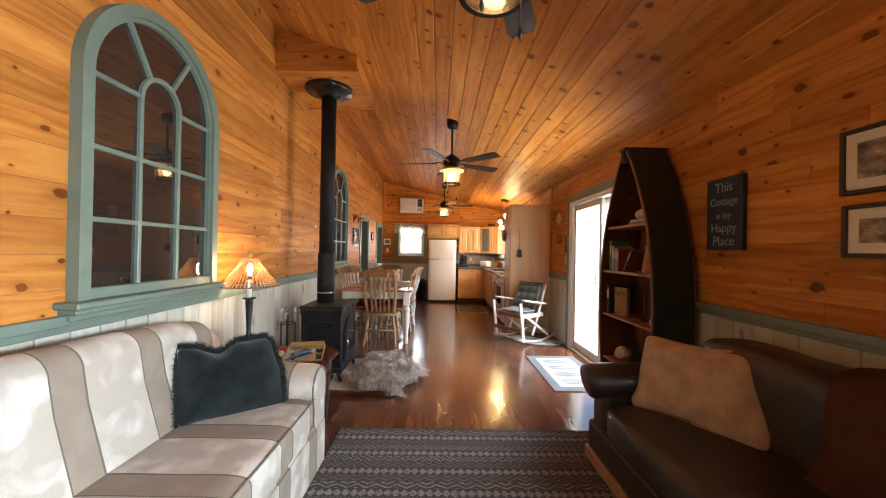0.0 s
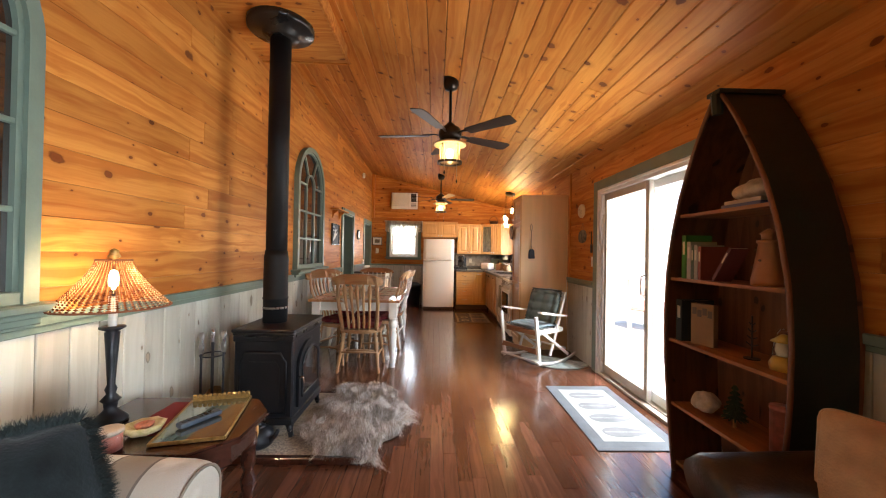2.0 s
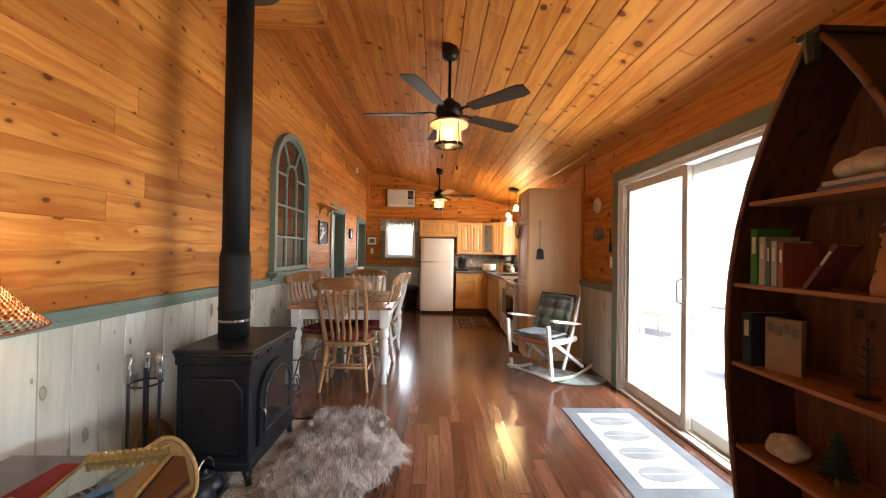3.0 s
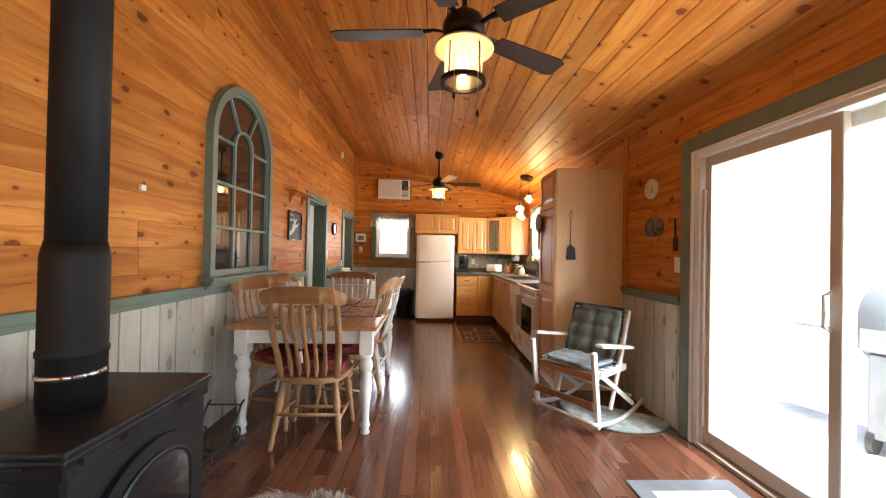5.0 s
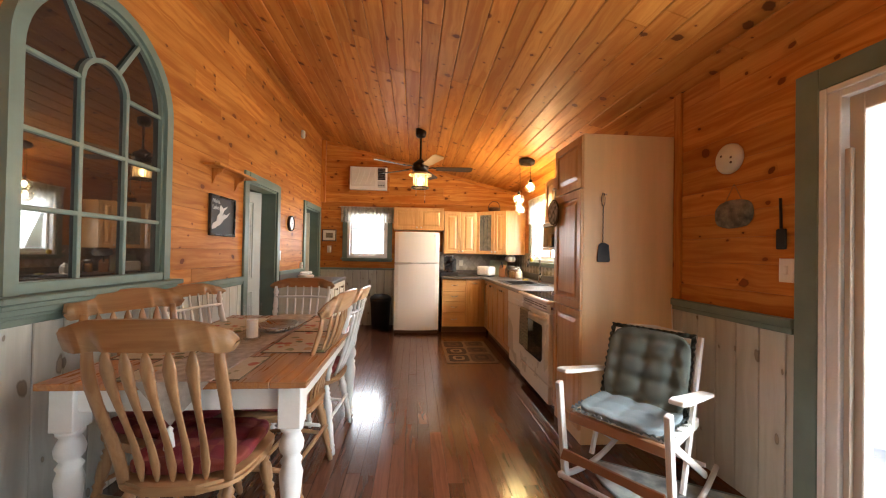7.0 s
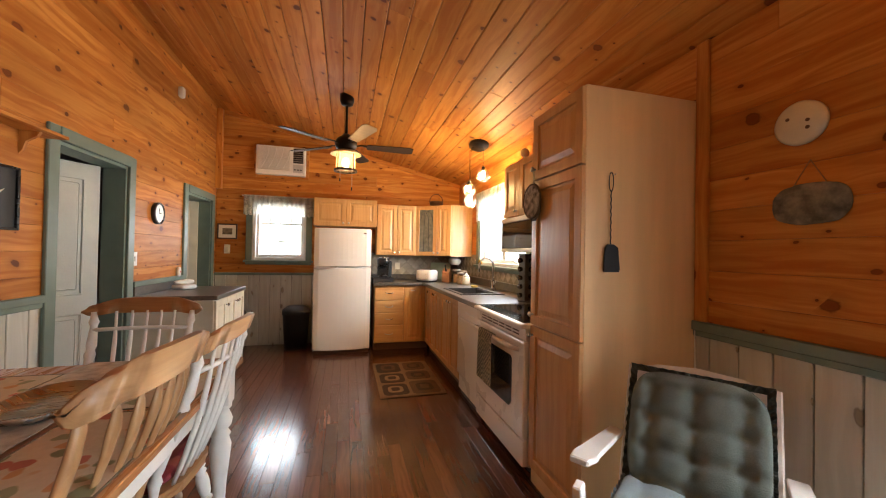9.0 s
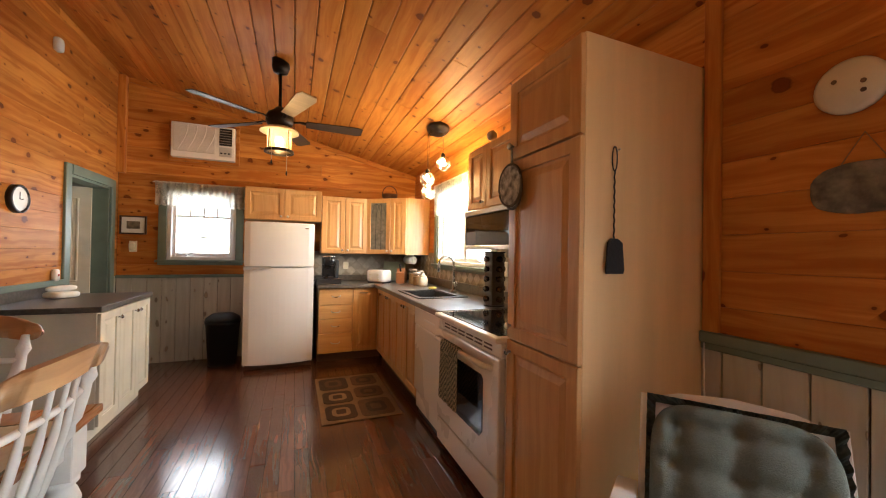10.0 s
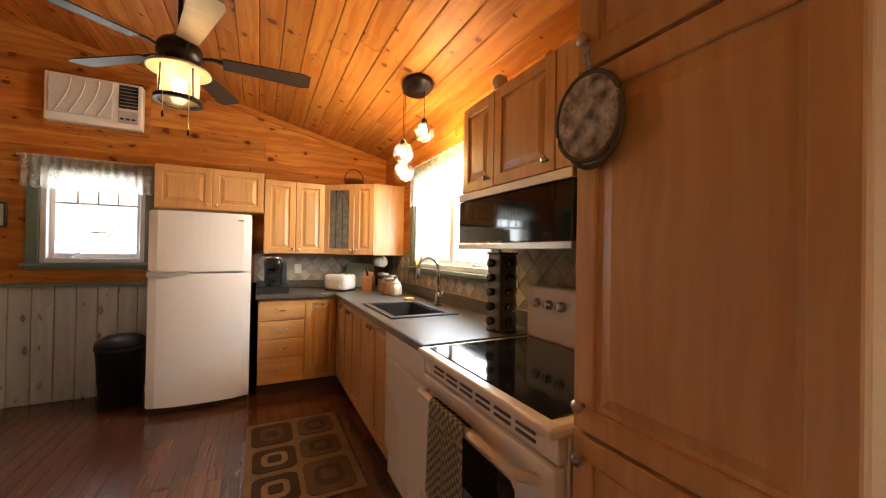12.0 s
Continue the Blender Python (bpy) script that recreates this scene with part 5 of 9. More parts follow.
def ceiling_fan(x, y, zb, phase, pale=-1):
    """Five blades, a rod from the ceiling and a caged glass lantern below."""
    top = zc(x, y) - zb
    t = thing("ceiling_fan", "dark bronze ceiling fan with lit glass lantern", "ceiling fan", pose(x, y, zb), group="ceiling fans along the ridge")
    part("canopy", lathe([(0.02, top - 0.10), (0.055, top - 0.085), (0.068, top - 0.05), (0.068, top + 0.02)], 24), bronze, t, smooth=True)
    part("downrod", lathe([(0.0125, 0.06), (0.0125, top - 0.09)], 12), bronze, t, smooth=True)
    part("motor", lathe([(0.03, 0.11), (0.045, 0.09), (0.09, 0.06), (0.105, 0.03), (0.105, -0.01), (0.09, -0.035), (0.05, -0.05)], 28), bronze, t, smooth=True)
    for k in range(5):
        M = pose(0, 0, 0, 0, 0, phase + 72 * k)
        n = 10
        o = []
        for i in range(n + 1):
            u = i / n
            o.append((0.20 + 0.46 * u, -0.048 - 0.022 * u + (0.02 * (u > 0.95))))
        for i in range(n, -1, -1):
            u = i / n
            o.append((0.20 + 0.46 * u, 0.048 + 0.022 * u - (0.02 * (u > 0.95))))
        bl = prism(o, "z", -0.003, 0.003)
        bl.transform(M @ pose(0, 0, 0.0, -11, 0, 0))
        b = part("blade", bl, pale_blade if k == pale else blade_mat, t, "pale cream blade" if k == pale else "")
        ar = sweep([(0.09, 0, 0.0), (0.15, 0, 0.012), (0.20, 0, 0.006), (0.26, 0, 0.006)], [0.014, 0.016, 0.024, 0.02], 8, (1, 0.35))
        ar.transform(M @ pose(0, 0, 0.0, -11, 0, 0))
        part("blade_arm", ar, bronze, b, smooth=True)
    part("lamp_collar", lathe([(0.05, -0.05), (0.10, -0.058), (0.145, -0.082), (0.148, -0.092), (0.14, -0.09), (0.05, -0.075)], 32), plain("cream_collar", (0.6, 0.5, 0.32), 0.5), t, smooth=True)
    no_shadow(part("lantern_glass", lathe([(0.092, -0.09), (0.092, -0.245)], 28, close=True), no_glass, t, "seeded amber glass", True))
    bm = lathe([(0.092, -0.235), (0.112, -0.238), (0.112, -0.258), (0.092, -0.258), (0.092, -0.235)], 28, close=True)
    part("lantern_ring", bm, bronze, t)
    for k in range(4):
        a = radians(45 + 90 * k)
        part("lantern_bar", sweep([(0.098 * math.cos(a), 0.098 * math.sin(a), -0.085), (0.104 * math.cos(a), 0.104 * math.sin(a), -0.24)], 0.004, 6), bronze, t)
    part("bulb", puff(-0.032, 0.032, -0.032, 0.032, -0.215, -0.125, 2.2, 4), warm_bulb, t, "glowing warm bulb", True)
    part("socket", lathe([(0.018, -0.126), (0.018, -0.088)], 12), bronze, t)
    for dx, ln in ((0.06, 0.42), (-0.05, 0.34)):
        part("pull_chain", sweep([(dx, -0.1, -0.06), (dx, -0.1, -ln)], 0.0018, 5), steel, t)
        part("chain_pull", lathe([(0.003, -ln - 0.035), (0.008, -ln - 0.02), (0.003, -ln)], 8, pose(dx, -0.1, 0)), bronze, t)
    return t


ceiling_fan(0.47, 2.0, 2.37, 70)
ceiling_fan(0.45, 5.22, 2.37, 29)
ceiling_fan(0.42, 9.08, 2.35, 0, 4)

t = thing("pendant_light", "three glass globe pendants on an oval bronze plate", "pendant light", pose(1.79, 9.05, 0))
zt = zc(1.79, 9.05)
bm = lathe([(0.15, -0.03), (0.16, -0.015), (0.16, 0.02)], 28)
bm.transform(Matrix.Translation((0, 0, zt)) @ pose(0, 0, 0, 0, math.degrees(math.atan2(zl(9.05) - 2.39, R - L)), 0) @ Matrix.Diagonal((0.62, 1, 1, 1)))
part("ceiling_plate", bm, bronze, t, smooth=True)
globe_glass = glass("bubble_glass", (0.92, 0.92, 0.90), 0.25, 0.08)
for x, y, z in ((0.03, -0.06, 2.14), (-0.10, 0.0, 1.99), (-0.07, 0.05, 1.875)):
    c = part("cord", sweep([(x * 0.6, y, zt - 0.02), (x, y, zt - 0.08), (x, y, z + 0.09)], 0.0025, 6), bronze, t)
    part("cap", lathe([(0.008, z + 0.10), (0.02, z + 0.085), (0.022, z + 0.055)], 12, pose(x, y, 0)), bronze, c, smooth=True)
    no_shadow(part("globe", puff(x - 0.068, x + 0.068, y - 0.068, y + 0.068, z - 0.068, z + 0.068, 2, 9, 0.007, 55), globe_glass, c, "bubbled glass globe"))
    part("bulb", puff(x - 0.016, x + 0.016, y - 0.016, y + 0.016, z - 0.02, z + 0.045, 2.2, 3), glow("pendant_bulb", (1.0, 0.68, 0.28), 215), c, "glowing bulb", True)

# ---- dining set ----
def spindle(p0, p1, r0=0.008, r1=0.013):
    p0, p1 = Vector(p0), Vector(p1)
    pts = [p0.lerp(p1, k) + Vector((0, -0.02 * math.sin(math.pi * k), 0)) for k in (0, 0.2, 0.45, 0.7, 0.85, 0.95, 1)]
    return sweep(pts, [r0, r1, r1, r1, r0, r0, r0], 8, up=(0, 1, 0))


def turned(p0, p1, r):
    p0, p1 = Vector(p0), Vector(p1)
    ks = (0, 0.05, 0.08, 0.11, 0.14, 0.17, 0.20, 0.23, 0.26, 0.32, 0.42, 0.47, 0.5, 0.53, 0.6, 0.75, 0.84, 0.87, 0.9, 0.95, 1)
    f = (0.6, 0.85, 1.15, 0.8, 1.2, 0.8, 1.2, 0.8, 1.15, 1.25, 1.1, 0.8, 1.2, 0.8, 1.0, 0.8, 0.66, 0.95, 0.7, 0.8, 0.6)
    return sweep([p0.lerp(p1, k) for k in ks], [r * q for q in f], 10)


def dining_chair(m, painted, label):
    """A farmhouse chair: saddle seat, turned legs, arrow slats and a shaped crest. Front to +y."""
    t = thing("dining_chair", label, "chair", group="chairs round the dining table")
    w = white if painted else oak_z
    st = bmesh.new()
    o = []
    for i in range(32):
        a = 2 * math.pi * i / 32
        c, s = math.cos(a), math.sin(a)
        e = 0.55
        o.append((0.235 * math.copysign(abs(c) ** e, c) * (1 + 0.06 * s), 0.215 * math.copysign(abs(s) ** e, s)))
    prism(o, "z", 0.425, 0.46, st)
    bmesh.ops.bevel(st, geom=[e for e in st.edges if abs(e.verts[0].co.z - e.verts[1].co.z) < 1e-5], offset=0.012, segments=2, affect="EDGES")
    part("seat", st, oak_x, t, "oak saddle seat")
    for sx, sy in ((-1, 1), (1, 1), (-1, -1), (1, -1)):
        part("leg", turned((sx * 0.165, sy * 0.145, 0.426), (sx * 0.22, sy * 0.205 - 0.01, 0.0), 0.021), w, t, smooth=True)
    for sx in (-1, 1):
        part("stretcher", sweep([(sx * 0.20, 0.185, 0.17), (sx * 0.2, 0, 0.185), (sx * 0.20, -0.19, 0.17)], [0.009, 0.014, 0.009]), w, t, smooth=True)
    part("stretcher", sweep([(-0.2, 0.03, 0.18), (0, 0.03, 0.18), (0.2, 0.03, 0.18)], [0.009, 0.014, 0.009]), w, t, smooth=True)
    part("stretcher", sweep([(-0.2, -0.19, 0.22), (0, -0.19, 0.22), (0.2, -0.19, 0.22)], [0.009, 0.013, 0.009]), w, t, smooth=True)
    bend = lambda k: k * k * (3 - 2 * k)
    for sx in (-1, 1):
        if not painted:
            ks = [i / 10 for i in range(11)]
            part("back_post", sweep([(sx * (0.178 + 0.028 * math.sin(2.2 * k)), -0.168 - 0.132 * bend(k), 0.452 + 0.52 * k) for k in ks], [0.017, 0.019, 0.02, 0.019, 0.018, 0.018, 0.018, 0.019, 0.019, 0.017, 0.014], 10, (1.15, 0.62), up=(0, 1, 0)), w, t, smooth=True)
            continue
        ks = (0, 0.08, 0.12, 0.16, 0.2, 0.4, 0.55, 0.6, 0.64, 0.68, 0.8, 0.86, 0.9, 0.94, 1.0)
        rr = (0.012, 0.017, 0.022, 0.015, 0.019, 0.023, 0.018, 0.024, 0.016, 0.022, 0.017, 0.014, 0.022, 0.015, 0.011)
        part("back_post", sweep([(sx * (0.185 + 0.037 * k), -0.165 - 0.14 * bend(k), 0.455 + 0.52 * k) for k in ks], rr, 10, up=(0, 1, 0)), w, t, smooth=True)
    n = 5
    drop, thin = (0.014, 0.030) if painted else (0.018, 0.0)
    for i in range(n):
        u = -1 + 2 * (i + 1) / (n + 1)
        if not painted:
            ks = (0, 0.05, 0.14, 0.3, 0.45, 0.6, 0.75, 0.86, 0.94, 1.0)
            rr = (0.004, 0.012, 0.017, 0.014, 0.0125, 0.0145, 0.0195, 0.0235, 0.015, 0.003)
            part("slat", sweep([(u * (0.16 + 0.04 * k), -0.175 - 0.012 * (1 - u * u) - 0.13 * bend(k) - 0.02 * (1 - u * u) * k, 0.455 + 0.512 * k) for k in ks], rr, 8, (1.0, 0.42), up=(0, 1, 0)), w, t, smooth=True)
            continue
        part("slat", spindle((u * 0.165, -0.18 - 0.012 * (1 - u * u), 0.455), (u * 0.20, -0.305 - 0.035 * (1 - u * u), 0.975), 0.007, 0.0105), w, t, smooth=True)
    if painted:
        part("cross_rail", sweep([(-0.214, -0.287, 0.885), (-0.1, -0.312, 0.885), (0, -0.32, 0.885), (0.1, -0.312, 0.885), (0.214, -0.287, 0.885)], 0.010, 8), w, t, smooth=True)
    cr = bmesh.new()
    rows = []
    N = 40
    for i in range(N + 1):
        u = -1 + 2 * i / N
        x = u * 0.268
        y = -0.305 - 0.04 * (1 - u * u)
        e = abs(u)
        q = min(1.0, max(0.0, (e - 0.50) / 0.42))
        q = q * q * (3 - 2 * q)
        tip = max(0.0, (e - 0.86) / 0.14)
        zb = 0.978 - drop - 0.012 * q + 0.03 * (1 - math.sqrt(max(0.0, 1 - tip * tip)))
        ztop = 1.086 - drop - thin - 0.014 * u * u - 0.022 * q - 0.034 * (1 - math.sqrt(max(0.0, 1 - tip * tip)))
        lean = 0.35
        rows.append([cr.verts.new((x, y + 0.012 - lean * (zz - zb), zz)) if k < 2 else cr.verts.new((x, y - 0.012 - lean * (zz - zb), zz)) for k, zz in ((0, zb), (1, ztop), (2, ztop), (3, zb))])
    for a, b in zip(rows, rows[1:]):
        for k in range(4):
            cr.faces.new((a[k], a[(k + 1) % 4], b[(k + 1) % 4], b[k]))
    cr.faces.new(rows[0])
    cr.faces.new(rows[-1][::-1])
    bmesh.ops.bevel(cr, geom=[e for e in cr.edges if abs(e.verts[0].co.x - e.verts[1].co.x) > 0.005], offset=0.007, segments=2, affect="EDGES")
    part("crest_rail", cr, oak_x, t, "shaped oak crest rail", True)
    t.matrix_world = m
    return t


oak_chair = dining_chair(pose(-0.47, 6.03, 0, 0, 0, 0), False, "light oak farmhouse chair with arrow slats")
copy_thing(oak_chair, pose(-0.365, 6.58, 0, 0, 0, 84))
copy_thing(oak_chair, pose(-0.79, 6.35, 0, 0, 0, -112))
white_chair = dining_chair(pose(-0.325, 7.06, 0, 0, 0, 86), True, "white-painted spindle chair with oak crest and seat")
copy_thing(white_chair, pose(-0.59, 7.39, 0, 0, 0, 180))
copy_thing(white_chair, pose(-0.80, 6.95, 0, 0, 0, -104))

red = mat_ramp("red_plaid_cloth", lambda nt: (mixc(nt, nd(nt, "ShaderNodeTexNoise", {"Vector": coords(nt), "Scale": 11.0, "Detail": 3.0}).outputs[0], (0.20, 0.02, 0.025), nd(nt, "ShaderNodeTexChecker", {"Vector": coords(nt), "Scale": 13.0, "Color1": (0.16, 0.012, 0.018, 1), "Color2": (0.26, 0.07, 0.035, 1)}).outputs[0]), nd(nt, "ShaderNodeTexNoise", {"Vector": coords(nt), "Scale": 200.0}).outputs[0]))


def tufted(name, parent, w, d, z0, z1, material, m=None, nx=3, ny=3):
    bm = puff(-w / 2, w / 2, -d / 2, d / 2, z0, z1, 4.5, 27)
    for v in bm.verts:
        bx, by = (v.co.x / w + 0.5) * nx % 1 - 0.5, (v.co.y / d + 0.5) * ny % 1 - 0.5
        dent = max(math.exp(-(bx * bx + by * by) * 16), 0.42 * math.exp(-bx * bx * 45), 0.42 * math.exp(-by * by * 45))
        mid = (z0 + z1) / 2
        v.co.z -= (v.co.z - mid) * 0.85 * dent
    if m:
        bm.transform(m)
    return part(name, bm, material, parent, smooth=True)


cush = thing("chair_cushion", "tufted dark red plaid seat cushion", "cushion", group="red chair cushions")
tufted("pad", cush, 0.41, 0.38, 0.46, 0.52, red)
cush.matrix_world = pose(-0.47, 6.05, 0)
for mm in (pose(-0.375, 6.58, 0, 0, 0, 84), pose(-0.335, 7.06, 0, 0, 0, 86), pose(-0.59, 7.38, 0, 0, 0, 180), pose(-0.78, 6.346, 0, 0, 0, -112), pose(-0.79, 6.948, 0, 0, 0, -104)):
    copy_thing(cush, mm)

TX0, TX1, TY0, TY1 = -1.06, -0.055, 5.97, 7.48
t = thing("dining_table", "farmhouse dining table with oak top and white turned legs", "table")
for i in range(7):
    xa = TX0 + (TX1 - TX0) * i / 7
    part("plank", boxes((xa + 0.0006, xa + (TX1 - TX0) / 7 - 0.0006, TY0, TY1, 0.735, 0.762), bevel=0.0025), oak_tbl := bpy.data.materials.get("oak_table_boards") or wood("oak_table_boards", (0.52, 0.25, 0.10), (0.35, 0.145, 0.05), "y", None, 0.28, coat=0.4, rand=0.25, grain=1.6), t)
part("apron", boxes((TX0 + 0.09, TX1 - 0.09, TY0 + 0.05, TY0 + 0.072, 0.635, 0.734)), white, t)
part("apron", boxes((TX0 + 0.09, TX1 - 0.09, TY1 - 0.072, TY1 - 0.05, 0.635, 0.734)), white, t)
part("apron", boxes((TX0 + 0.05, TX0 + 0.072, TY0 + 0.09, TY1 - 0.09, 0.635, 0.734)), white, t)
part("apron", boxes((TX1 - 0.072, TX1 - 0.05, TY0 + 0.09, TY1 - 0.09, 0.635, 0.734)), white, t)
LEG = [(0.028, 0), (0.033, 0.01), (0.024, 0.03), (0.036, 0.06), (0.03, 0.075), (0.026, 0.1), (0.03, 0.18), (0.042, 0.30), (0.047, 0.36), (0.036, 0.40), (0.044, 0.415), (0.03, 0.435), (0.046, 0.46), (0.05, 0.485), (0.04, 0.515), (0.032, 0.53), (0.045, 0.545), (0.045, 0.56)]
for x in (TX0 + 0.075, TX1 - 0.075):
    for y in (TY0 + 0.075, TY1 - 0.075):
        bm = lathe(LEG, 20, Matrix.Translation((x, y, 0)))
        lg = part("leg", bm, white, t, "white turned leg", True)
        part("leg_block", boxes((x - 0.045, x + 0.045, y - 0.045, y + 0.045, 0.561, 0.7345), bevel=0.003), white, lg)

m_, nt_, b2 = start_mat("floral_tapestry")
wv_ = nd(nt_, "ShaderNodeTexNoise", {"Vector": coords(nt_), "Scale": 14.0, "Detail": 2.0})
wp_ = nd(nt_, "ShaderNodeVectorMath", {0: coords(nt_), 1: scaled(nt_, wv_.outputs["Color"], (0.06, 0.06, 0.0))})
wp_.operation = "ADD"
nz = nd(nt_, "ShaderNodeTexVoronoi", {"Vector": wp_.outputs[0], "Scale": 15.0})
pick = nd(nt_, "ShaderNodeSeparateColor", {0: nz.outputs["Color"]}).outputs[0]
leafc = ramp(nt_, pick, [(0.0, (0.17, 0.19, 0.09)), (0.4, (0.42, 0.10, 0.06)), (0.6, (0.24, 0.25, 0.13)), (0.85, (0.50, 0.26, 0.10))], "CONSTANT")
inside_ = ramp(nt_, nz.outputs["Distance"], [(0.34, 1), (0.40, 0)])
tone_ = nd(nt_, "ShaderNodeTexNoise", {"Vector": coords(nt_), "Scale": 45.0, "Detail": 3.0}).outputs[0]
c_ = mixc(nt_, mth(nt_, "MULTIPLY", inside_, 0.9), mixc(nt_, tone_, (0.62, 0.53, 0.38), (0.50, 0.41, 0.28)), leafc)
nt_.links.new(c_, b2.inputs["Base Color"])
b2.inputs["Roughness"].default_value = 0.95
tapestry = m_
runner_cloth = plain("pale_runner_cloth", (0.46, 0.40, 0.33), 0.95, var=0.3, scale=22, bump=0.4, bscale=220)
pm = thing("placemat", "floral tapestry placemat on the dining table", "placemat", group="placemats")
part("mat", boxes((-0.234, 0.234, -0.154, 0.154, 0.7625, 0.766), bevel=0.0015), tapestry, pm)
for r in ((-0.24, 0.24, -0.16, -0.1545), (-0.24, 0.24, 0.1545, 0.16), (-0.24, -0.2345, -0.154, 0.154), (0.2345, 0.24, -0.154, 0.154)):
    part("binding", boxes((*r, 0.7625, 0.7668), bevel=0.001), bpy.data.materials.get("olive_binding") or plain("olive_binding", (0.16, 0.13, 0.08), 0.95), pm, "olive bound edge")
pm.matrix_world = pose(-0.56, 6.15, 0)
for mm in (pose(-0.24, 6.62, 0, 0, 0, 90), pose(-0.24, 7.12, 0, 0, 0, 90), pose(-0.87, 6.52, 0, 0, 0, 90), pose(-0.87, 7.10, 0, 0, 0, 90)):
    copy_thing(pm, mm)
t = thing("table_runner", "pale table runner with tassel hanging over the edge", "table runner")
part("cloth", boxes((-0.70, -0.42, TY0 - 0.004, TY1 + 0.004, 0.7665, 0.7695)), runner_cloth, t)
part("hanging_point", prism([(-0.70, 0.7695), (-0.42, 0.7695), (-0.56, 0.60)], "y", TY0 - 0.007, TY0 - 0.0045), runner_cloth, t)
ts = part("tassel", lathe([(0.004, 0.0), (0.012, -0.012), (0.009, -0.022), (0.013, -0.03), (0.02, -0.09)][::-1], 12, pose(-0.56, TY0 - 0.008, 0.60)), white, t, "white tassel", True)
t = thing("candle_jar", "clear glass hurricane with white candle", "candle", pose(-0.56, 6.66, 0.77))
part("candle", lathe([(0.03, 0.01), (0.03, 0.11)], 16), white, t)
no_shadow(part("glass_cylinder", lathe([(0.045, 0), (0.045, 0.2)], 20, close=True), clear, t, smooth=True))
part("base_disc", lathe([(0.045, 0), (0.045, 0.008)], 20), clear, t)
t = thing("serving_tray", "small dark metal tray with handles on the table", "tray", pose(-0.52, 6.95, 0.77, 0, 0, 10))
part("dish", lathe([(0.10, 0), (0.12, 0.012), (0.125, 0.03), (0.118, 0.03), (0.1, 0.008)], 20, Matrix.Diagonal((1, 1.5, 1, 1))), steel, t, smooth=True)

# ---- rocking chair ----
rock_white = plain("white_chair_paint", (0.70, 0.66, 0.60), 0.45, var=0.08)
teal = mat_ramp("faded_blue_green_cotton", lambda nt: weave(nt, (0.155, 0.18, 0.15), (0.085, 0.10, 0.085)))
paleb = mat_ramp("pale_blue_cotton", lambda nt: weave(nt, (0.27, 0.315, 0.32), (0.18, 0.225, 0.235)))
t = thing("rocking_chair", "white folding rocking chair with low arms", "rocking chair")
W = 0.265
for s in (-1, 1):
    x = s * W
    part("rocker", sweep([(x, -0.44 + 0.77 * k, 0.013 + 0.15 * (k - 0.50) ** 2 * 1.6) for k in [i / 12 for i in range(13)]], 0.018, 8, (0.8, 1.0)), rock_white, t, smooth=True)
    part("front_post", boxes((x - 0.014, x + 0.014, -0.022, 0.022, 0, 0.56), bevel=0.004), rock_white, t).matrix_world = pose(0, 0.27, 0.03, -8, 0, 0) @ pose(0, 0, 0)
    part("rear_brace", sweep([(x * 0.93, 0.22, 0.40), (x * 0.93, -0.30, 0.07)], 0.017, 6, (0.6, 1.2)), rock_white, t)
    part("back_post", sweep([(x * 0.88, 0.04, 0.10), (x * 0.88, -0.095, 0.42), (x * 0.88, -0.25, 0.83)], 0.018, 6, (0.8, 1.2)), rock_white, t)
    bm = prism([(-0.03, -0.2), (0.03, -0.2), (0.033, 0.16), (0.042, 0.22), (0.03, 0.29), (-0.03, 0.29), (-0.042, 0.22), (-0.033, 0.16)], "z", 0, 0.022)
    bmesh.ops.bevel(bm, geom=bm.edges[:], offset=0.005, segments=1, affect="EDGES")
    bm.transform(pose(x + s * 0.015, 0.02, 0.575, 9, 0, 0))
    part("armrest", bm, rock_white, t)
    part("seat_rail", boxes((x * 0.86 - 0.012, x * 0.86 + 0.012, -0.2, 0.27, 0.36, 0.41), bevel=0.004), rock_white, t)
part("seat_front", boxes((-W + 0.02, W - 0.02, 0.25, 0.28, 0.355, 0.41), bevel=0.006), plain("bare_wood_rail", (0.36, 0.17, 0.08), 0.4), t, "bare brown wood rail")
part("seat_slats", boxes(*[(-W + 0.03, W - 0.03, -0.18 + 0.09 * i, -0.12 + 0.09 * i, 0.405, 0.418) for i in range(5)], bevel=0.002), rock_white, t)
part("foot_rail", prism([(-W, 0), (-W + 0.02, 0.06), (-0.05, 0.055), (0.05, 0.055), (W - 0.02, 0.06), (W, 0), (0.1, 0.012), (-0.1, 0.012)], "y", 0.285, 0.30), plain("bare_wood_stretcher", (0.32, 0.15, 0.07), 0.4), t, "bare brown wood stretcher").location = (0, 0.03, 0.16)
part("stretcher", sweep([(-W, 0.33, 0.075), (W, 0.33, 0.075)], 0.012, 8), rock_white, t)
part("stretcher", sweep([(-W, -0.22, 0.16), (W, -0.22, 0.16)], 0.012, 8), rock_white, t)
bm = prism([(-0.23, 0.0), (0.23, 0.0), (0.23, 0.10), (0.14, 0.13), (0, 0.142), (-0.14, 0.13), (-0.23, 0.10)], "y", -0.012, 0.012)
bm.transform(pose(0, -0.212, 0.725, 20, 0, 0))
part("top_rail", bm, rock_white, t)
for i in range(4):
    part("back_slat", sweep([(-0.15 + 0.1 * i, -0.115, 0.44), (-0.15 + 0.1 * i, -0.245, 0.82)], 0.018, 6, (1, 0.3), up=(0, 1, 0)), rock_white, t)
RC = pose(1.60, 6.40, 0.012, 0, 0, 126)
t.matrix_world = RC
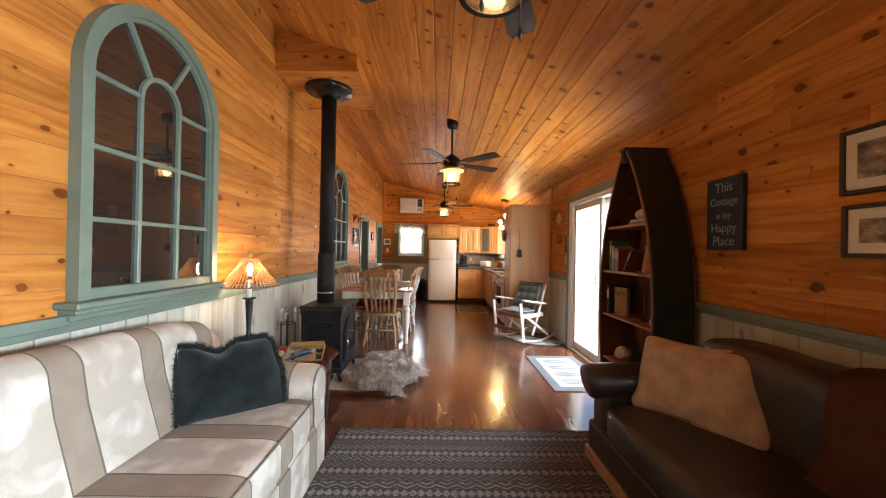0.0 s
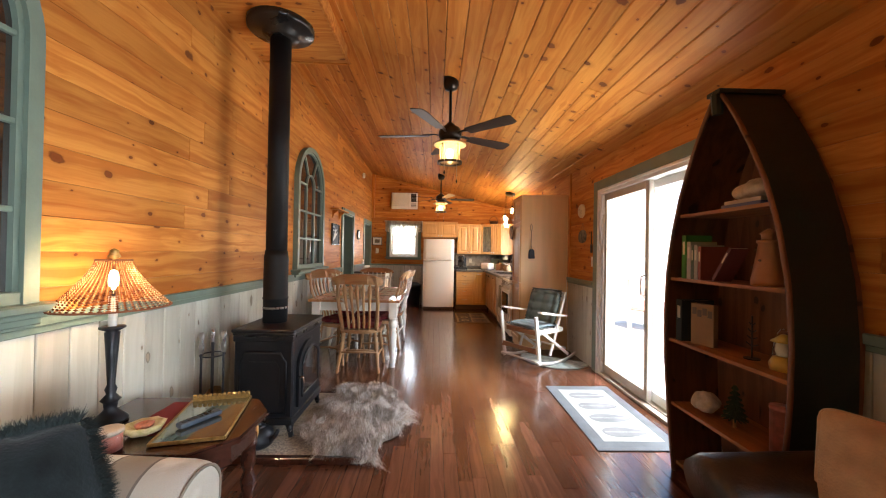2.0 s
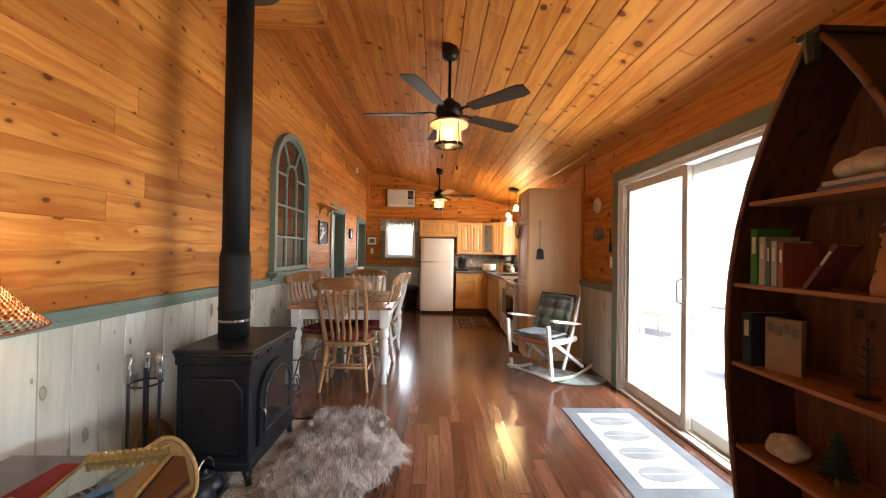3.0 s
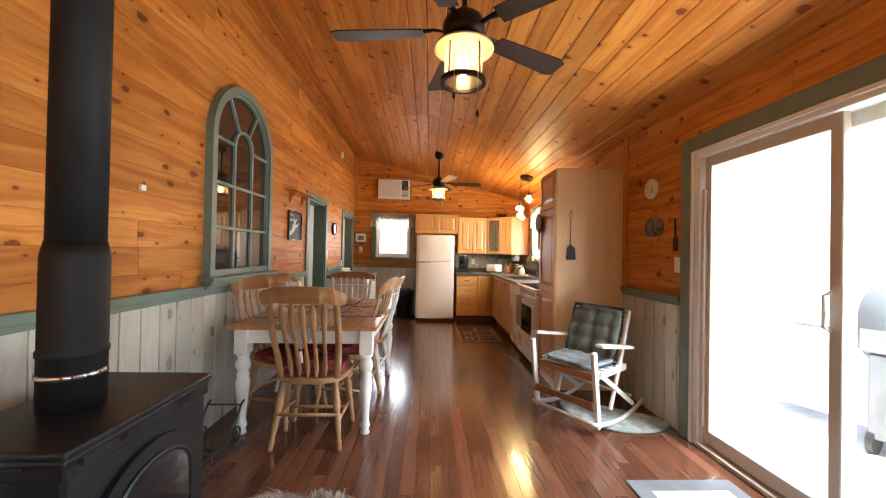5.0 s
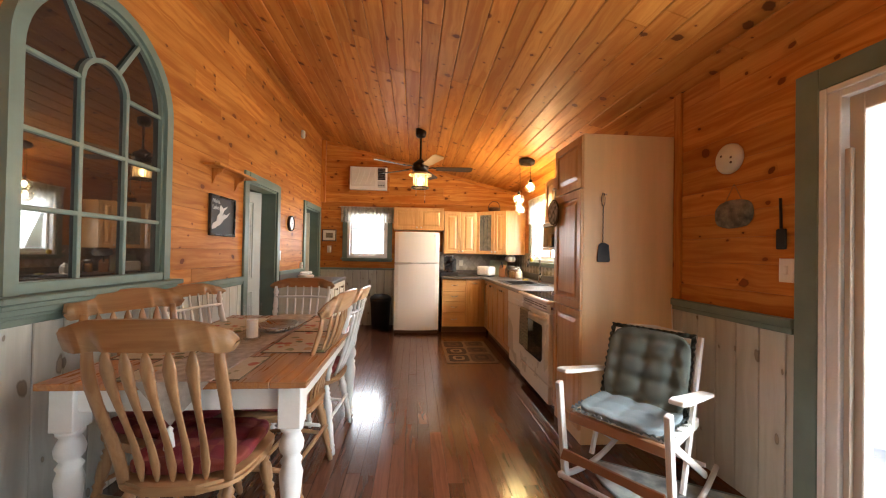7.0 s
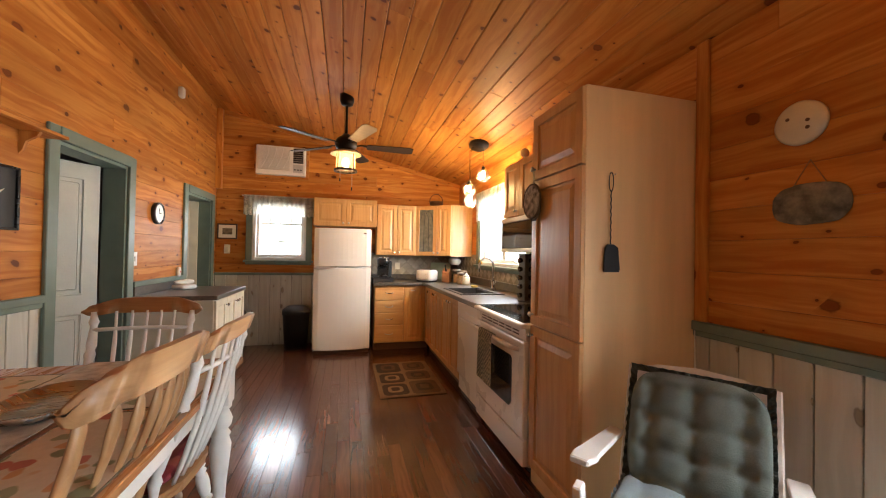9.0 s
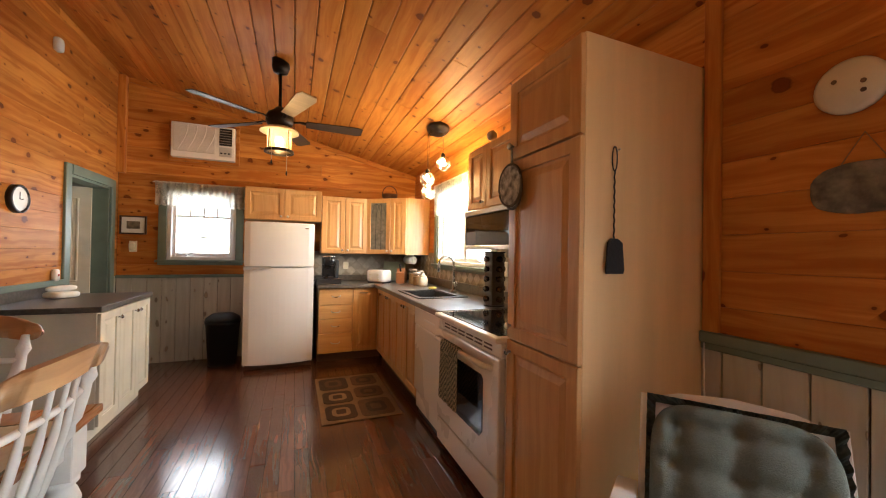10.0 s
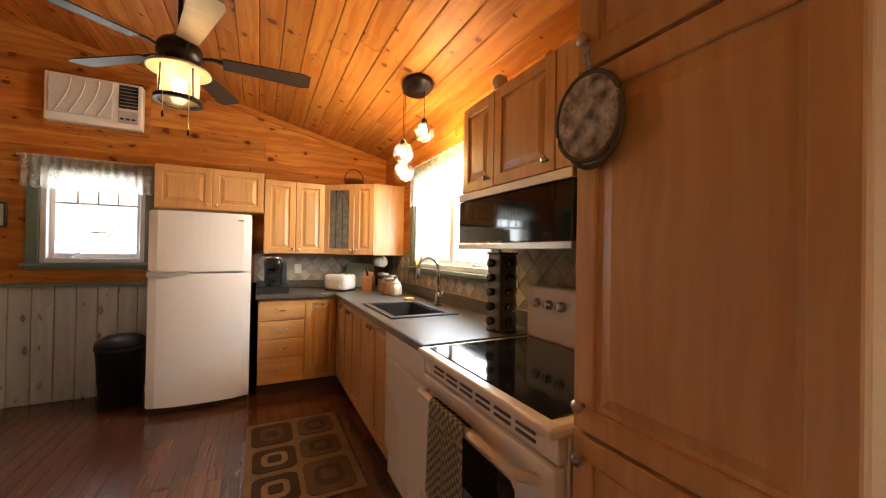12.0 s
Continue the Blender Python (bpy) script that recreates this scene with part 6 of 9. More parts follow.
t = thing("rocker_seat_cushion", "tufted pale blue cotton seat cushion", "cushion")
tufted("pad", t, 0.43, 0.40, 0.418, 0.472, paleb, pose(0, 0.085, 0), 3, 3)
SEAT_CUSHION = t
t = thing("rocker_back_cushion", "tufted faded green cotton back cushion with ruffle", "cushion")
BM = pose(0, -0.125, 0.625, 110 - 180, 0, 0)
tufted("pad", t, 0.43, 0.45, -0.035, 0.055, teal, BM, 3, 4)


def ruffle(parent, hx, hy, m, material, out=0.024):
    rf = bmesh.new()
    prev = None
    for i in range(241):
        s = i / 240 * 4
        k, f = int(s) % 4, s - int(s)
        p = [(-hx + 2 * hx * f, -hy), (hx, -hy + 2 * hy * f), (hx - 2 * hx * f, hy), (-hx, hy - 2 * hy * f)][k]
        q = (p[0] * (1 + out / hx), p[1] * (1 + out / hy))
        wv = 0.011 * math.sin(i * 1.3) + 0.004 * math.sin(i * 0.37)
        cur = [rf.verts.new(m @ Vector((p[0], p[1], 0.006))), rf.verts.new(m @ Vector((q[0], q[1], 0.012 + wv)))]
        if prev:
            rf.faces.new((prev[0], cur[0], cur[1], prev[1]))
        prev = cur
    bmesh.ops.solidify(rf, geom=rf.faces, thickness=0.003)
    part("ruffle", rf, material, parent, "gathered ruffle")


dark_ruffle = plain("dark_green_ruffle", (0.075, 0.085, 0.068), 0.95, var=0.5, scale=60)
ruffle(t, 0.203, 0.213, BM, dark_ruffle)
t.matrix_world = RC
ruffle(SEAT_CUSHION, 0.205, 0.19, pose(0, 0.085, 0.432), paleb, 0.022)
SEAT_CUSHION.matrix_world = RC
t = thing("half_round_mat", "pale blue half-round mat under the rocking chair", "mat")
hm = plain("pale_blue_floral_pile", (0.30, 0.34, 0.32), 0.95, var=0.35, scale=13, bump=0.6, bscale=220, tint=(0.42, 0.44, 0.4))
o = [(1.86 + 0.42 * math.cos(q), 6.46 + 0.42 * math.sin(q)) for q in [radians(148) + math.pi * i / 30 for i in range(31)]]
part("mat_body", prism(o, "z", 0.001, 0.010), hm, t)
part("border", sweep([(x, y, 0.008) for x, y in o] + [(o[0][0], o[0][1], 0.008)], 0.007, 6), plain("grey_green_edge", (0.22, 0.25, 0.22), 0.95), t, "grey-green bound edge")

# ---- sitting area ----
def floral(nt, axis=1, shift=0.143):
    v = coords(nt)
    sx = nd(nt, "ShaderNodeSeparateXYZ", {0: v})
    n1 = nd(nt, "ShaderNodeTexNoise", {"Vector": v, "Scale": 8.0, "Detail": 3.0, "Distortion": 0.9}).outputs[0]
    n2 = nd(nt, "ShaderNodeTexVoronoi", {"Vector": v, "Scale": 9.5})
    n2.feature = "SMOOTH_F1"
    blob = ramp(nt, mth(nt, "MULTIPLY", mth(nt, "ADD", n1, n2.outputs["Distance"]), 0.5), [(0.34, 0), (0.50, 1)])
    creamy = mixc(nt, blob, (0.68, 0.64, 0.58), (0.47, 0.42, 0.355))
    taupe = mixc(nt, blob, (0.30, 0.245, 0.19), (0.265, 0.21, 0.16))
    u = mth(nt, "FRACT", mth(nt, "MULTIPLY", mth(nt, "ADD", sx.outputs[axis], shift), 1 / 0.38))
    line = mth(nt, "LESS_THAN", u, 0.33)
    edge = mth(nt, "LESS_THAN", mth(nt, "ABSOLUTE", mth(nt, "SUBTRACT", mth(nt, "ABSOLUTE", mth(nt, "SUBTRACT", u, 0.165)), 0.16)), 0.012)
    c = mixc(nt, line, creamy, taupe)
    c = mixc(nt, edge, c, (0.13, 0.10, 0.085))
    fine = nd(nt, "ShaderNodeTexNoise", {"Vector": v, "Scale": 230.0}).outputs[0]
    return mixc(nt, mth(nt, "MULTIPLY", fine, 0.25), c, (0.35, 0.3, 0.24)), fine


sofa_cloth = mat_ramp("striped_floral_damask", floral, 0.85)
arm_cloth = mat_ramp("striped_damask_across", lambda nt: floral(nt, 0, 0.66), 0.85)
t = thing("striped_sofa", "cream damask sofa with taupe stripes and camel back", "sofa")
SY0, SY1, SFX = 0.75, 3.22, -0.40
part("base", boxes((L + 0.03, SFX + 0.01, SY0 + 0.02, SY1 - 0.03, 0.03, 0.30), bevel=0.02, seg=2), sofa_cloth, t)
bm = bmesh.new()
N, Mr = 28, 12
rows = []
for i in range(N + 1):
    k = i / N
    y = SY0 + 0.10 + (SY1 - SY0 - 0.22) * k
    hgt = 0.83 + 0.125 * math.sin(math.pi * k) ** 0.35
    row = []
    for j in range(Mr + 1):
        a = math.pi * j / Mr
        prof = (L + 0.15 + 0.10 * math.cos(a) * -1, hgt - 0.1 + 0.1 * math.sin(a))
        row.append(bm.verts.new((prof[0], y, prof[1])))
    front = [bm.verts.new((L + 0.27, y, hgt - 0.22)), bm.verts.new((L + 0.36, y, 0.40))]
    back = [bm.verts.new((L + 0.05, y, hgt - 0.25)), bm.verts.new((L + 0.05, y, 0.28))]
    rows.append(back[::-1] + row + front)
for a, b in zip(rows, rows[1:]):
    for j in range(len(a) - 1):
        bm.faces.new((a[j], b[j], b[j + 1], a[j + 1]))
bm.faces.new(rows[0])
bm.faces.new(rows[-1][::-1])
part("back", bm, sofa_cloth, t, smooth=True)
for y0, y1 in ((SY0 + 0.2, 1.96), (1.965, SY1 - 0.2)):
    c = part("seat_cushion", puff(-0.98, SFX + 0.03, y0, y1, 0.28, 0.475, 7, 12, 0.008, 4), sofa_cloth, t, smooth=True)
    part("piping", sweep([(SFX + 0.012, y0 + 0.03, 0.457), (SFX + 0.022, (y0 + y1) / 2, 0.462), (SFX + 0.012, y1 - 0.03, 0.457)], 0.005, 6), plain("taupe_piping", (0.2, 0.165, 0.13), 0.9), c, "taupe piping")
for y0, y1 in ((SY1 - 0.23, SY1), (SY0, SY0 + 0.23)):
    # a scrolled arm: straight sides swelling to a rolled top, dipping a little towards the front
    yc, hw = (y0 + y1) / 2, (y1 - y0) / 2
    prof = [(-hw + 0.02, 0.03), (-hw + 0.018, 0.25), (-hw + 0.012, 0.42), (-hw - 0.004, 0.48)]
    prof += [(-(hw + 0.006) * math.cos(math.pi * k / 14), 0.53 + 0.105 * math.sin(math.pi * k / 14)) for k in range(15)]
    prof += [(hw + 0.004, 0.48), (hw - 0.012, 0.42), (hw - 0.018, 0.25), (hw - 0.02, 0.03)]
    bm = bmesh.new()
    rows = []
    for x, dz, sc in ((L + 0.05, 0.02, 1.0), (L + 0.3, 0.012, 1.0), (-0.75, 0.0, 1.0), (SFX - 0.05, -0.012, 1.0), (SFX - 0.012, -0.014, 0.985), (SFX + 0.004, -0.016, 0.93), (SFX + 0.008, -0.018, 0.80)):
        rows.append([bm.verts.new((x, yc + u * sc, 0.3 + (z - 0.3) * (sc if z > 0.3 else 1) + (dz if z > 0.4 else 0))) for u, z in prof])
    for a, b in zip(rows, rows[1:]):
        for k in range(len(prof)):
            q = (k + 1) % len(prof)
            bm.faces.new((a[k], a[q], b[q], b[k]))
    bm.faces.new(rows[0])
    bm.faces.new(rows[-1][::-1])
    ar = part("arm", bm, arm_cloth, t, smooth=True)
    part("piping", sweep([(SFX + 0.004, yc + u * 0.955, 0.3 + (z - 0.3) * 0.955 - 0.015) for u, z in prof[1:-1]], 0.0055, 6), bpy.data.materials["taupe_piping"], ar, "taupe piping", True)
part("skirt", boxes((SFX + 0.01, SFX + 0.022, SY0 + 0.05, SY1 - 0.05, 0.015, 0.27), bevel=0.004), sofa_cloth, t)

# teal fringed cushion
velvet = plain("dark_teal_velvet", (0.014, 0.019, 0.021), 0.92, var=0.85, scale=9, bump=0.5, bscale=120, spec=0.1, sheen=0.25)
t = thing("fringed_cushion", "dark teal velvet cushion with fringed edge", "cushion")
def facing(at, across, lean):
    """Axes of a cushion that stands on its long edge: local y runs along its width, -x is up, z is its face."""
    r = Vector(across).normalized()
    n = Vector((r.y, -r.x, 0))
    up = (Vector((0, 0, 1)) * math.cos(radians(lean)) - n * math.sin(radians(lean))).normalized()
    f = r.cross(up)
    return Matrix(((-up.x, r.x, f.x, at[0]), (-up.y, r.y, f.y, at[1]), (-up.z, r.z, f.z, at[2]), (0, 0, 0, 1)))


PM = facing((-0.77, 2.83, 0.635), (0.77, 0.64, 0), 25)
bm = puff(-0.185, 0.185, -0.235, 0.235, -0.08, 0.08, 5.0, 20, 0.024, 11)
for v in bm.verts:
    u, w = abs(v.co.x / 0.185), abs(v.co.y / 0.235)
    v.co.x *= 1 + 0.14 * (w ** 3)
    v.co.y *= 1 + 0.10 * (u ** 3)
    v.co.z *= (1 - 0.8 * min(1, u) ** 4) * (1 - 0.8 * min(1, w) ** 4)
    if v.co.x < 0:
        v.co.x += 0.05 * math.exp(-((v.co.y + 0.06) / 0.07) ** 2) * u
        if v.co.y > 0:
            v.co.y *= 1 - 0.2 * u
bm.transform(PM)
part("cover", bm, velvet, t, smooth=True)
rg = random.Random(3)
fv, ff = [], []
for i in range(7000):
    s = i / 7000 * 4
    k, f = int(s), s - int(s)
    hx, hy = 0.185, 0.235
    p = [(-hx + 2 * hx * f, -hy), (hx, -hy + 2 * hy * f), (hx - 2 * hx * f, hy), (-hx, hy - 2 * hy * f)][k]
    n = Vector((0, -1, 0)) if k == 0 else Vector((1, 0, 0)) if k == 1 else Vector((0, 1, 0)) if k == 2 else Vector((-1, 0, 0))
    d = (n + Vector((rg.uniform(-0.7, 0.7), rg.uniform(-0.7, 0.7), rg.uniform(-0.8, 0.8)))).normalized() * rg.uniform(0.02, 0.05)
    side = Vector((rg.uniform(-1, 1), rg.uniform(-1, 1), rg.uniform(-1, 1))).normalized() * 0.003
    if p[0] < 0 and p[1] > 0:
        p = (p[0], p[1] * (1 + 0.2 * p[0] / hx))
    if k == 3:
        p = (p[0] + 0.05 * math.exp(-((p[1] + 0.06) / 0.07) ** 2), p[1])
    q = Vector((p[0], p[1], rg.uniform(-0.012, 0.012)))
    j = len(fv)
    fv += [PM @ (q - side), PM @ (q + side), PM @ (q + d + side * 0.3)]
    ff.append((j, j + 1, j + 2))
me = bpy.data.meshes.new("fringe")
me.from_pydata(fv, [], ff)
me.materials.append(plain("dark_teal_fringe", (0.016, 0.024, 0.024), 0.9, var=0.4))
fr = new("fringe", me)
fr.parent = t
tagged(fr, "teal eyelash fringe", kind="stuff")

# leather sofa
leather = plain("worn_brown_leather", (0.022, 0.013, 0.009), 0.40, var=0.4, scale=9, bump=0.4, bscale=90, tint=(0.04, 0.022, 0.013), coat=0.1)
t = thing("leather_sofa", "dark brown leather sofa with worn rolled arms", "sofa")
LX, LY0, LY1 = 1.27, 0.75, 3.24
part("base", boxes((LX + 0.02, 2.10, LY0 + 0.05, LY1 - 0.02, 0.09, 0.27), bevel=0.02, seg=2), leather, t)
part("base_rail", boxes((LX + 0.005, 2.1, LY0 + 0.04, LY1 - 0.01, 0.03, 0.10), bevel=0.006), oak_z, t, "wooden base rail")
for y0, y1 in ((LY0 + 0.22, 2.13), (2.135, LY1 - 0.2)):
    part("seat_cushion", puff(LX, 1.92, y0, y1, 0.25, 0.46, 5.5, 12, 0.01, 5), leather, t, smooth=True)
    part("back_cushion", puff(1.80, 2.11, y0, y1, 0.40, 0.88, 4, 12, 0.014, 5), leather, t, smooth=True)
for y0, y1 in ((LY1 - 0.25, LY1), (LY0, LY0 + 0.25)):
    part("arm", puff(LX + 0.04, 2.10, y0 + 0.03, y1 - 0.02, 0.09, 0.56, 7, 9), leather, t, smooth=True)
    part("arm_roll", sweep([(LX - 0.03, (y0 + y1) / 2, 0.54), (LX, (y0 + y1) / 2, 0.545), (1.7, (y0 + y1) / 2, 0.555), (2.08, (y0 + y1) / 2, 0.57)], [0.105, 0.115, 0.115, 0.115], 20, (1.05, 0.9)), leather, t, smooth=True)
part("back_frame", boxes((2.02, 2.135, LY0 + 0.1, LY1 - 0.1, 0.1, 0.80), bevel=0.03, seg=3), leather, t)
t = thing("throw_blanket", "rust brown throw over the sofa back", "blanket")
bm = bmesh.new()
rows = []
for j in range(13):
    y = 1.45 + 0.82 * j / 12
    wv = 0.008 * math.sin(j * 1.7)
    rows.append([bm.verts.new((x + wv, y, z)) for x, z in ((1.72, 0.475), (1.775, 0.55), (1.785, 0.66), (1.80, 0.80), (1.85, 0.885), (1.93, 0.905), (2.05, 0.90), (2.118, 0.86))])
for a, b in zip(rows, rows[1:]):
    for i in range(7):
        bm.faces.new((a[i], b[i], b[i + 1], a[i + 1]))
bmesh.ops.solidify(bm, geom=bm.faces, thickness=0.012)
part("cloth", bm, plain("rust_wool", (0.13, 0.045, 0.018), 0.95, var=0.25, scale=10, bump=0.5, bscale=150), t, smooth=True)
t = thing("tan_cushion", "tan plush cushion leaning on the leather sofa", "cushion")
plush = plain("tan_plush", (0.47, 0.31, 0.18), 0.95, var=0.25, scale=12, bump=0.6, bscale=130, sheen=0.4)
PM = facing((1.69, 2.79, 0.64), (0.54, -0.84, 0), 24)
bm = puff(-0.19, 0.19, -0.295, 0.295, -0.085, 0.085, 12.0, 16, 0.012, 8)
for v in bm.verts:
    u, w = abs(v.co.x / 0.19), abs(v.co.y / 0.295)
    v.co.z *= (1 - 0.8 * min(1, u) ** 4) * (1 - 0.8 * min(1, w) ** 4)
    v.co.x *= 1 + (0.13 if v.co.y < 0 else 0.46 if v.co.x < 0 else 0.08) * w ** 2
    if v.co.x < 0 and v.co.y > 0:
        v.co.y *= 1 + 0.12 * u
    v.co.y *= 1 + 0.07 * u ** 3
bm.transform(PM)
part("cover", bm, plush, t, smooth=True)
edge = []
for i in range(49):
    a = 2 * math.pi * i / 48
    c, s = math.cos(a), math.sin(a)
    u, w = math.copysign(abs(c) ** 0.2, c), math.copysign(abs(s) ** 0.2, s)
    edge.append(PM @ Vector((0.192 * u * (1 + (0.13 if w < 0 else 0.46 if u < 0 else 0.08) * abs(w) ** 2), (0.297 + (0.036 * abs(u) if u < 0 < w else 0)) * w * (1 + 0.07 * abs(u) ** 3), 0)))
part("flange", sweep(edge, 0.008, 6), plush, t, smooth=True)

# patterned rug
def rugpat(nt):
    v = coords(nt)
    sx = nd(nt, "ShaderNodeSeparateXYZ", {0: v})
    wob = nd(nt, "ShaderNodeTexNoise", {"Vector": v, "Scale": 38.0, "Detail": 2.0}).outputs[0]
    wob2 = nd(nt, "ShaderNodeTexNoise", {"Vector": v, "Scale": 55.0, "Detail": 2.0}).outputs[0]
    x = mth(nt, "ADD", sx.outputs[0], mth(nt, "MULTIPLY", wob, 0.018))
    y = mth(nt, "ADD", sx.outputs[1], mth(nt, "MULTIPLY", wob2, 0.014))
    band = mth(nt, "FRACT", mth(nt, "MULTIPLY", y, 1 / 0.58))
    idx = mth(nt, "FLOOR", mth(nt, "MULTIPLY", band, 9.0))
    inb = mth(nt, "FRACT", mth(nt, "MULTIPLY", band, 9.0))
    zig = mth(nt, "PINGPONG", mth(nt, "MULTIPLY", x, mth(nt, "ADD", 9.0, mth(nt, "MULTIPLY", idx, 2.3))), 0.5)
    a = mth(nt, "GREATER_THAN", mth(nt, "SINE", mth(nt, "MULTIPLY", mth(nt, "ADD", zig, inb), 12.0)), 0.2)
    dm = mth(nt, "LESS_THAN", mth(nt, "ADD", mth(nt, "ABSOLUTE", mth(nt, "SUBTRACT", mth(nt, "FRACT", mth(nt, "MULTIPLY", x, 22.0)), 0.5)), mth(nt, "ABSOLUTE", mth(nt, "SUBTRACT", inb, 0.5))), 0.52)
    sel = mth(nt, "GREATER_THAN", mth(nt, "MODULO", idx, 3.0), 1.5)
    pat = mth(nt, "ADD", mth(nt, "MULTIPLY", a, mth(nt, "SUBTRACT", 1.0, sel)), mth(nt, "MULTIPLY", dm, sel))
    line = mth(nt, "LESS_THAN", inb, 0.12)
    tone = nd(nt, "ShaderNodeTexNoise", {"Vector": v, "Scale": 5.0, "Detail": 3.0}).outputs[0]
    fine = nd(nt, "ShaderNodeTexNoise", {"Vector": v, "Scale": 210.0, "Detail": 2.0}).outputs[0]
    lite = mixc(nt, mth(nt, "MODULO", idx, 2.0), (0.33, 0.285, 0.25), (0.20, 0.155, 0.13))
    lite = mixc(nt, sel, lite, (0.38, 0.325, 0.28))
    c = mixc(nt, pat, (0.052, 0.050, 0.055), lite)
    c = mixc(nt, line, c, (0.045, 0.04, 0.045))
    spots = ramp(nt, nd(nt, "ShaderNodeTexNoise", {"Vector": v, "Scale": 60.0, "Detail": 3.0}).outputs[0], [(0.48, 0), (0.6, 1)])
    c = mixc(nt, mth(nt, "MULTIPLY", spots, 0.55), c, (0.06, 0.055, 0.058))
    c = mixc(nt, mth(nt, "MULTIPLY", tone, 0.35), c, (0.10, 0.085, 0.08))
    return mixc(nt, mth(nt, "MULTIPLY", fine, 0.6), c, (0.035, 0.03, 0.03)), fine


t = thing("patterned_rug", "grey and brown banded tribal pattern area rug", "rug")
part("pile", boxes((-0.385, 1.52, 0.6, 3.565, 0.001, 0.012), bevel=0.004), mat_ramp("banded_rug_pile", rugpat, 0.98), t)
part("binding", boxes((-0.385, 1.52, 3.566, 3.578, 0.001, 0.011), bevel=0.003), plain("charcoal_binding", (0.05, 0.05, 0.055), 0.95), t)

# end table with its things
cherry = plain("dark_cherry", (0.055, 0.016, 0.009), 0.25, var=0.3, scale=3, stretch=(10, 1.2, 10), coat=0.4, bump=0.05)
t = thing("end_table", "dark cherry end table with moulded top", "table")
top = [(-1.15, 3.28), (-0.56, 3.28), (-0.43, 3.42), (-0.43, 3.66), (-0.54, 3.80), (-1.15, 3.80)]
bm = prism(top, "z", 0.525, 0.552)
bmesh.ops.bevel(bm, geom=[e for e in bm.edges if abs(e.verts[0].co.z - e.verts[1].co.z) < 1e-5], offset=0.008, segments=2, affect="EDGES")
part("top", bm, cherry, t)
part("apron", prism([(-1.11, 3.32), (-0.58, 3.32), (-0.48, 3.44), (-0.48, 3.64), (-0.57, 3.76), (-1.11, 3.76)], "z", 0.43, 0.524), cherry, t)
for x, y in ((-1.09, 3.34), (-1.09, 3.74), (-0.53, 3.40), (-0.53, 3.68)):
    part("leg", lathe([(0.02, 0), (0.026, 0.02), (0.016, 0.06), (0.022, 0.14), (0.035, 0.22), (0.02, 0.26), (0.034, 0.30), (0.03, 0.37), (0.036, 0.38), (0.036, 0.43)], 16, Matrix.Translation((x, y, 0))), cherry, t, smooth=True)
t = thing("red_cloth", "dark red cloth on the end table", "cloth")
part("cloth", boxes((-0.92, -0.62, 3.42, 3.74, 0.5525, 0.5545)), plain("crimson_cloth", (0.16, 0.008, 0.012), 0.9, bump=0.4, bscale=240), t)
t = thing("mirror_tray", "gilt-edged mirrored tray holding a remote control", "tray", pose(-0.655, 3.56, 0.555, 0, 0, 14))
gilt = plain("antique_gilt", (0.42, 0.27, 0.09), 0.35, 0.7, var=0.4, scale=70, bump=0.4, bscale=160)
part("mirror", boxes((-0.125, 0.125, -0.2, 0.2, 0.0, 0.008)), plain("tray_glass", (0.42, 0.45, 0.42), 0.05, 0.9, bump=0), t, "mirrored glass")
for r, zt, lab in (((-0.133, -0.126, -0.208, 0.208), 0.014, "thin gilt rim"), ((0.126, 0.133, -0.208, 0.208), 0.014, "thin gilt rim"), ((-0.126, 0.126, -0.208, -0.201), 0.014, "thin gilt rim"), ((-0.126, 0.126, 0.201, 0.208), 0.026, "pierced gilt rim")):
    part("rim", boxes((*r, 0.0, zt), bevel=0.002), gilt, t, lab)
for k in range(12):
    x = -0.115 + 0.021 * k
    part("rim_bead", puff(x - 0.010, x + 0.010, 0.198, 0.211, 0.022, 0.040, 2.2, 3), gilt, t, "pierced gilt bead")
t = thing("remote_control", "dark blue-grey remote control", "remote control", pose(-0.66, 3.52, 0.568, 0, 0, -28))
rm = part("case", boxes((-0.022, 0.022, -0.085, 0.085, 0, 0.02), bevel=0.006, seg=2), plain("slate_plastic", (0.05, 0.07, 0.10), 0.4), t)
for i in range(6):
    part("button", boxes((-0.012, 0.012, -0.07 + i * 0.022, -0.058 + i * 0.022, 0.02, 0.0225)), black_gloss, rm)
t = thing("flower_dish", "yellow and pink scalloped ceramic dish", "dish", pose(-0.83, 3.44, 0.5545))
bm = lathe([(0.035, 0), (0.06, 0.012), (0.07, 0.035), (0.055, 0.038), (0.03, 0.018)], 24)
for v in bm.verts:
    a = math.atan2(v.co.y, v.co.x)
    k = 1 + 0.08 * math.cos(8 * a)
    v.co.x *= k
    v.co.y *= k
part("dish", bm, plain("yellow_ceramic", (0.60, 0.47, 0.17), 0.3, var=0.3, scale=40, tint=(0.6, 0.5, 0.3)), t, smooth=True)
part("flower", lathe([(0.03, 0.026), (0.034, 0.038), (0.018, 0.043), (0.008, 0.036)], 16), plain("coral_glaze", (0.50, 0.16, 0.09), 0.35, var=0.5, scale=50), t, smooth=True)
t = thing("candle_tin", "pink candle in a clear jar with lid", "candle", pose(-0.86, 3.31, 0.5525))
part("wax", lathe([(0.042, 0.003), (0.042, 0.06)], 18), plain("pink_wax", (0.48, 0.16, 0.12), 0.5), t, smooth=True)
part("lid", lathe([(0.047, 0.065), (0.047, 0.078), (0.04, 0.082)], 18), plain("tin_lid", (0.5, 0.42, 0.35), 0.35, 0.5), t, smooth=True)
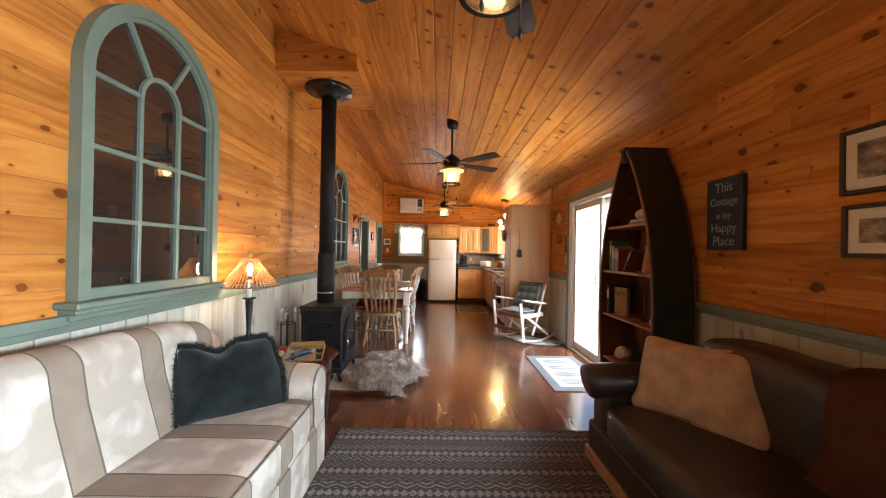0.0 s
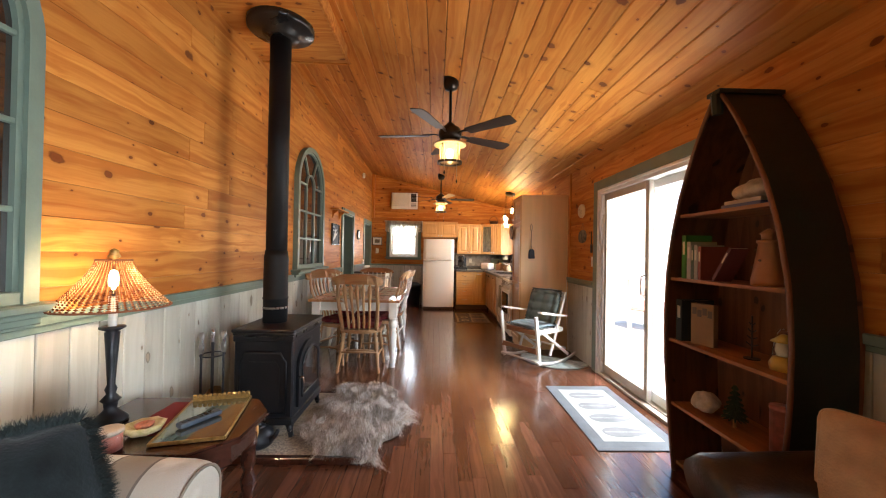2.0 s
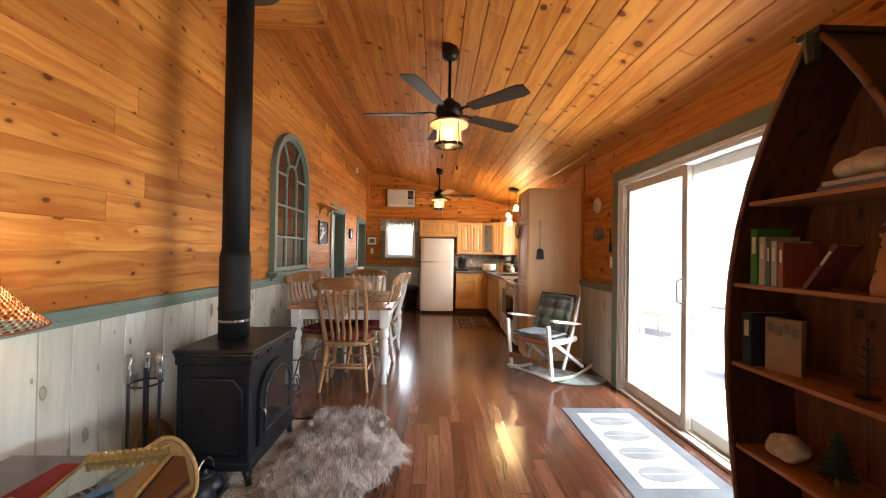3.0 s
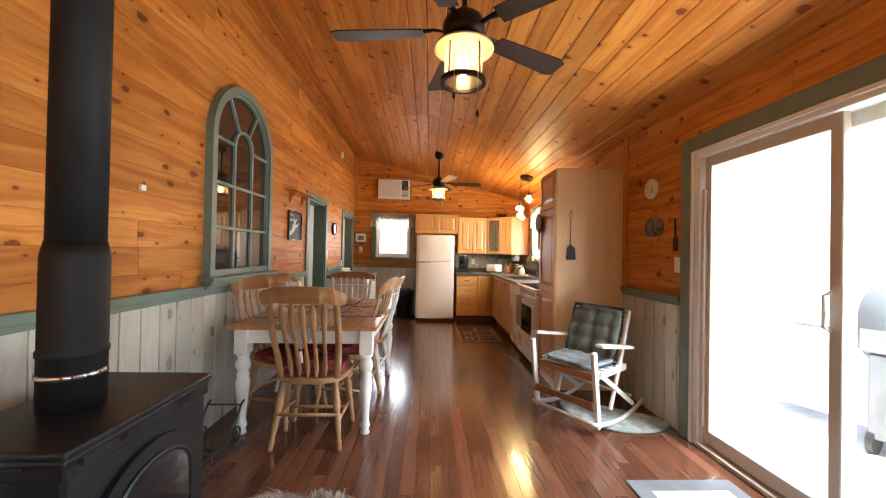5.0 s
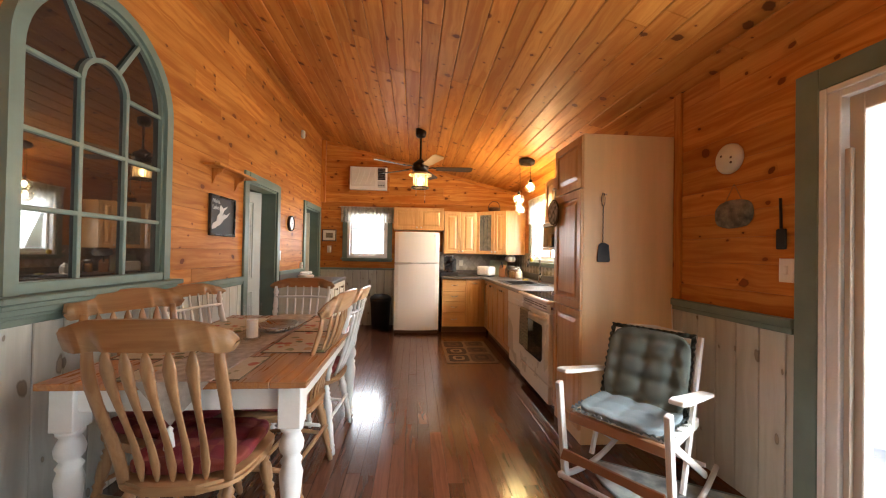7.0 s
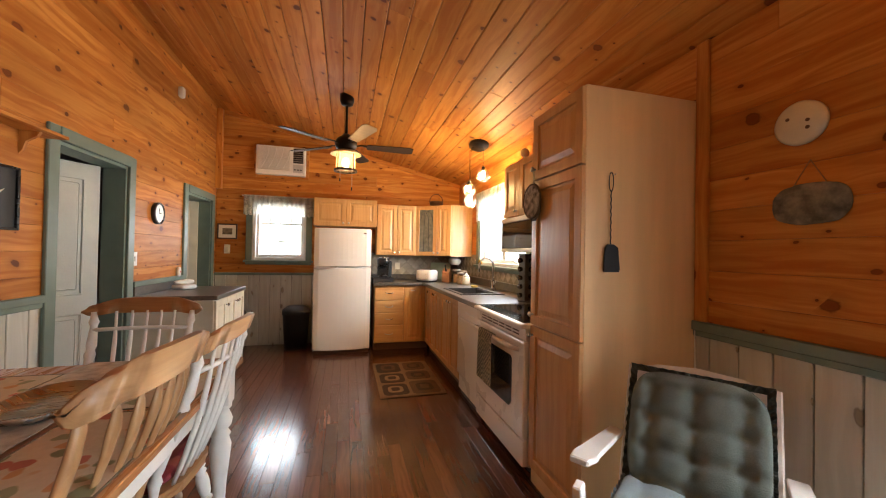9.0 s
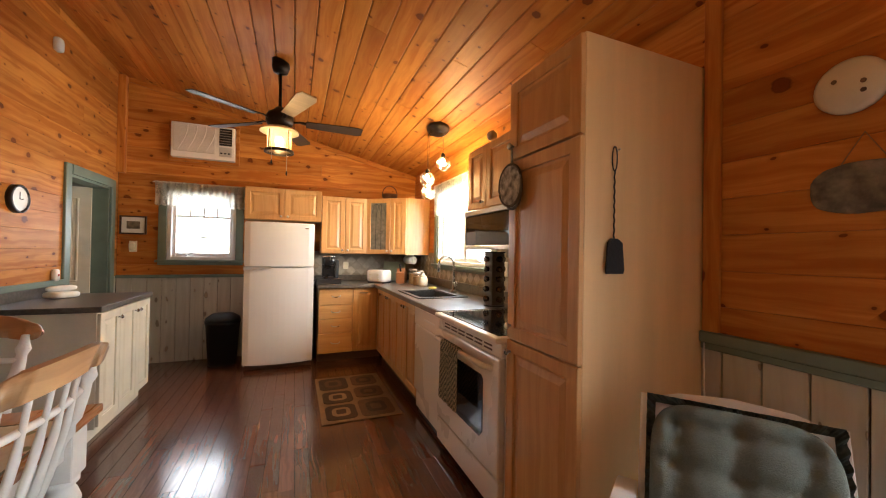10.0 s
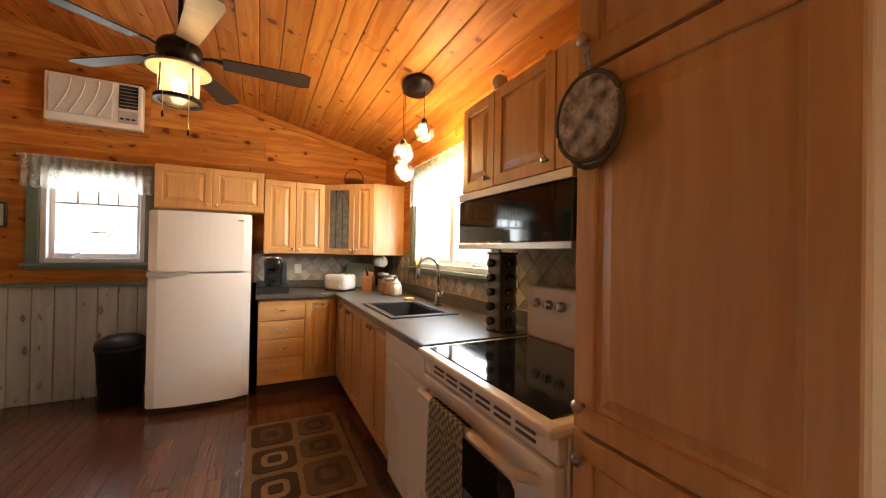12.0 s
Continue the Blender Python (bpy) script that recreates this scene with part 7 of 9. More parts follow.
no_shadow(part("jar", lathe([(0.046, 0), (0.046, 0.065)], 18, close=True), clear, t, smooth=True))

# table lamp with a beaded shade
t = thing("table_lamp", "dark candlestick table lamp with lit beaded shade", "table lamp", pose(-1.055, 3.54, 0.5525))
part("stem", lathe([(0.062, 0), (0.062, 0.012), (0.045, 0.03), (0.022, 0.055), (0.026, 0.085), (0.036, 0.095), (0.016, 0.12), (0.022, 0.14), (0.014, 0.16), (0.02, 0.27), (0.027, 0.385), (0.02, 0.39), (0.046, 0.402), (0.046, 0.41), (0.016, 0.412)], 24), black_iron, t, smooth=True)
part("candle_sleeve", lathe([(0.016, 0.41), (0.016, 0.54)], 14), white, t, smooth=True)
part("bulb", puff(-0.017, 0.017, -0.017, 0.017, 0.57, 0.655, 2.0, 4), glow("lamp_bulb", (1.0, 0.70, 0.40), 95), t, "glowing bulb", True)
part("socket", lathe([(0.012, 0.53), (0.014, 0.565)], 10), bronze, t)
m_, nt_, b2 = start_mat("amber_beads")
rnd_ = nt_.nodes.new("ShaderNodeNewGeometry").outputs["Random Per Island"]
c_ = ramp(nt_, rnd_, [(0.0, (0.10, 0.03, 0.014)), (0.6, (0.20, 0.068, 0.028)), (1.0, (0.34, 0.14, 0.06))])
df = nd(nt_, "ShaderNodeBsdfDiffuse", {0: c_})
tr = nd(nt_, "ShaderNodeBsdfTranslucent", {0: c_})
gl = nd(nt_, "ShaderNodeBsdfGlossy", {"Roughness": 0.15})
mx = nd(nt_, "ShaderNodeMixShader", {0: 0.24, 1: df.outputs[0], 2: tr.outputs[0]})
mx2 = nd(nt_, "ShaderNodeMixShader", {0: 0.08, 1: mx.outputs[0], 2: gl.outputs[0]})
nt_.links.new(mx2.outputs[0], nt_.nodes["Material Output"].inputs[0])
beads = m_
cb_, nt_, b2 = start_mat("clear_amber_beads")
tr = nd(nt_, "ShaderNodeBsdfTranslucent", {0: (0.95, 0.72, 0.40, 1)})
tp = nd(nt_, "ShaderNodeBsdfTransparent", {0: (1.0, 0.82, 0.55, 1)})
gl = nd(nt_, "ShaderNodeBsdfGlossy", {"Roughness": 0.12})
mx = nd(nt_, "ShaderNodeMixShader", {0: 0.55, 1: tp.outputs[0], 2: tr.outputs[0]})
mx2 = nd(nt_, "ShaderNodeMixShader", {0: 0.1, 1: mx.outputs[0], 2: gl.outputs[0]})
nt_.links.new(mx2.outputs[0], nt_.nodes["Material Output"].inputs[0])
rb = random.Random(5)
for nm, lab, mat, odd in (("shade", "strands of brown glass beads", beads, 0), ("shade_lattice", "strands of clear glass beads", cb_, 1)):
    sv, sf = [], []
    for q in range(48):
        a = 2 * math.pi * (q + 0.5 * odd) / 48
        for k in range(24):
            u = (k + 0.5) / 24
            r = 0.060 + 0.142 * u ** 1.35
            z = 0.695 - 0.198 * u
            w = r * math.pi / 96 * (1.36 if not odd else 0.52) * rb.uniform(0.85, 1.1)
            hh = 0.198 / 48 * (1.25 if not odd else 0.8) * rb.uniform(0.85, 1.1)
            if odd and rb.random() < 0.25:
                continue
            c, sn = math.cos(a), math.sin(a)
            j = len(sv)
            for du, dr, dz in ((-1, 0, 0), (0, 0.004, 0), (1, 0, 0), (0, 0.001, 1), (0, 0.001, -1)):
                sv.append(((r + dr) * c - du * w * sn, (r + dr) * sn + du * w * c, z + dz * hh))
            sf += [(j, j + 1, j + 3), (j + 1, j + 2, j + 3), (j + 1, j, j + 4), (j + 2, j + 1, j + 4)]
    me = bpy.data.meshes.new(nm)
    me.from_pydata(sv, [], sf)
    me.materials.append(mat)
    o = new(nm, me)
    o.parent = t
    tagged(o, lab, kind="stuff")
for r, z in ((0.061, 0.697), (0.204, 0.496)):
    part("shade_ring", sweep([(r * math.cos(2 * math.pi * i / 36), r * math.sin(2 * math.pi * i / 36), z) for i in range(37)], 0.004, 6), plain("brown_braid", (0.2, 0.07, 0.03), 0.8), t)
for k in range(3):
    a = 2 * math.pi * k / 3
    part("shade_spider", sweep([(0.061 * math.cos(a), 0.061 * math.sin(a), 0.697), (0, 0, 0.685), (0, 0, 0.645)], 0.002, 5), bronze, t)
part("finial", lathe([(0.008, 0.68), (0.006, 0.70), (0.024, 0.712), (0.014, 0.73), (0.018, 0.738), (0.004, 0.748)], 12), gilt, t, smooth=True)

# hearth pad, stove and flue
t = thing("hearth_pad", "pebble hearth pad with dark wood edging", "hearth")
pebble = plain("pebble_aggregate", (0.24, 0.18, 0.13), 0.8, var=0.6, scale=75, bump=0.9, bscale=95, tint=(0.34, 0.28, 0.22))
part("slab", boxes((L + 0.03, -0.13, 4.205, 5.20, 0.001, 0.036)), pebble, t)
for r in ((L + 0.005, -0.09, 4.16, 4.204), (L + 0.005, -0.09, 5.201, 5.245), (-0.129, -0.09, 4.204, 5.201)):
    part("edging", boxes((*r, 0.001, 0.044), bevel=0.006), cherry, t, "dark wood edging")
t = thing("pellet_stove", "black cast iron stove with arched glass door", "stove", pose(-0.815, 4.715, 0.036) @ Matrix.Diagonal((1, 1, 1.10, 1)))
P0, P1, Q0, Q1 = -0.205, 0.205, -0.30, 0.30
part("top_plate", boxes((P0 - 0.008, P1 + 0.01, Q0 - 0.01, Q1 + 0.01, 0.640, 0.662), bevel=0.008, seg=2), black_iron, t)
part("cornice", boxes((P0 - 0.002, P1 + 0.003, Q0 - 0.004, Q1 + 0.004, 0.622, 0.640), bevel=0.008, seg=2), black_iron, t)
part("frieze", boxes((P0, P1, Q0, Q1, 0.585, 0.622), bevel=0.006), black_iron, t)
part("firebox", boxes((P0 + 0.006, P1 - 0.008, Q0 + 0.008, Q1 - 0.008, 0.10, 0.60), bevel=0.01), black_iron, t)
part("plinth", boxes((P0 - 0.005, P1 + 0.005, Q0 - 0.005, Q1 + 0.005, 0.075, 0.12), bevel=0.01, seg=2), black_iron, t)
for x in (P0 + 0.03, P1 - 0.03):
    for y in (Q0 + 0.03, Q1 - 0.03):
        part("leg", sweep([(x, y, 0.08), (x * 1.04, y * 1.02, 0.04), (x * 1.1, y * 1.04, 0.0)], [0.032, 0.02, 0.018], 8), black_iron, t, smooth=True)
for sgn, yy in ((-1, Q0 + 0.008), (1, Q1 - 0.008)):
    ya, yb = sorted((yy, yy + sgn * 0.012))
    part("side_panel", prism([(P0 + 0.05, 0.15), (P1 - 0.05, 0.15), (P1 - 0.05, 0.46), (P1 - 0.09, 0.52), (P0 + 0.09, 0.52), (P0 + 0.05, 0.46)], "y", ya, yb), black_iron, t)
    ya, yb = sorted((yy + sgn * 0.010, yy + sgn * 0.018))
    bead = [(P0 + 0.05, 0.15), (P1 - 0.05, 0.15), (P1 - 0.05, 0.46), (P1 - 0.09, 0.52), (P0 + 0.09, 0.52), (P0 + 0.05, 0.46), (P0 + 0.05, 0.15)]
    part("side_bead", sweep([(x, yy + sgn * 0.012, z) for x, z in bead], 0.009, 8), black_iron, t, smooth=True)
    part("side_moulding", prism([(P0 + 0.09, 0.19), (P1 - 0.09, 0.19), (P1 - 0.09, 0.43), (P1 - 0.115, 0.465), (P0 + 0.115, 0.465), (P0 + 0.09, 0.43)], "y", ya, yb), black_iron, t)
    for k in range(2):
        part("vent_slot", boxes((P0 + 0.07 + k * 0.15, P0 + 0.16 + k * 0.15, *sorted((sgn * (Q1 - 0.002), sgn * (Q1 + 0.002))), 0.612, 0.624)), black_gloss, t)
arch = [(-0.225, 0.16), (0.225, 0.16), (0.225, 0.40)] + [(0.225 * math.cos(math.pi * i / 14), 0.40 + 0.15 * math.sin(math.pi * i / 14)) for i in range(1, 14)] + [(-0.225, 0.40)]
dr = part("door", prism(arch, "x", P1 - 0.015, P1 + 0.012), black_iron, t)
ins = [(y * 0.76, 0.36 + (z - 0.36) * 0.74) for y, z in arch]
part("door_glass", prism(ins, "x", P1 + 0.012, P1 + 0.016), plain("sooty_glass", (0.012, 0.012, 0.014), 0.08, bump=0), dr, "dark stove glass")
part("door_bead", sweep([(P1 + 0.016, y, z) for y, z in ins + ins[:1]], 0.008, 6), black_iron, dr)
part("latch", sweep([(P1 + 0.012, -0.235, 0.35), (P1 + 0.045, -0.235, 0.355), (P1 + 0.05, -0.235, 0.32)], 0.008), chrome, dr, "chrome latch", True)
for k in range(3):
    part("top_vent", boxes((P1 - 0.002, P1 + 0.003, -0.26 + k * 0.19, -0.11 + k * 0.19, 0.608, 0.626)), black_gloss, t)
t = thing("stove_pipe", "matte black stove pipe with round ceiling flange", "stove pipe", pose(-0.863, 4.70, 0))
pm_ = plain("matte_black_pipe", (0.009, 0.009, 0.010), 0.6, 0.1, var=0.35, bump=0.1, spec=0.3)
part("lower_pipe", lathe([(0.086, 0.765), (0.086, 0.93), (0.09, 0.935), (0.09, 0.95), (0.086, 0.955), (0.086, 1.25), (0.077, 1.30)], 28), pm_, t, smooth=True)
part("upper_pipe", lathe([(0.075, 1.295), (0.075, 2.92)], 28), pm_, t, smooth=True)
part("damper_collar", lathe([(0.087, 0.865), (0.0905, 0.867), (0.0905, 0.879), (0.087, 0.881)], 28), steel, t, "steel band", True)
part("flange", lathe([(0.076, 2.895), (0.125, 2.91), (0.135, 2.94), (0.225, 2.955), (0.238, 2.965), (0.238, 3.0)], 32), black_gloss, t, smooth=True)
t = thing("ceiling_box", "knotty pine boxed chase round the flue", "boxing", kind="structure")
bm = bmesh.new()
x0, x1, y0, y1, zb = L, -0.49, 4.31, 5.21, 3.0
lo = [bm.verts.new((x, y, zb)) for x, y in ((x0, y0), (x1, y0), (x1, y1), (x0, y1))]
hi = [bm.verts.new((x, y, zc(x, y) + 0.006)) for x, y in ((x0, y0), (x1, y0), (x1, y1), (x0, y1))]
for i in range(4):
    bm.faces.new((lo[i], lo[(i + 1) % 4], hi[(i + 1) % 4], hi[i]))
bm.faces.new(lo[::-1])
bm.faces.new(hi)
part("box", bm, pine_x, t)
part("trim_strip", boxes((L, x1 + 0.02, y0 - 0.02, y0 - 0.002, zb - 0.012, zb + 0.02), (x1 + 0.002, x1 + 0.02, y0, y1 + 0.02, zb - 0.012, zb + 0.02), (L, x1 + 0.02, y1 + 0.002, y1 + 0.02, zb - 0.012, zb + 0.02), bevel=0.003), pine_x, t)

# fire tools, kettle, baskets, log holder
t = thing("fire_tools", "black fire tool stand with steel knobs", "fire tools", pose(-1.10, 4.33, 0.037))
part("base", lathe([(0.10, 0), (0.10, 0.012), (0.02, 0.02)], 20), black_iron, t, smooth=True)
part("stand", sweep([(0, 0, 0.015), (0, 0, 0.66)], 0.009), black_iron, t)
part("ring", sweep([(0.07 * math.cos(2 * math.pi * i / 20), 0.07 * math.sin(2 * math.pi * i / 20), 0.58) for i in range(21)], 0.005, 6), black_iron, t)
for x, y in ((0.07, 0), (-0.035, 0.06), (-0.035, -0.06)):
    rd = part("tool", sweep([(x, y, 0.03), (x, y, 0.66)], 0.007), black_iron, t)
    part("tool_head", boxes((x - 0.035, x + 0.035, y - 0.006, y + 0.006, 0.025, 0.13), bevel=0.004), black_iron, rd)
    part("tool_handle", lathe([(0.012, 0.60), (0.016, 0.64), (0.011, 0.68), (0.02, 0.71), (0.012, 0.735)], 12, pose(x, y, 0)), steel, rd, "steel handle", True)
t = thing("iron_kettle", "black cast iron kettle on the hearth", "kettle", pose(-0.78, 4.31, 0.037))
part("pot", lathe([(0.06, 0), (0.085, 0.02), (0.095, 0.055), (0.08, 0.10), (0.045, 0.125)], 24), black_iron, t, smooth=True)
part("lid", lathe([(0.046, 0.124), (0.03, 0.138), (0.008, 0.142), (0.012, 0.155), (0.004, 0.16)], 20), black_iron, t, smooth=True)
part("spout", sweep([(0.08, -0.02, 0.05), (0.12, -0.03, 0.09), (0.135, -0.035, 0.12)], [0.02, 0.014, 0.011], 10), black_iron, t, smooth=True)
part("bail", sweep([(0, 0.08 * math.cos(math.pi * i / 12), 0.10 + 0.11 * math.sin(math.pi * i / 12)) for i in range(13)], 0.005, 6), steel, t, "steel bail handle", True)
straw = plain("golden_straw", (0.40, 0.22, 0.075), 0.75, var=0.35, scale=40, bump=0.8, bscale=120, stretch=(1, 1, 4))
t = thing("wicker_basket", "golden wicker basket tipped behind the end table", "basket", pose(-0.93, 4.02, 0.245, 0, 62, 12))
part("basket", lathe([(0.11, -0.27), (0.14, -0.05), (0.155, 0.2), (0.148, 0.2), (0.132, -0.04), (0.10, -0.25)], 26), straw, t, smooth=True)
part("rim", sweep([(0.148 * math.cos(2 * math.pi * i / 28), 0.148 * math.sin(2 * math.pi * i / 28), 0.2) for i in range(29)], 0.01, 6), straw, t, smooth=True)
t = thing("straw_hat", "round straw tray leaning at the wall", "straw tray", pose(L + 0.05, 4.50, 0.19, 0, 80, 0))
part("disc", lathe([(0.02, 0.0), (0.11, 0.004), (0.15, 0.02), (0.15, 0.028), (0.10, 0.012), (0.02, 0.008)], 26), straw, t, smooth=True)
t = thing("log_holder", "black wrought iron scroll log holder", "log holder", pose(-0.98, 5.58, 0) @ Matrix.Diagonal((0.8, 0.9, 0.74, 1)))


def curl(x, y, z, r, a0, turns, n=26):
    """A flat spiral in a plane across x, winding in from radius r."""
    return [(x, y + r * (1 - 0.72 * k) * math.cos(a0 + turns * 2 * math.pi * k), z + r * (1 - 0.72 * k) * math.sin(a0 + turns * 2 * math.pi * k)) for k in [i / n for i in range(n + 1)]]


for dx in (-0.13, 0.13):
    part("side_rail", sweep([(dx, -0.27, 0.06), (dx, -0.23, 0.022), (dx, -0.12, 0.09), (dx, 0.0, 0.11), (dx, 0.12, 0.09), (dx, 0.23, 0.022), (dx, 0.27, 0.06)], 0.009, 8), black_iron, t, smooth=True)
    part("top_rail", sweep([(dx, -0.30, 0.30), (dx, -0.26, 0.34), (dx, -0.20, 0.30), (dx, -0.10, 0.21), (dx, 0.0, 0.185), (dx, 0.10, 0.21), (dx, 0.20, 0.30), (dx, 0.26, 0.40), (dx, 0.30, 0.42)], 0.009, 8), black_iron, t, smooth=True)
    for y, z, r, a0, tn in ((-0.19, 0.17, 0.075, 1.57, 1.4), (0.19, 0.17, 0.075, 1.57, -1.4), (-0.06, 0.145, 0.042, 0.0, 1.2), (0.06, 0.145, 0.042, 3.14, -1.2), (-0.285, 0.055, 0.035, 0.0, -1.2), (0.285, 0.055, 0.035, 3.14, 1.2)):
        part("scroll", sweep(curl(dx, y, z, r, a0, tn), 0.007, 6), black_iron, t, smooth=True)
for y, z in ((-0.20, 0.045), (-0.1, 0.098), (0.1, 0.098), (0.20, 0.045), (-0.26, 0.34), (0.26, 0.40)):
    part("bar", sweep([(-0.13, y, z), (0.13, y, z)], 0.007, 6), black_iron, t)

# sheepskin
t = thing("sheepskin", "grey-brown long-haired sheepskin draped over the hearth edge", "sheepskin")
rg = random.Random(11)


def inside(u, v):
    a = math.atan2(v, u)
    r = 1 + 0.10 * math.sin(3 * a + 0.6) + 0.07 * math.sin(5 * a + 2.0) + 0.05 * math.sin(9 * a)
    return (abs(u) ** 2.8 + abs(v) ** 2.8) ** (1 / 2.8) < r * 0.92


CX, CY, RX, RY, ROT = -0.21, 4.76, 0.335, 0.60, radians(0)


def skin(u, v):
    x, y = u * RX * (1 - 0.26 * v), v * RY
    X, Y = CX + x * math.cos(ROT) - y * math.sin(ROT), CY + x * math.sin(ROT) + y * math.cos(ROT)
    on = X < -0.09 and 4.16 < Y < 5.245
    return X, Y, 0.047 if on else 0.01


bm = bmesh.new()
ctr = bm.verts.new((CX, CY, 0.06))
ring = []
for i in range(40):
    a = 2 * math.pi * i / 40
    r = (1 + 0.10 * math.sin(3 * a + 0.6) + 0.07 * math.sin(5 * a + 2.0) + 0.05 * math.sin(9 * a)) * 0.9 / (abs(math.cos(a)) ** 2.8 + abs(math.sin(a)) ** 2.8) ** (1 / 2.8)
    x, y, z = skin(r * math.cos(a), r * math.sin(a))
    ring.append(bm.verts.new((x, y, z)))
for i in range(40):
    bm.faces.new((ctr, ring[i], ring[(i + 1) % 40]))
bmesh.ops.solidify(bm, geom=bm.faces, thickness=0.008)
part("hide", bm, plain("pale_hide", (0.25, 0.2, 0.16), 0.9), t)
fv, ff = [], []
while len(ff) < 96000:
    u, v = rg.uniform(-1.25, 1.25), rg.uniform(-1.25, 1.25)
    if not inside(u, v):
        continue
    x, y, z = skin(u, v)
    clump = noise.noise_vector(Vector((x * 10, y * 10, 1.7))) + 0.5 * noise.noise_vector(Vector((x * 27, y * 27, 4.2)))
    d = Vector((u * 0.5 + clump.x * 1.15 + rg.uniform(-0.22, 0.22), v * 0.3 - 0.3 + clump.y * 1.15 + rg.uniform(-0.22, 0.22), 0))
    ln = rg.uniform(0.065, 0.125)
    rise = rg.uniform(0.025, 0.065) + 0.03 * clump.z + 0.03 * max(0.0, 1 - u * u - v * v)
    s = Vector((-d.y, d.x, 0)).normalized() * 0.0010
    p0 = Vector((x, y, z + 0.006))
    p1 = p0 + d * ln * 0.35 + Vector((0, 0, rise))
    p2 = p0 + d * ln + Vector((0, 0, max(0.0, rise * 0.8 - 0.012)))
    p2.z = max(p2.z, 0.006)
    j = len(fv)
    fv += [p0 - s, p0 + s, p1 + s * 0.8, p1 - s * 0.8, p2]
    ff += [(j, j + 1, j + 2), (j, j + 2, j + 3), (j + 3, j + 2, j + 4)]
m_, nt_, b2 = start_mat("sheep_hair")
rnd_ = nt_.nodes.new("ShaderNodeNewGeometry").outputs["Random Per Island"]
nn = nd(nt_, "ShaderNodeTexNoise", {"Vector": coords(nt_), "Scale": 22.0, "Detail": 2.0}).outputs[0]
c_ = ramp(nt_, mth(nt_, "ADD", mth(nt_, "MULTIPLY", rnd_, 0.45), mth(nt_, "MULTIPLY", nn, 0.6)), [(0.22, (0.10, 0.072, 0.056)), (0.5, (0.36, 0.295, 0.25)), (0.76, (0.72, 0.66, 0.61))])
nt_.links.new(c_, b2.inputs["Base Color"])
b2.inputs["Roughness"].default_value = 0.6
me = bpy.data.meshes.new("hair")
me.from_pydata(fv, [], ff)
me.materials.append(m_)
o = new("hair", me)
o.parent = t
tagged(o, "long grey-brown hair", kind="stuff")

# door mat with leaf prints
t = thing("leaf_mat", "cream door mat with leaf motifs and grey border", "mat")
lg = plain("grey_mat_pile", (0.13, 0.134, 0.14), 0.95, var=0.2, bump=0.5, bscale=260)
leaf_grey = plain("leaf_grey_pile", (0.20, 0.20, 0.195), 0.95, var=0.2, bump=0.5, bscale=260)
pl = plain("cream_mat_pile", (0.40, 0.39, 0.37), 0.95, var=0.12, bump=0.5, bscale=260)
part("border", boxes((1.445, 2.05, 4.34, 5.50, 0.001, 0.009), bevel=0.003), lg, t)
part("field", boxes((1.535, 1.965, 4.45, 5.40, 0.0092, 0.0115), bevel=0.001), pl, t)
for k in range(4):
    yc = 4.58 + 0.225 * k
    o = [(1.75 + 0.165 * math.cos(a), yc + 0.07 * math.sin(a) * (1 - 0.3 * math.cos(a))) for a in [2 * math.pi * i / 28 for i in range(28)]]
    lf = part("leaf_motif", prism(o, "z", 0.0115, 0.0128), leaf_grey, t)
    part("leaf_vein", boxes((1.60, 1.90, yc - 0.003, yc + 0.003, 0.0128, 0.0134)), pl, lf)

# ---- boat bookcase ----
boat_out = plain("dark_green_hull_paint", (0.014, 0.024, 0.019), 0.5, var=0.25, scale=4)
boat_in = wood("stained_boat_boards", (0.23, 0.088, 0.034), (0.13, 0.045, 0.017), "z", (0.02, 0.008, 0.004), 0.5, rand=0.2)
BX0, BX1, BC = 1.82, R - 0.033, 3.82
PROF = [(0.0, 0.33), (0.2, 0.365), (0.45, 0.396), (0.7, 0.417), (0.95, 0.422), (1.2, 0.406), (1.45, 0.358), (1.65, 0.298), (1.83, 0.222), (1.97, 0.152), (2.08, 0.088), (2.16, 0.035)]


def half(z):
    for (a, w0), (b, w1) in zip(PROF, PROF[1:]):
        if z <= b:
            return w0 + (w1 - w0) * (z - a) / (b - a)
    return PROF[-1][1]


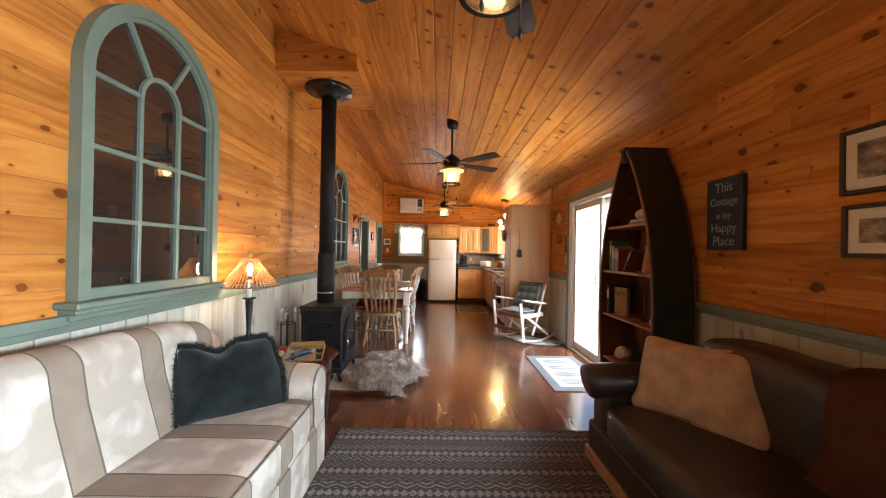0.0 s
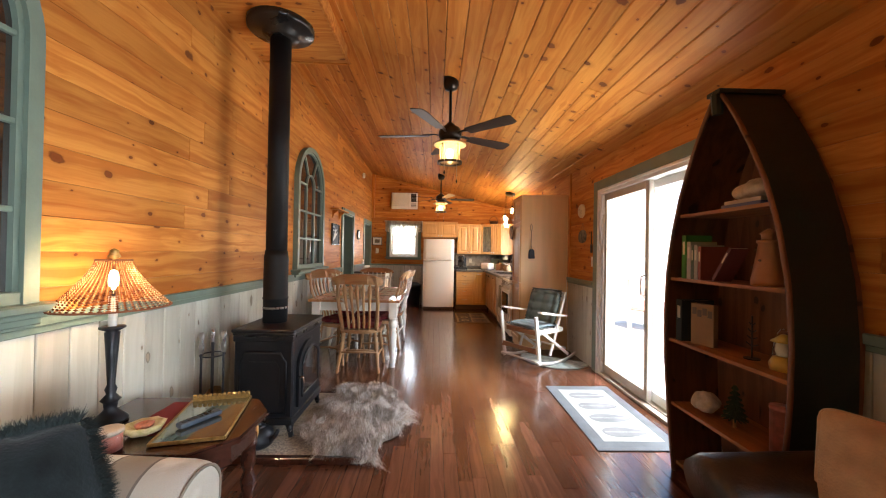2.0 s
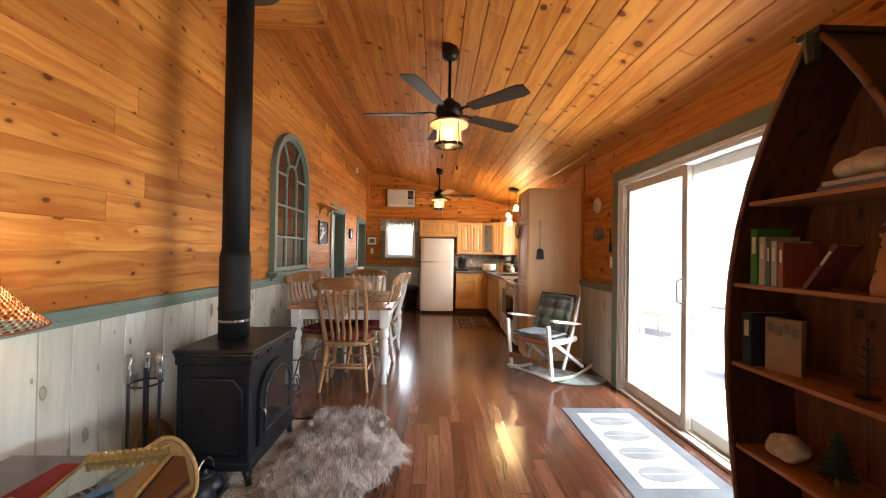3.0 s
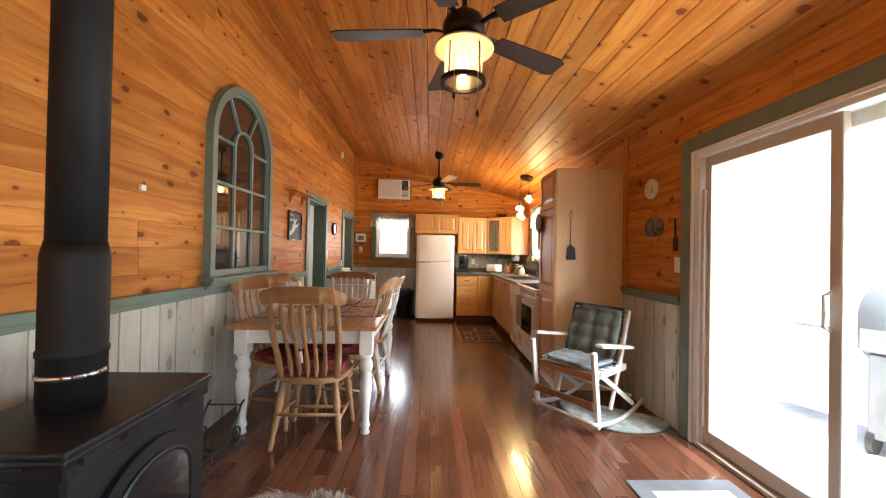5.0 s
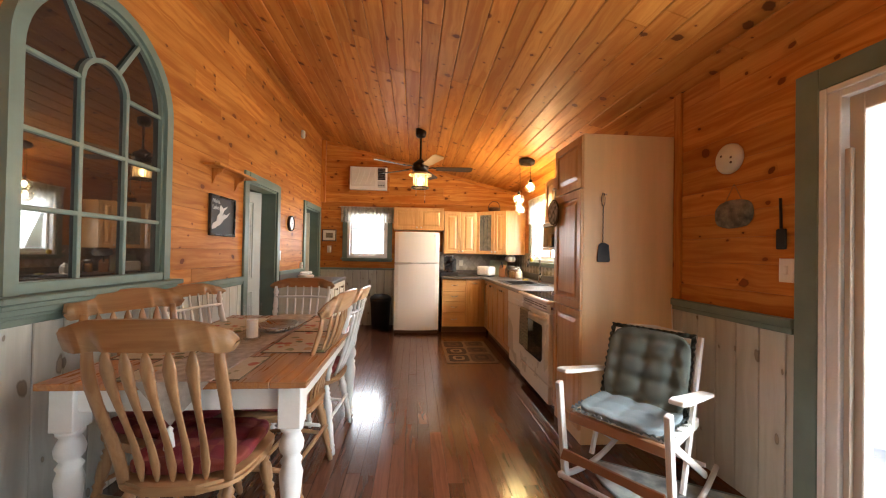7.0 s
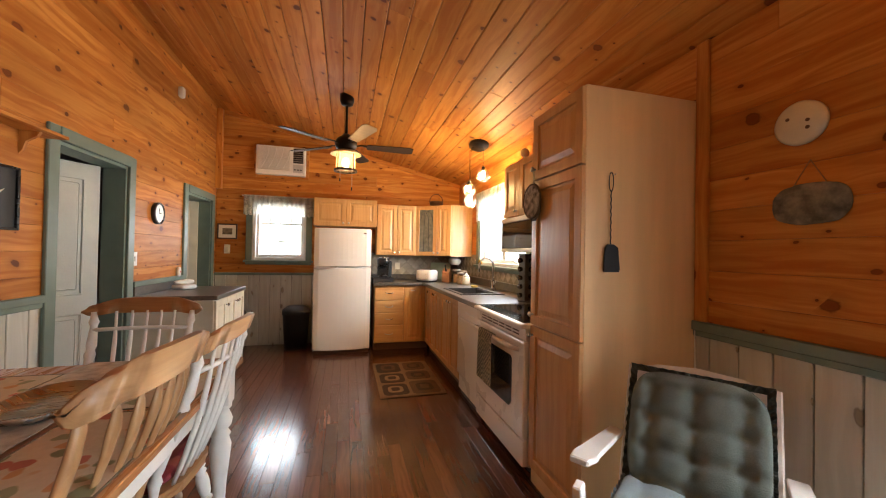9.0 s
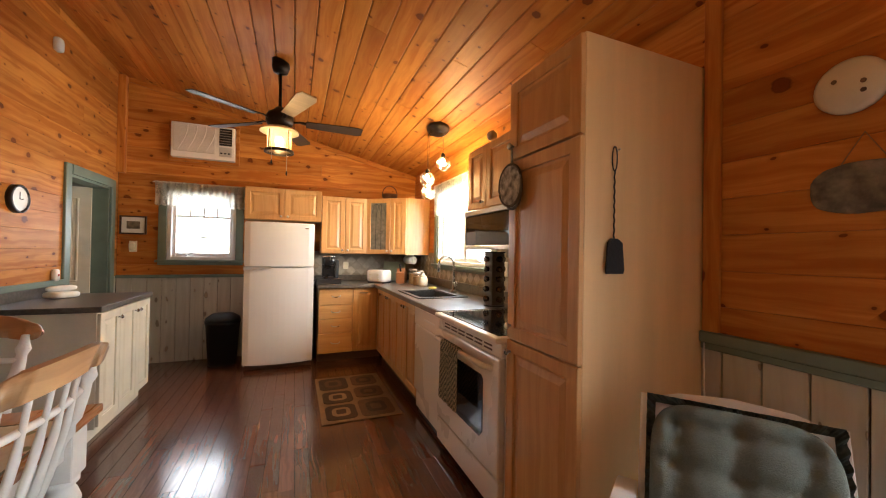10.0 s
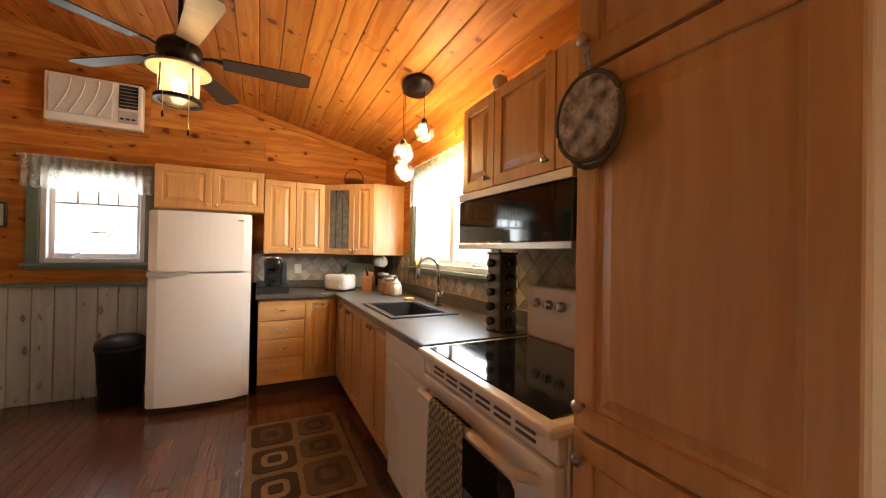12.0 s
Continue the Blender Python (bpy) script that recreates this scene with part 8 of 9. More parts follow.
t = thing("boat_bookcase", "upright dark green boat hull used as bookcase", "bookcase")
zs_ = [2.16 * i / 30 for i in range(31)]
for s in (-1, 1):
    bm = bmesh.new()
    rows = []
    for z in zs_:
        w = half(z)
        flare = 0.03 * math.sin(math.pi * min(1, z / 2.2))
        rows.append([bm.verts.new(p) for p in ((BX0, BC + s * w, z), (BX1, BC + s * (w - flare), z), (BX1, BC + s * (w - flare - 0.014), z), (BX0, BC + s * (w - 0.014), z))])
    for a, b in zip(rows, rows[1:]):
        for k in range(4):
            bm.faces.new((a[k], a[(k + 1) % 4], b[(k + 1) % 4], b[k]))
    bm.faces.new(rows[0])
    bm.faces.new(rows[-1][::-1])
    part("hull_side", bm, boat_out, t)
    part("gunwale", sweep([(BX0 - 0.004, BC + s * (half(z) - 0.012), z) for z in zs_], 0.013, 6, (1.0, 0.8), up=(1, 0, 0)), boat_in, t, "bare wood gunwale", True)
    li = bmesh.new()
    rows = []
    for z in zs_:
        w = half(z)
        flare = 0.03 * math.sin(math.pi * min(1, z / 2.2))
        rows.append([li.verts.new((BX0 + 0.002, BC + s * (w - 0.016), z)), li.verts.new((BX1 - 0.002, BC + s * (w - flare - 0.016), z))])
    for a, b in zip(rows, rows[1:]):
        li.faces.new((a[0], a[1], b[1], b[0]))
    bmesh.ops.solidify(li, geom=li.faces, thickness=0.003)
    part("lining", li, boat_in, t, "stained inner planking")
for k in range(5):
    u0, u1 = -1 + 0.4 * k, -0.6 + 0.4 * k
    o = [(BC + u0 * (half(z) - 0.022) + 0.001, z) for z in zs_] + [(BC + u1 * (half(z) - 0.022) - 0.001, z) for z in zs_[::-1]]
    part("back_board", prism(o, "x", BX1 - 0.002, BX1 + 0.014), boat_in, t)
part("bow_cap", prism([(BC - 0.045, 2.16), (BC + 0.045, 2.16), (BC + 0.045, 2.182), (BC - 0.045, 2.182)], "x", BX0 - 0.03, BX1 + 0.01), boat_out, t)
part("bow_stem", sweep([(BX0 - 0.004, BC, 2.06), (BX0 - 0.008, BC, 2.16), (BX0 - 0.012, BC, 2.18)], [0.025, 0.03, 0.02], 8), boat_out, t)
SH = (0.06, 0.40, 0.79, 1.175, 1.56)
for z in SH:
    w = half(z) - 0.02
    fl = 0.03 * math.sin(math.pi * min(1, z / 2.2))
    part("shelf", prism([(BX0 + 0.012, BC - w), (BX0 + 0.012, BC + w), (BX1 - 0.004, BC + w - fl), (BX1 - 0.004, BC - w + fl)], "z", z - 0.018, z), wood("shelf_pine", (0.42, 0.17, 0.055), (0.27, 0.10, 0.03), "y", None, 0.5) if z == SH[0] else bpy.data.materials["shelf_pine"], t)


def book(y, z, th, h, d, colour, lean=0, label="hardback book"):
    b = thing("book", label, "book", pose(BX0 + 0.03, y, z, 0, 0, 0) @ pose(0, 0, 0, lean, 0, 0))
    c = plain("book_cloth", colour, 0.6, var=0.1)
    part("cover", boxes((0, d, 0, 0.003, 0, h), (0, d, th - 0.003, th, 0, h), (0, 0.003, 0.003, th - 0.003, 0, h)), c, b)
    part("pages", boxes((0.004, d - 0.004, 0.003, th - 0.003, 0.004, h - 0.004)), cream, b, "cream page block")
    part("title_bar", boxes((-0.001, 0.0, th * 0.25, th * 0.75, h * 0.55, h * 0.85)), cream, b)
    return b


z = SH[3] + 0.001
for y, th, h, c, l in ((4.10, 0.035, 0.26, (0.05, 0.22, 0.04), "tall bright green book"), (4.06, 0.03, 0.22, (0.45, 0.42, 0.36), "pale paperback book"), (4.035, 0.018, 0.20, (0.08, 0.12, 0.08), "thin dark green book"), (4.005, 0.025, 0.2, (0.4, 0.38, 0.34), "pale spotted book"), (3.975, 0.022, 0.19, (0.25, 0.06, 0.04), "dull red book")):
    book(y, z, th, h, 0.16, c, 0, l + " on the shelf")
book(3.88, z, 0.018, 0.21, 0.10, (0.14, 0.035, 0.028), 34, "dark red book leaning")
t = thing("lighthouse_figure", "carved wooden lighthouse figure", "ornament", pose(1.95, 3.66, SH[3]))
lt = plain("orange_wood", (0.42, 0.17, 0.06), 0.5)
part("tower", lathe([(0.068, 0), (0.068, 0.03), (0.064, 0.05), (0.04, 0.20), (0.047, 0.205), (0.047, 0.218)], 18), lt, t, smooth=True)
part("lantern_top", lathe([(0.03, 0.218), (0.03, 0.245), (0.04, 0.25), (0.006, 0.275)], 14), lt, t, smooth=True)
for yy, zz in ((0.012, 0.17), (-0.02, 0.12), (0.02, 0.085)):
    part("window_hole", lathe([(0.006, 0), (0.006, 0.006)], 8, pose(-0.064 + 0.11 * (zz - 0.05) - 0.004, yy, zz, 0, -82, 0)), toe, t)
z = SH[2] + 0.001
book(4.13, z, 0.05, 0.25, 0.2, (0.012, 0.02, 0.024), 0, "thick black photo album")
t = thing("photo_frame", "kraft box file with pasted photographs", "box file", pose(1.90, 4.02, z, 0, 0, 20))
part("box", boxes((0, 0.04, -0.06, 0.07, 0, 0.24), bevel=0.002), plain("kraft_card", (0.32, 0.21, 0.12), 0.7), t)
for k in range(4):
    part("photo", boxes((-0.002, 0.0, -0.05 + 0.029 * k, -0.027 + 0.029 * k, 0.165 + 0.012 * (k % 2), 0.205 + 0.012 * (k % 2))), plain("photo_grey", (0.14, 0.12, 0.1), 0.4), t)
t = thing("iron_tree", "small black wire tree ornament", "ornament", pose(1.96, 3.76, z))
part("trunk", sweep([(0, 0, 0), (0, 0, 0.22)], 0.004, 6), black_iron, t)
part("foot", lathe([(0.035, 0), (0.035, 0.006)], 14), black_iron, t)
for k in range(4):
    part("branch", sweep([(0, -0.035 + 0.006 * k, 0.08 + 0.035 * k), (0, 0, 0.065 + 0.035 * k), (0, 0.035 - 0.006 * k, 0.08 + 0.035 * k)], 0.003, 5), black_iron, t)
t = thing("small_lantern", "yellow and white camping lantern", "lantern", pose(1.95, 3.58, z))
yl = plain("yellow_enamel", (0.55, 0.36, 0.06), 0.35)
part("base", lathe([(0.05, 0), (0.055, 0.03), (0.04, 0.06), (0.025, 0.065)], 18), yl, t, smooth=True)
part("chimney", lathe([(0.026, 0.066), (0.032, 0.09), (0.028, 0.13)], 16), plain("milky_glass", (0.6, 0.55, 0.42), 0.2), t, smooth=True)
part("hood", lathe([(0.05, 0.131), (0.02, 0.155), (0.01, 0.165)], 18), yl, t, smooth=True)
part("bail", sweep([(0, 0.055 * math.cos(math.pi * i / 10), 0.06 + 0.13 * math.sin(math.pi * i / 10)) for i in range(11)], 0.002, 5), steel, t)
z = SH[1] + 0.001
t = thing("conch_shell", "pale stone-like shell ornament", "shell", pose(1.93, 4.03, z))
part("shell", puff(-0.06, 0.06, -0.075, 0.075, 0, 0.12, 2.2, 7, 0.02, 18), plain("pale_shell", (0.5, 0.42, 0.33), 0.6, var=0.3, scale=25), t, smooth=True)
t = thing("toy_tree", "small dark green bottle-brush tree", "ornament", pose(1.95, 3.85, z))
part("trunk", sweep([(0, 0, 0), (0, 0, 0.06)], 0.008), oak_z, t)
bm = bmesh.new()
for k in range(7):
    r, zz = 0.06 - 0.0075 * k, 0.045 + 0.026 * k
    for i in range(14):
        a = 2 * math.pi * (i + 0.5 * (k % 2)) / 14
        sweep([(0, 0, zz + 0.014), (r * math.cos(a), r * math.sin(a), zz)], [0.01, 0.003], 4, bm=bm)
part("needles", bm, plain("pine_needles", (0.02, 0.05, 0.025), 0.8), t)
t = thing("red_tin", "red and white patterned tin", "tin", pose(1.97, 3.60, z))
part("tin", lathe([(0.05, 0), (0.05, 0.2), (0.052, 0.2), (0.052, 0.215)], 20), plain("printed_tin", (0.40, 0.13, 0.09), 0.4, var=0.5, scale=20), t, smooth=True)
z = SH[4] + 0.001
t = thing("stacked_books", "two paperbacks lying flat", "book", pose(1.87, 3.72, z))
part("lower_book", boxes((0, 0.19, -0.1, 0.14, 0, 0.022), bevel=0.002), plain("blue_paper", (0.10, 0.11, 0.2), 0.6), t)
part("upper_book", boxes((0.01, 0.18, -0.09, 0.13, 0.0225, 0.042), bevel=0.002), plain("pale_paper", (0.45, 0.36, 0.28), 0.6), t)
t = thing("large_shell", "large pale whelk shell on the top shelf", "shell", pose(1.96, 3.75, z + 0.043))
part("shell", puff(-0.06, 0.06, -0.11, 0.11, 0, 0.10, 2.1, 7, 0.022, 16), plain("shell_cream", (0.58, 0.46, 0.33), 0.5, var=0.3, scale=25), t, smooth=True)

# ---- things on the walls ----
def letters(text, size, m, material, parent):
    cu = bpy.data.curves.new("lettering", "FONT")
    cu.body, cu.size, cu.extrude, cu.align_x = text, size, 0.001, "CENTER"
    ob = new("lettering", cu)
    dg = bpy.context.evaluated_depsgraph_get()
    me = bpy.data.meshes.new_from_object(ob.evaluated_get(dg))
    bpy.data.objects.remove(ob)
    me.materials.clear()
    me.materials.append(material)
    o = new("lettering", me)
    o.matrix_world = m
    o.parent = parent
    return o


t = thing("cottage_sign", "weathered navy wooden sign with white lettering", "sign")
navy = plain("weathered_navy", (0.016, 0.032, 0.062), 0.6, var=0.5, scale=9, stretch=(1, 8, 1))
part("board", boxes((R - 0.03, R - 0.001, 3.045, 3.335, 1.36, 1.825), bevel=0.003), navy, t)
chalk = plain("chalk_white", (0.32, 0.38, 0.40), 0.8, var=0.3)
for k, (w, s) in enumerate((("This", 0.085), ("Cottage", 0.07), ("is my", 0.06), ("Happy", 0.08), ("Place", 0.084))):
    letters(w, s, pose(R - 0.031, 3.19, 1.735 - 0.086 * k, 90, 0, -90), chalk, t)


def picture(name, label, wall, a0, a1, z0, z1, rim, frame_mat, mount, art):
    """wall: 'E', 'W' or 'N'."""
    t = thing(name, label, "picture")

    def bx(u0, u1, d0, d1, v0, v1):
        if wall == "E":
            return (R - d1, R - d0, u0, u1, v0, v1)
        if wall == "W":
            return (L + d0, L + d1, u0, u1, v0, v1)
        return (u0, u1, F - d1, F - d0, v0, v1)
    part("frame", boxes(bx(a0, a0 + rim, 0, 0.025, z0, z1), bx(a1 - rim, a1, 0, 0.025, z0, z1), bx(a0 + rim, a1 - rim, 0, 0.025, z0, z0 + rim), bx(a0 + rim, a1 - rim, 0, 0.025, z1 - rim, z1), bevel=0.003), frame_mat, t)
    part("mount", boxes(bx(a0 + rim - 0.002, a1 - rim + 0.002, 0.001, 0.012, z0 + rim - 0.002, z1 - rim + 0.002)), mount, t)
    if art:
        i = rim + 0.045
        part("print", boxes(bx(a0 + i, a1 - i, 0.012, 0.014, z0 + i, z1 - i)), art, t, "muted landscape print")
    return t


dkframe = plain("dark_walnut_frame", (0.035, 0.017, 0.009), 0.4)
print_mat = plain("misty_landscape_print", (0.16, 0.12, 0.075), 0.6, var=0.9, scale=12, tint=(0.4, 0.3, 0.2), stretch=(1, 1, 2))
picture("framed_print", "dark-framed landscape print with cream mount", "E", 2.14, 2.53, 1.605, 1.895, 0.02, dkframe, cream, print_mat)
picture("framed_print", "dark-framed lakeside print with cream mount", "E", 2.13, 2.52, 1.325, 1.56, 0.02, dkframe, cream, print_mat)
picture("framed_photo", "small brown-framed photograph of a house", "N", -1.225, -0.985, 1.45, 1.655, 0.016, dkframe, white, plain("sepia_print", (0.2, 0.16, 0.11), 0.6, var=0.8, scale=25))
t = picture("lake_map_picture", "black framed lake map with white lake shape", "W", 7.45, 7.84, 1.39, 1.72, 0.014, black_gloss, plain("black_card", (0.012, 0.012, 0.013), 0.6), None)
wp = plain("white_card_shape", (0.62, 0.6, 0.56), 0.7)
part("lake_shape", prism([(7.47, 1.44), (7.53, 1.45), (7.56, 1.47), (7.60, 1.48), (7.66, 1.53), (7.71, 1.55), (7.76, 1.60), (7.70, 1.57), (7.66, 1.575), (7.63, 1.55), (7.66, 1.60), (7.72, 1.645), (7.65, 1.62), (7.61, 1.645), (7.59, 1.62), (7.60, 1.58), (7.56, 1.55), (7.55, 1.51), (7.50, 1.49)], "x", L + 0.012, L + 0.015), wp, t, "white lake outline")
for w_, z_ in (("White", 1.655), ("Lake", 1.605)):
    letters(w_, 0.05, pose(L + 0.0125, 7.535, z_, 90, 0, 90), wp, t)
t = thing("small_shelf", "little pine wall shelf on scroll brackets", "shelf")
part("board", boxes((L, L + 0.13, 7.36, 8.0, 1.925, 1.943), bevel=0.003), pine_y, t)
for y in (7.5, 7.86):
    part("bracket", prism([(L, 1.925), (L + 0.09, 1.925), (L + 0.075, 1.90), (L + 0.03, 1.87), (L + 0.015, 1.82), (L, 1.80)], "y", y - 0.009, y + 0.009), pine_z, t)
t = thing("wall_clock", "small round wall clock with dark rim", "clock", pose(L, 9.31, 1.63, 0, 90, 0))
part("rim", lathe([(0.10, 0), (0.10, 0.03), (0.088, 0.035), (0.082, 0.02)], 32), black_gloss, t, smooth=True)
part("dial", lathe([(0.083, 0.012), (0.083, 0.0235)], 32), white, t)
part("clock_hand", boxes((-0.05, 0, -0.003, 0.003, 0.0236, 0.0255), bevel=0.0005), black_gloss, t)
part("clock_hand", boxes((-0.003, 0.003, 0, 0.035, 0.0236, 0.0255), bevel=0.0005), black_gloss, t)
t = thing("motion_sensor", "white corner motion sensor high on the wall", "sensor")
part("case", puff(L, L + 0.05, 9.665, 9.735, 2.86, 2.97, 5, 4), white, t, smooth=True)
t = thing("wall_plug", "white plug-in freshener on the end wall", "plug")
part("body", puff(-1.135, -1.075, F - 0.045, F, 1.27, 1.36, 4, 4), cream, t, smooth=True)
part("plate", boxes((-1.14, -1.07, F - 0.008, F, 1.255, 1.375), bevel=0.002), cream, t)
for nm, x0, x1, y0, y1, z0, z1 in (("light_switch", L, L + 0.008, 8.935, 9.0, 1.16, 1.275), ("light_switch", R - 0.008, R, 6.065, 6.135, 1.17, 1.285), ("hall_thermostat", L, L + 0.02, 5.435, 5.468, 1.587, 1.618)):
    t = thing(nm, "white wall switch plate" if nm == "light_switch" else "small white room thermostat", "switch" if nm == "light_switch" else "thermostat")
    part("plate", boxes((x0, x1, y0, y1, z0, z1), bevel=0.002), white, t)
    if nm == "light_switch":
        xm = x1 if x0 == L else x0
        part("toggle", boxes((xm - 0.006, xm + 0.006, (y0 + y1) / 2 - 0.01, (y0 + y1) / 2 + 0.01, (z0 + z1) / 2 - 0.02, (z0 + z1) / 2 + 0.02), bevel=0.002), white, t)
t = thing("smoke_alarm", "round cream wall alarm with small holes", "alarm", pose(R, 6.42, 1.85, 0, -90, 0))
part("case", lathe([(0.085, 0), (0.085, 0.018), (0.072, 0.03), (0.02, 0.033)], 32), cream, t, smooth=True)
for y, x in ((0.03, 0.02), (-0.035, 0.0), (-0.035, -0.028)):
    part("port", lathe([(0.007, 0.03), (0.007, 0.034)], 10, pose(x, y, 0)), toe, t)
t = thing("slate_plaque", "oval grey slate plaque on a cord", "plaque", pose(R - 0.002, 6.39, 1.53, 0, -90, 0))
slate = plain("painted_slate", (0.10, 0.10, 0.085), 0.7, var=0.6, scale=22, bump=0.5, tint=(0.2, 0.18, 0.14))
part("slate", puff(-0.08, 0.08, -0.125, 0.125, 0.0, 0.014, 2.6, 8, 0.004, 30), slate, t)
part("cord", sweep([(0.06, -0.06, 0.008), (0.17, 0.0, 0.004), (0.06, 0.06, 0.008)], 0.002, 5), plain("jute", (0.3, 0.2, 0.1), 0.9), t)
t = thing("iron_utensil", "dark iron cooking paddle hung on the wall", "utensil")
part("handle", sweep([(R - 0.012, 6.125, 1.58), (R - 0.012, 6.12, 1.43)], 0.006), black_iron, t)
part("blade", boxes((R - 0.016, R - 0.006, 6.095, 6.145, 1.33, 1.43), bevel=0.004), black_iron, t)
t = thing("iron_spatula", "long-handled dark iron spatula on the pantry side", "spatula")
yy = 6.852
dx, dz = 0.048, 0.045
part("blade", prism([(u + dx, v + dz) for u, v in ((1.555, 1.195), (1.635, 1.195), (1.64, 1.21), (1.63, 1.31), (1.605, 1.325), (1.575, 1.325), (1.56, 1.31), (1.552, 1.21))], "y", yy - 0.004, yy + 0.004), black_iron, t)
tw = [(1.59 + dx + 0.0013 * math.cos(k * 1.1), yy + 0.0013 * math.sin(k * 1.1), 1.325 + dz + 0.25 * k / 40) for k in range(41)]
part("twisted_handle", sweep(tw, 0.003, 6), black_iron, t)
part("loop", sweep([(1.59 + dx + 0.012 * math.sin(2 * math.pi * k / 20), yy, 1.575 + dz + 0.045 * (1 - math.cos(2 * math.pi * k / 20))) for k in range(21)], 0.0025, 6), black_iron, t)
part("nail", sweep([(1.61 + dx, 6.862, 1.655 + dz), (1.61 + dx, 6.845, 1.657 + dz)], 0.003, 6), steel, t)
t = thing("lamp_cord", "white cord hanging beside the tall cabinet", "cord")
part("cord", sweep([(R - 0.04, 6.83, 0.955), (R - 0.03, 6.835, 0.8), (R - 0.045, 6.82, 0.55), (R - 0.03, 6.80, 0.3), (R - 0.035, 6.75, 0.01)], 0.003, 6), white, t, smooth=True)

# ---- outdoors ----
t = thing("barbecue", "grey covered gas barbecue on the deck", "barbecue", pose(3.95, 5.88, -0.16, 0, 0, 20))
grill = plain("grey_grill_metal", (0.15, 0.16, 0.175), 0.5, 0.0)
part("cart", boxes((-0.25, 0.25, -0.3, 0.3, 0.12, 0.75), bevel=0.01), grill, t)
part("firebox", boxes((-0.28, 0.28, -0.35, 0.35, 0.76, 0.95), bevel=0.02), grill, t)
part("hood", sweep([(0, -0.35, 0.95), (0, 0.35, 0.95)], 0.28, 20, (1.0, 1.0)), grill, t, smooth=True)
part("side_shelf", boxes((-0.22, 0.22, 0.36, 0.75, 0.88, 0.91), bevel=0.005), grill, t)
for y in (-0.28, 0.28):
    part("wheel", lathe([(0.09, -0.02), (0.09, 0.02)], 18, pose(-0.2, y, 0.09, 90)), black_iron, t)
    part("leg", boxes((0.18, 0.22, y - 0.02, y + 0.02, 0, 0.12)), grill, t)
t = thing("deck_chair", "red and white deck chair", "chair", pose(4.6, 9.0, -0.16, 0, 0, 30))
dc = plain("weathered_red", (0.50, 0.24, 0.19), 0.6)
part("seat", boxes((-0.3, 0.3, -0.3, 0.3, 0.38, 0.42), bevel=0.005), dc, t)
part("back", boxes((-0.3, 0.3, 0.28, 0.32, 0.42, 1.0), bevel=0.005), dc, t)
for x in (-0.28, 0.28):
    part("leg", boxes((x - 0.03, x + 0.03, -0.3, -0.25, 0, 0.6), bevel=0.004), white, t)
    part("leg", boxes((x - 0.03, x + 0.03, 0.25, 0.3, 0, 0.6), bevel=0.004), white, t)
    part("arm", boxes((x - 0.05, x + 0.05, -0.33, 0.3, 0.6, 0.63), bevel=0.004), white, t)

# ---- boards of the walls and floor ----
def spans(a, b, cuts):
    out = [(a, b)]
    for c0, c1 in cuts:
        nxt = []
        for u, v in out:
            if c1 <= u or c0 >= v:
                nxt.append((u, v))
            else:
                nxt += [(p, q) for p, q in ((u, c0), (c1, v)) if q - p > 0.02]
        out = nxt
    return out


def lengths(a, b, lo, hi, rng):
    out, u = [], a
    while b - u > 0.001:
        v = u + rng.uniform(lo, hi)
        if b - v < lo * 0.4:
            v = b
        out.append((u, v))
        u = v
    return out


rng = random.Random(7)
H = 0.146
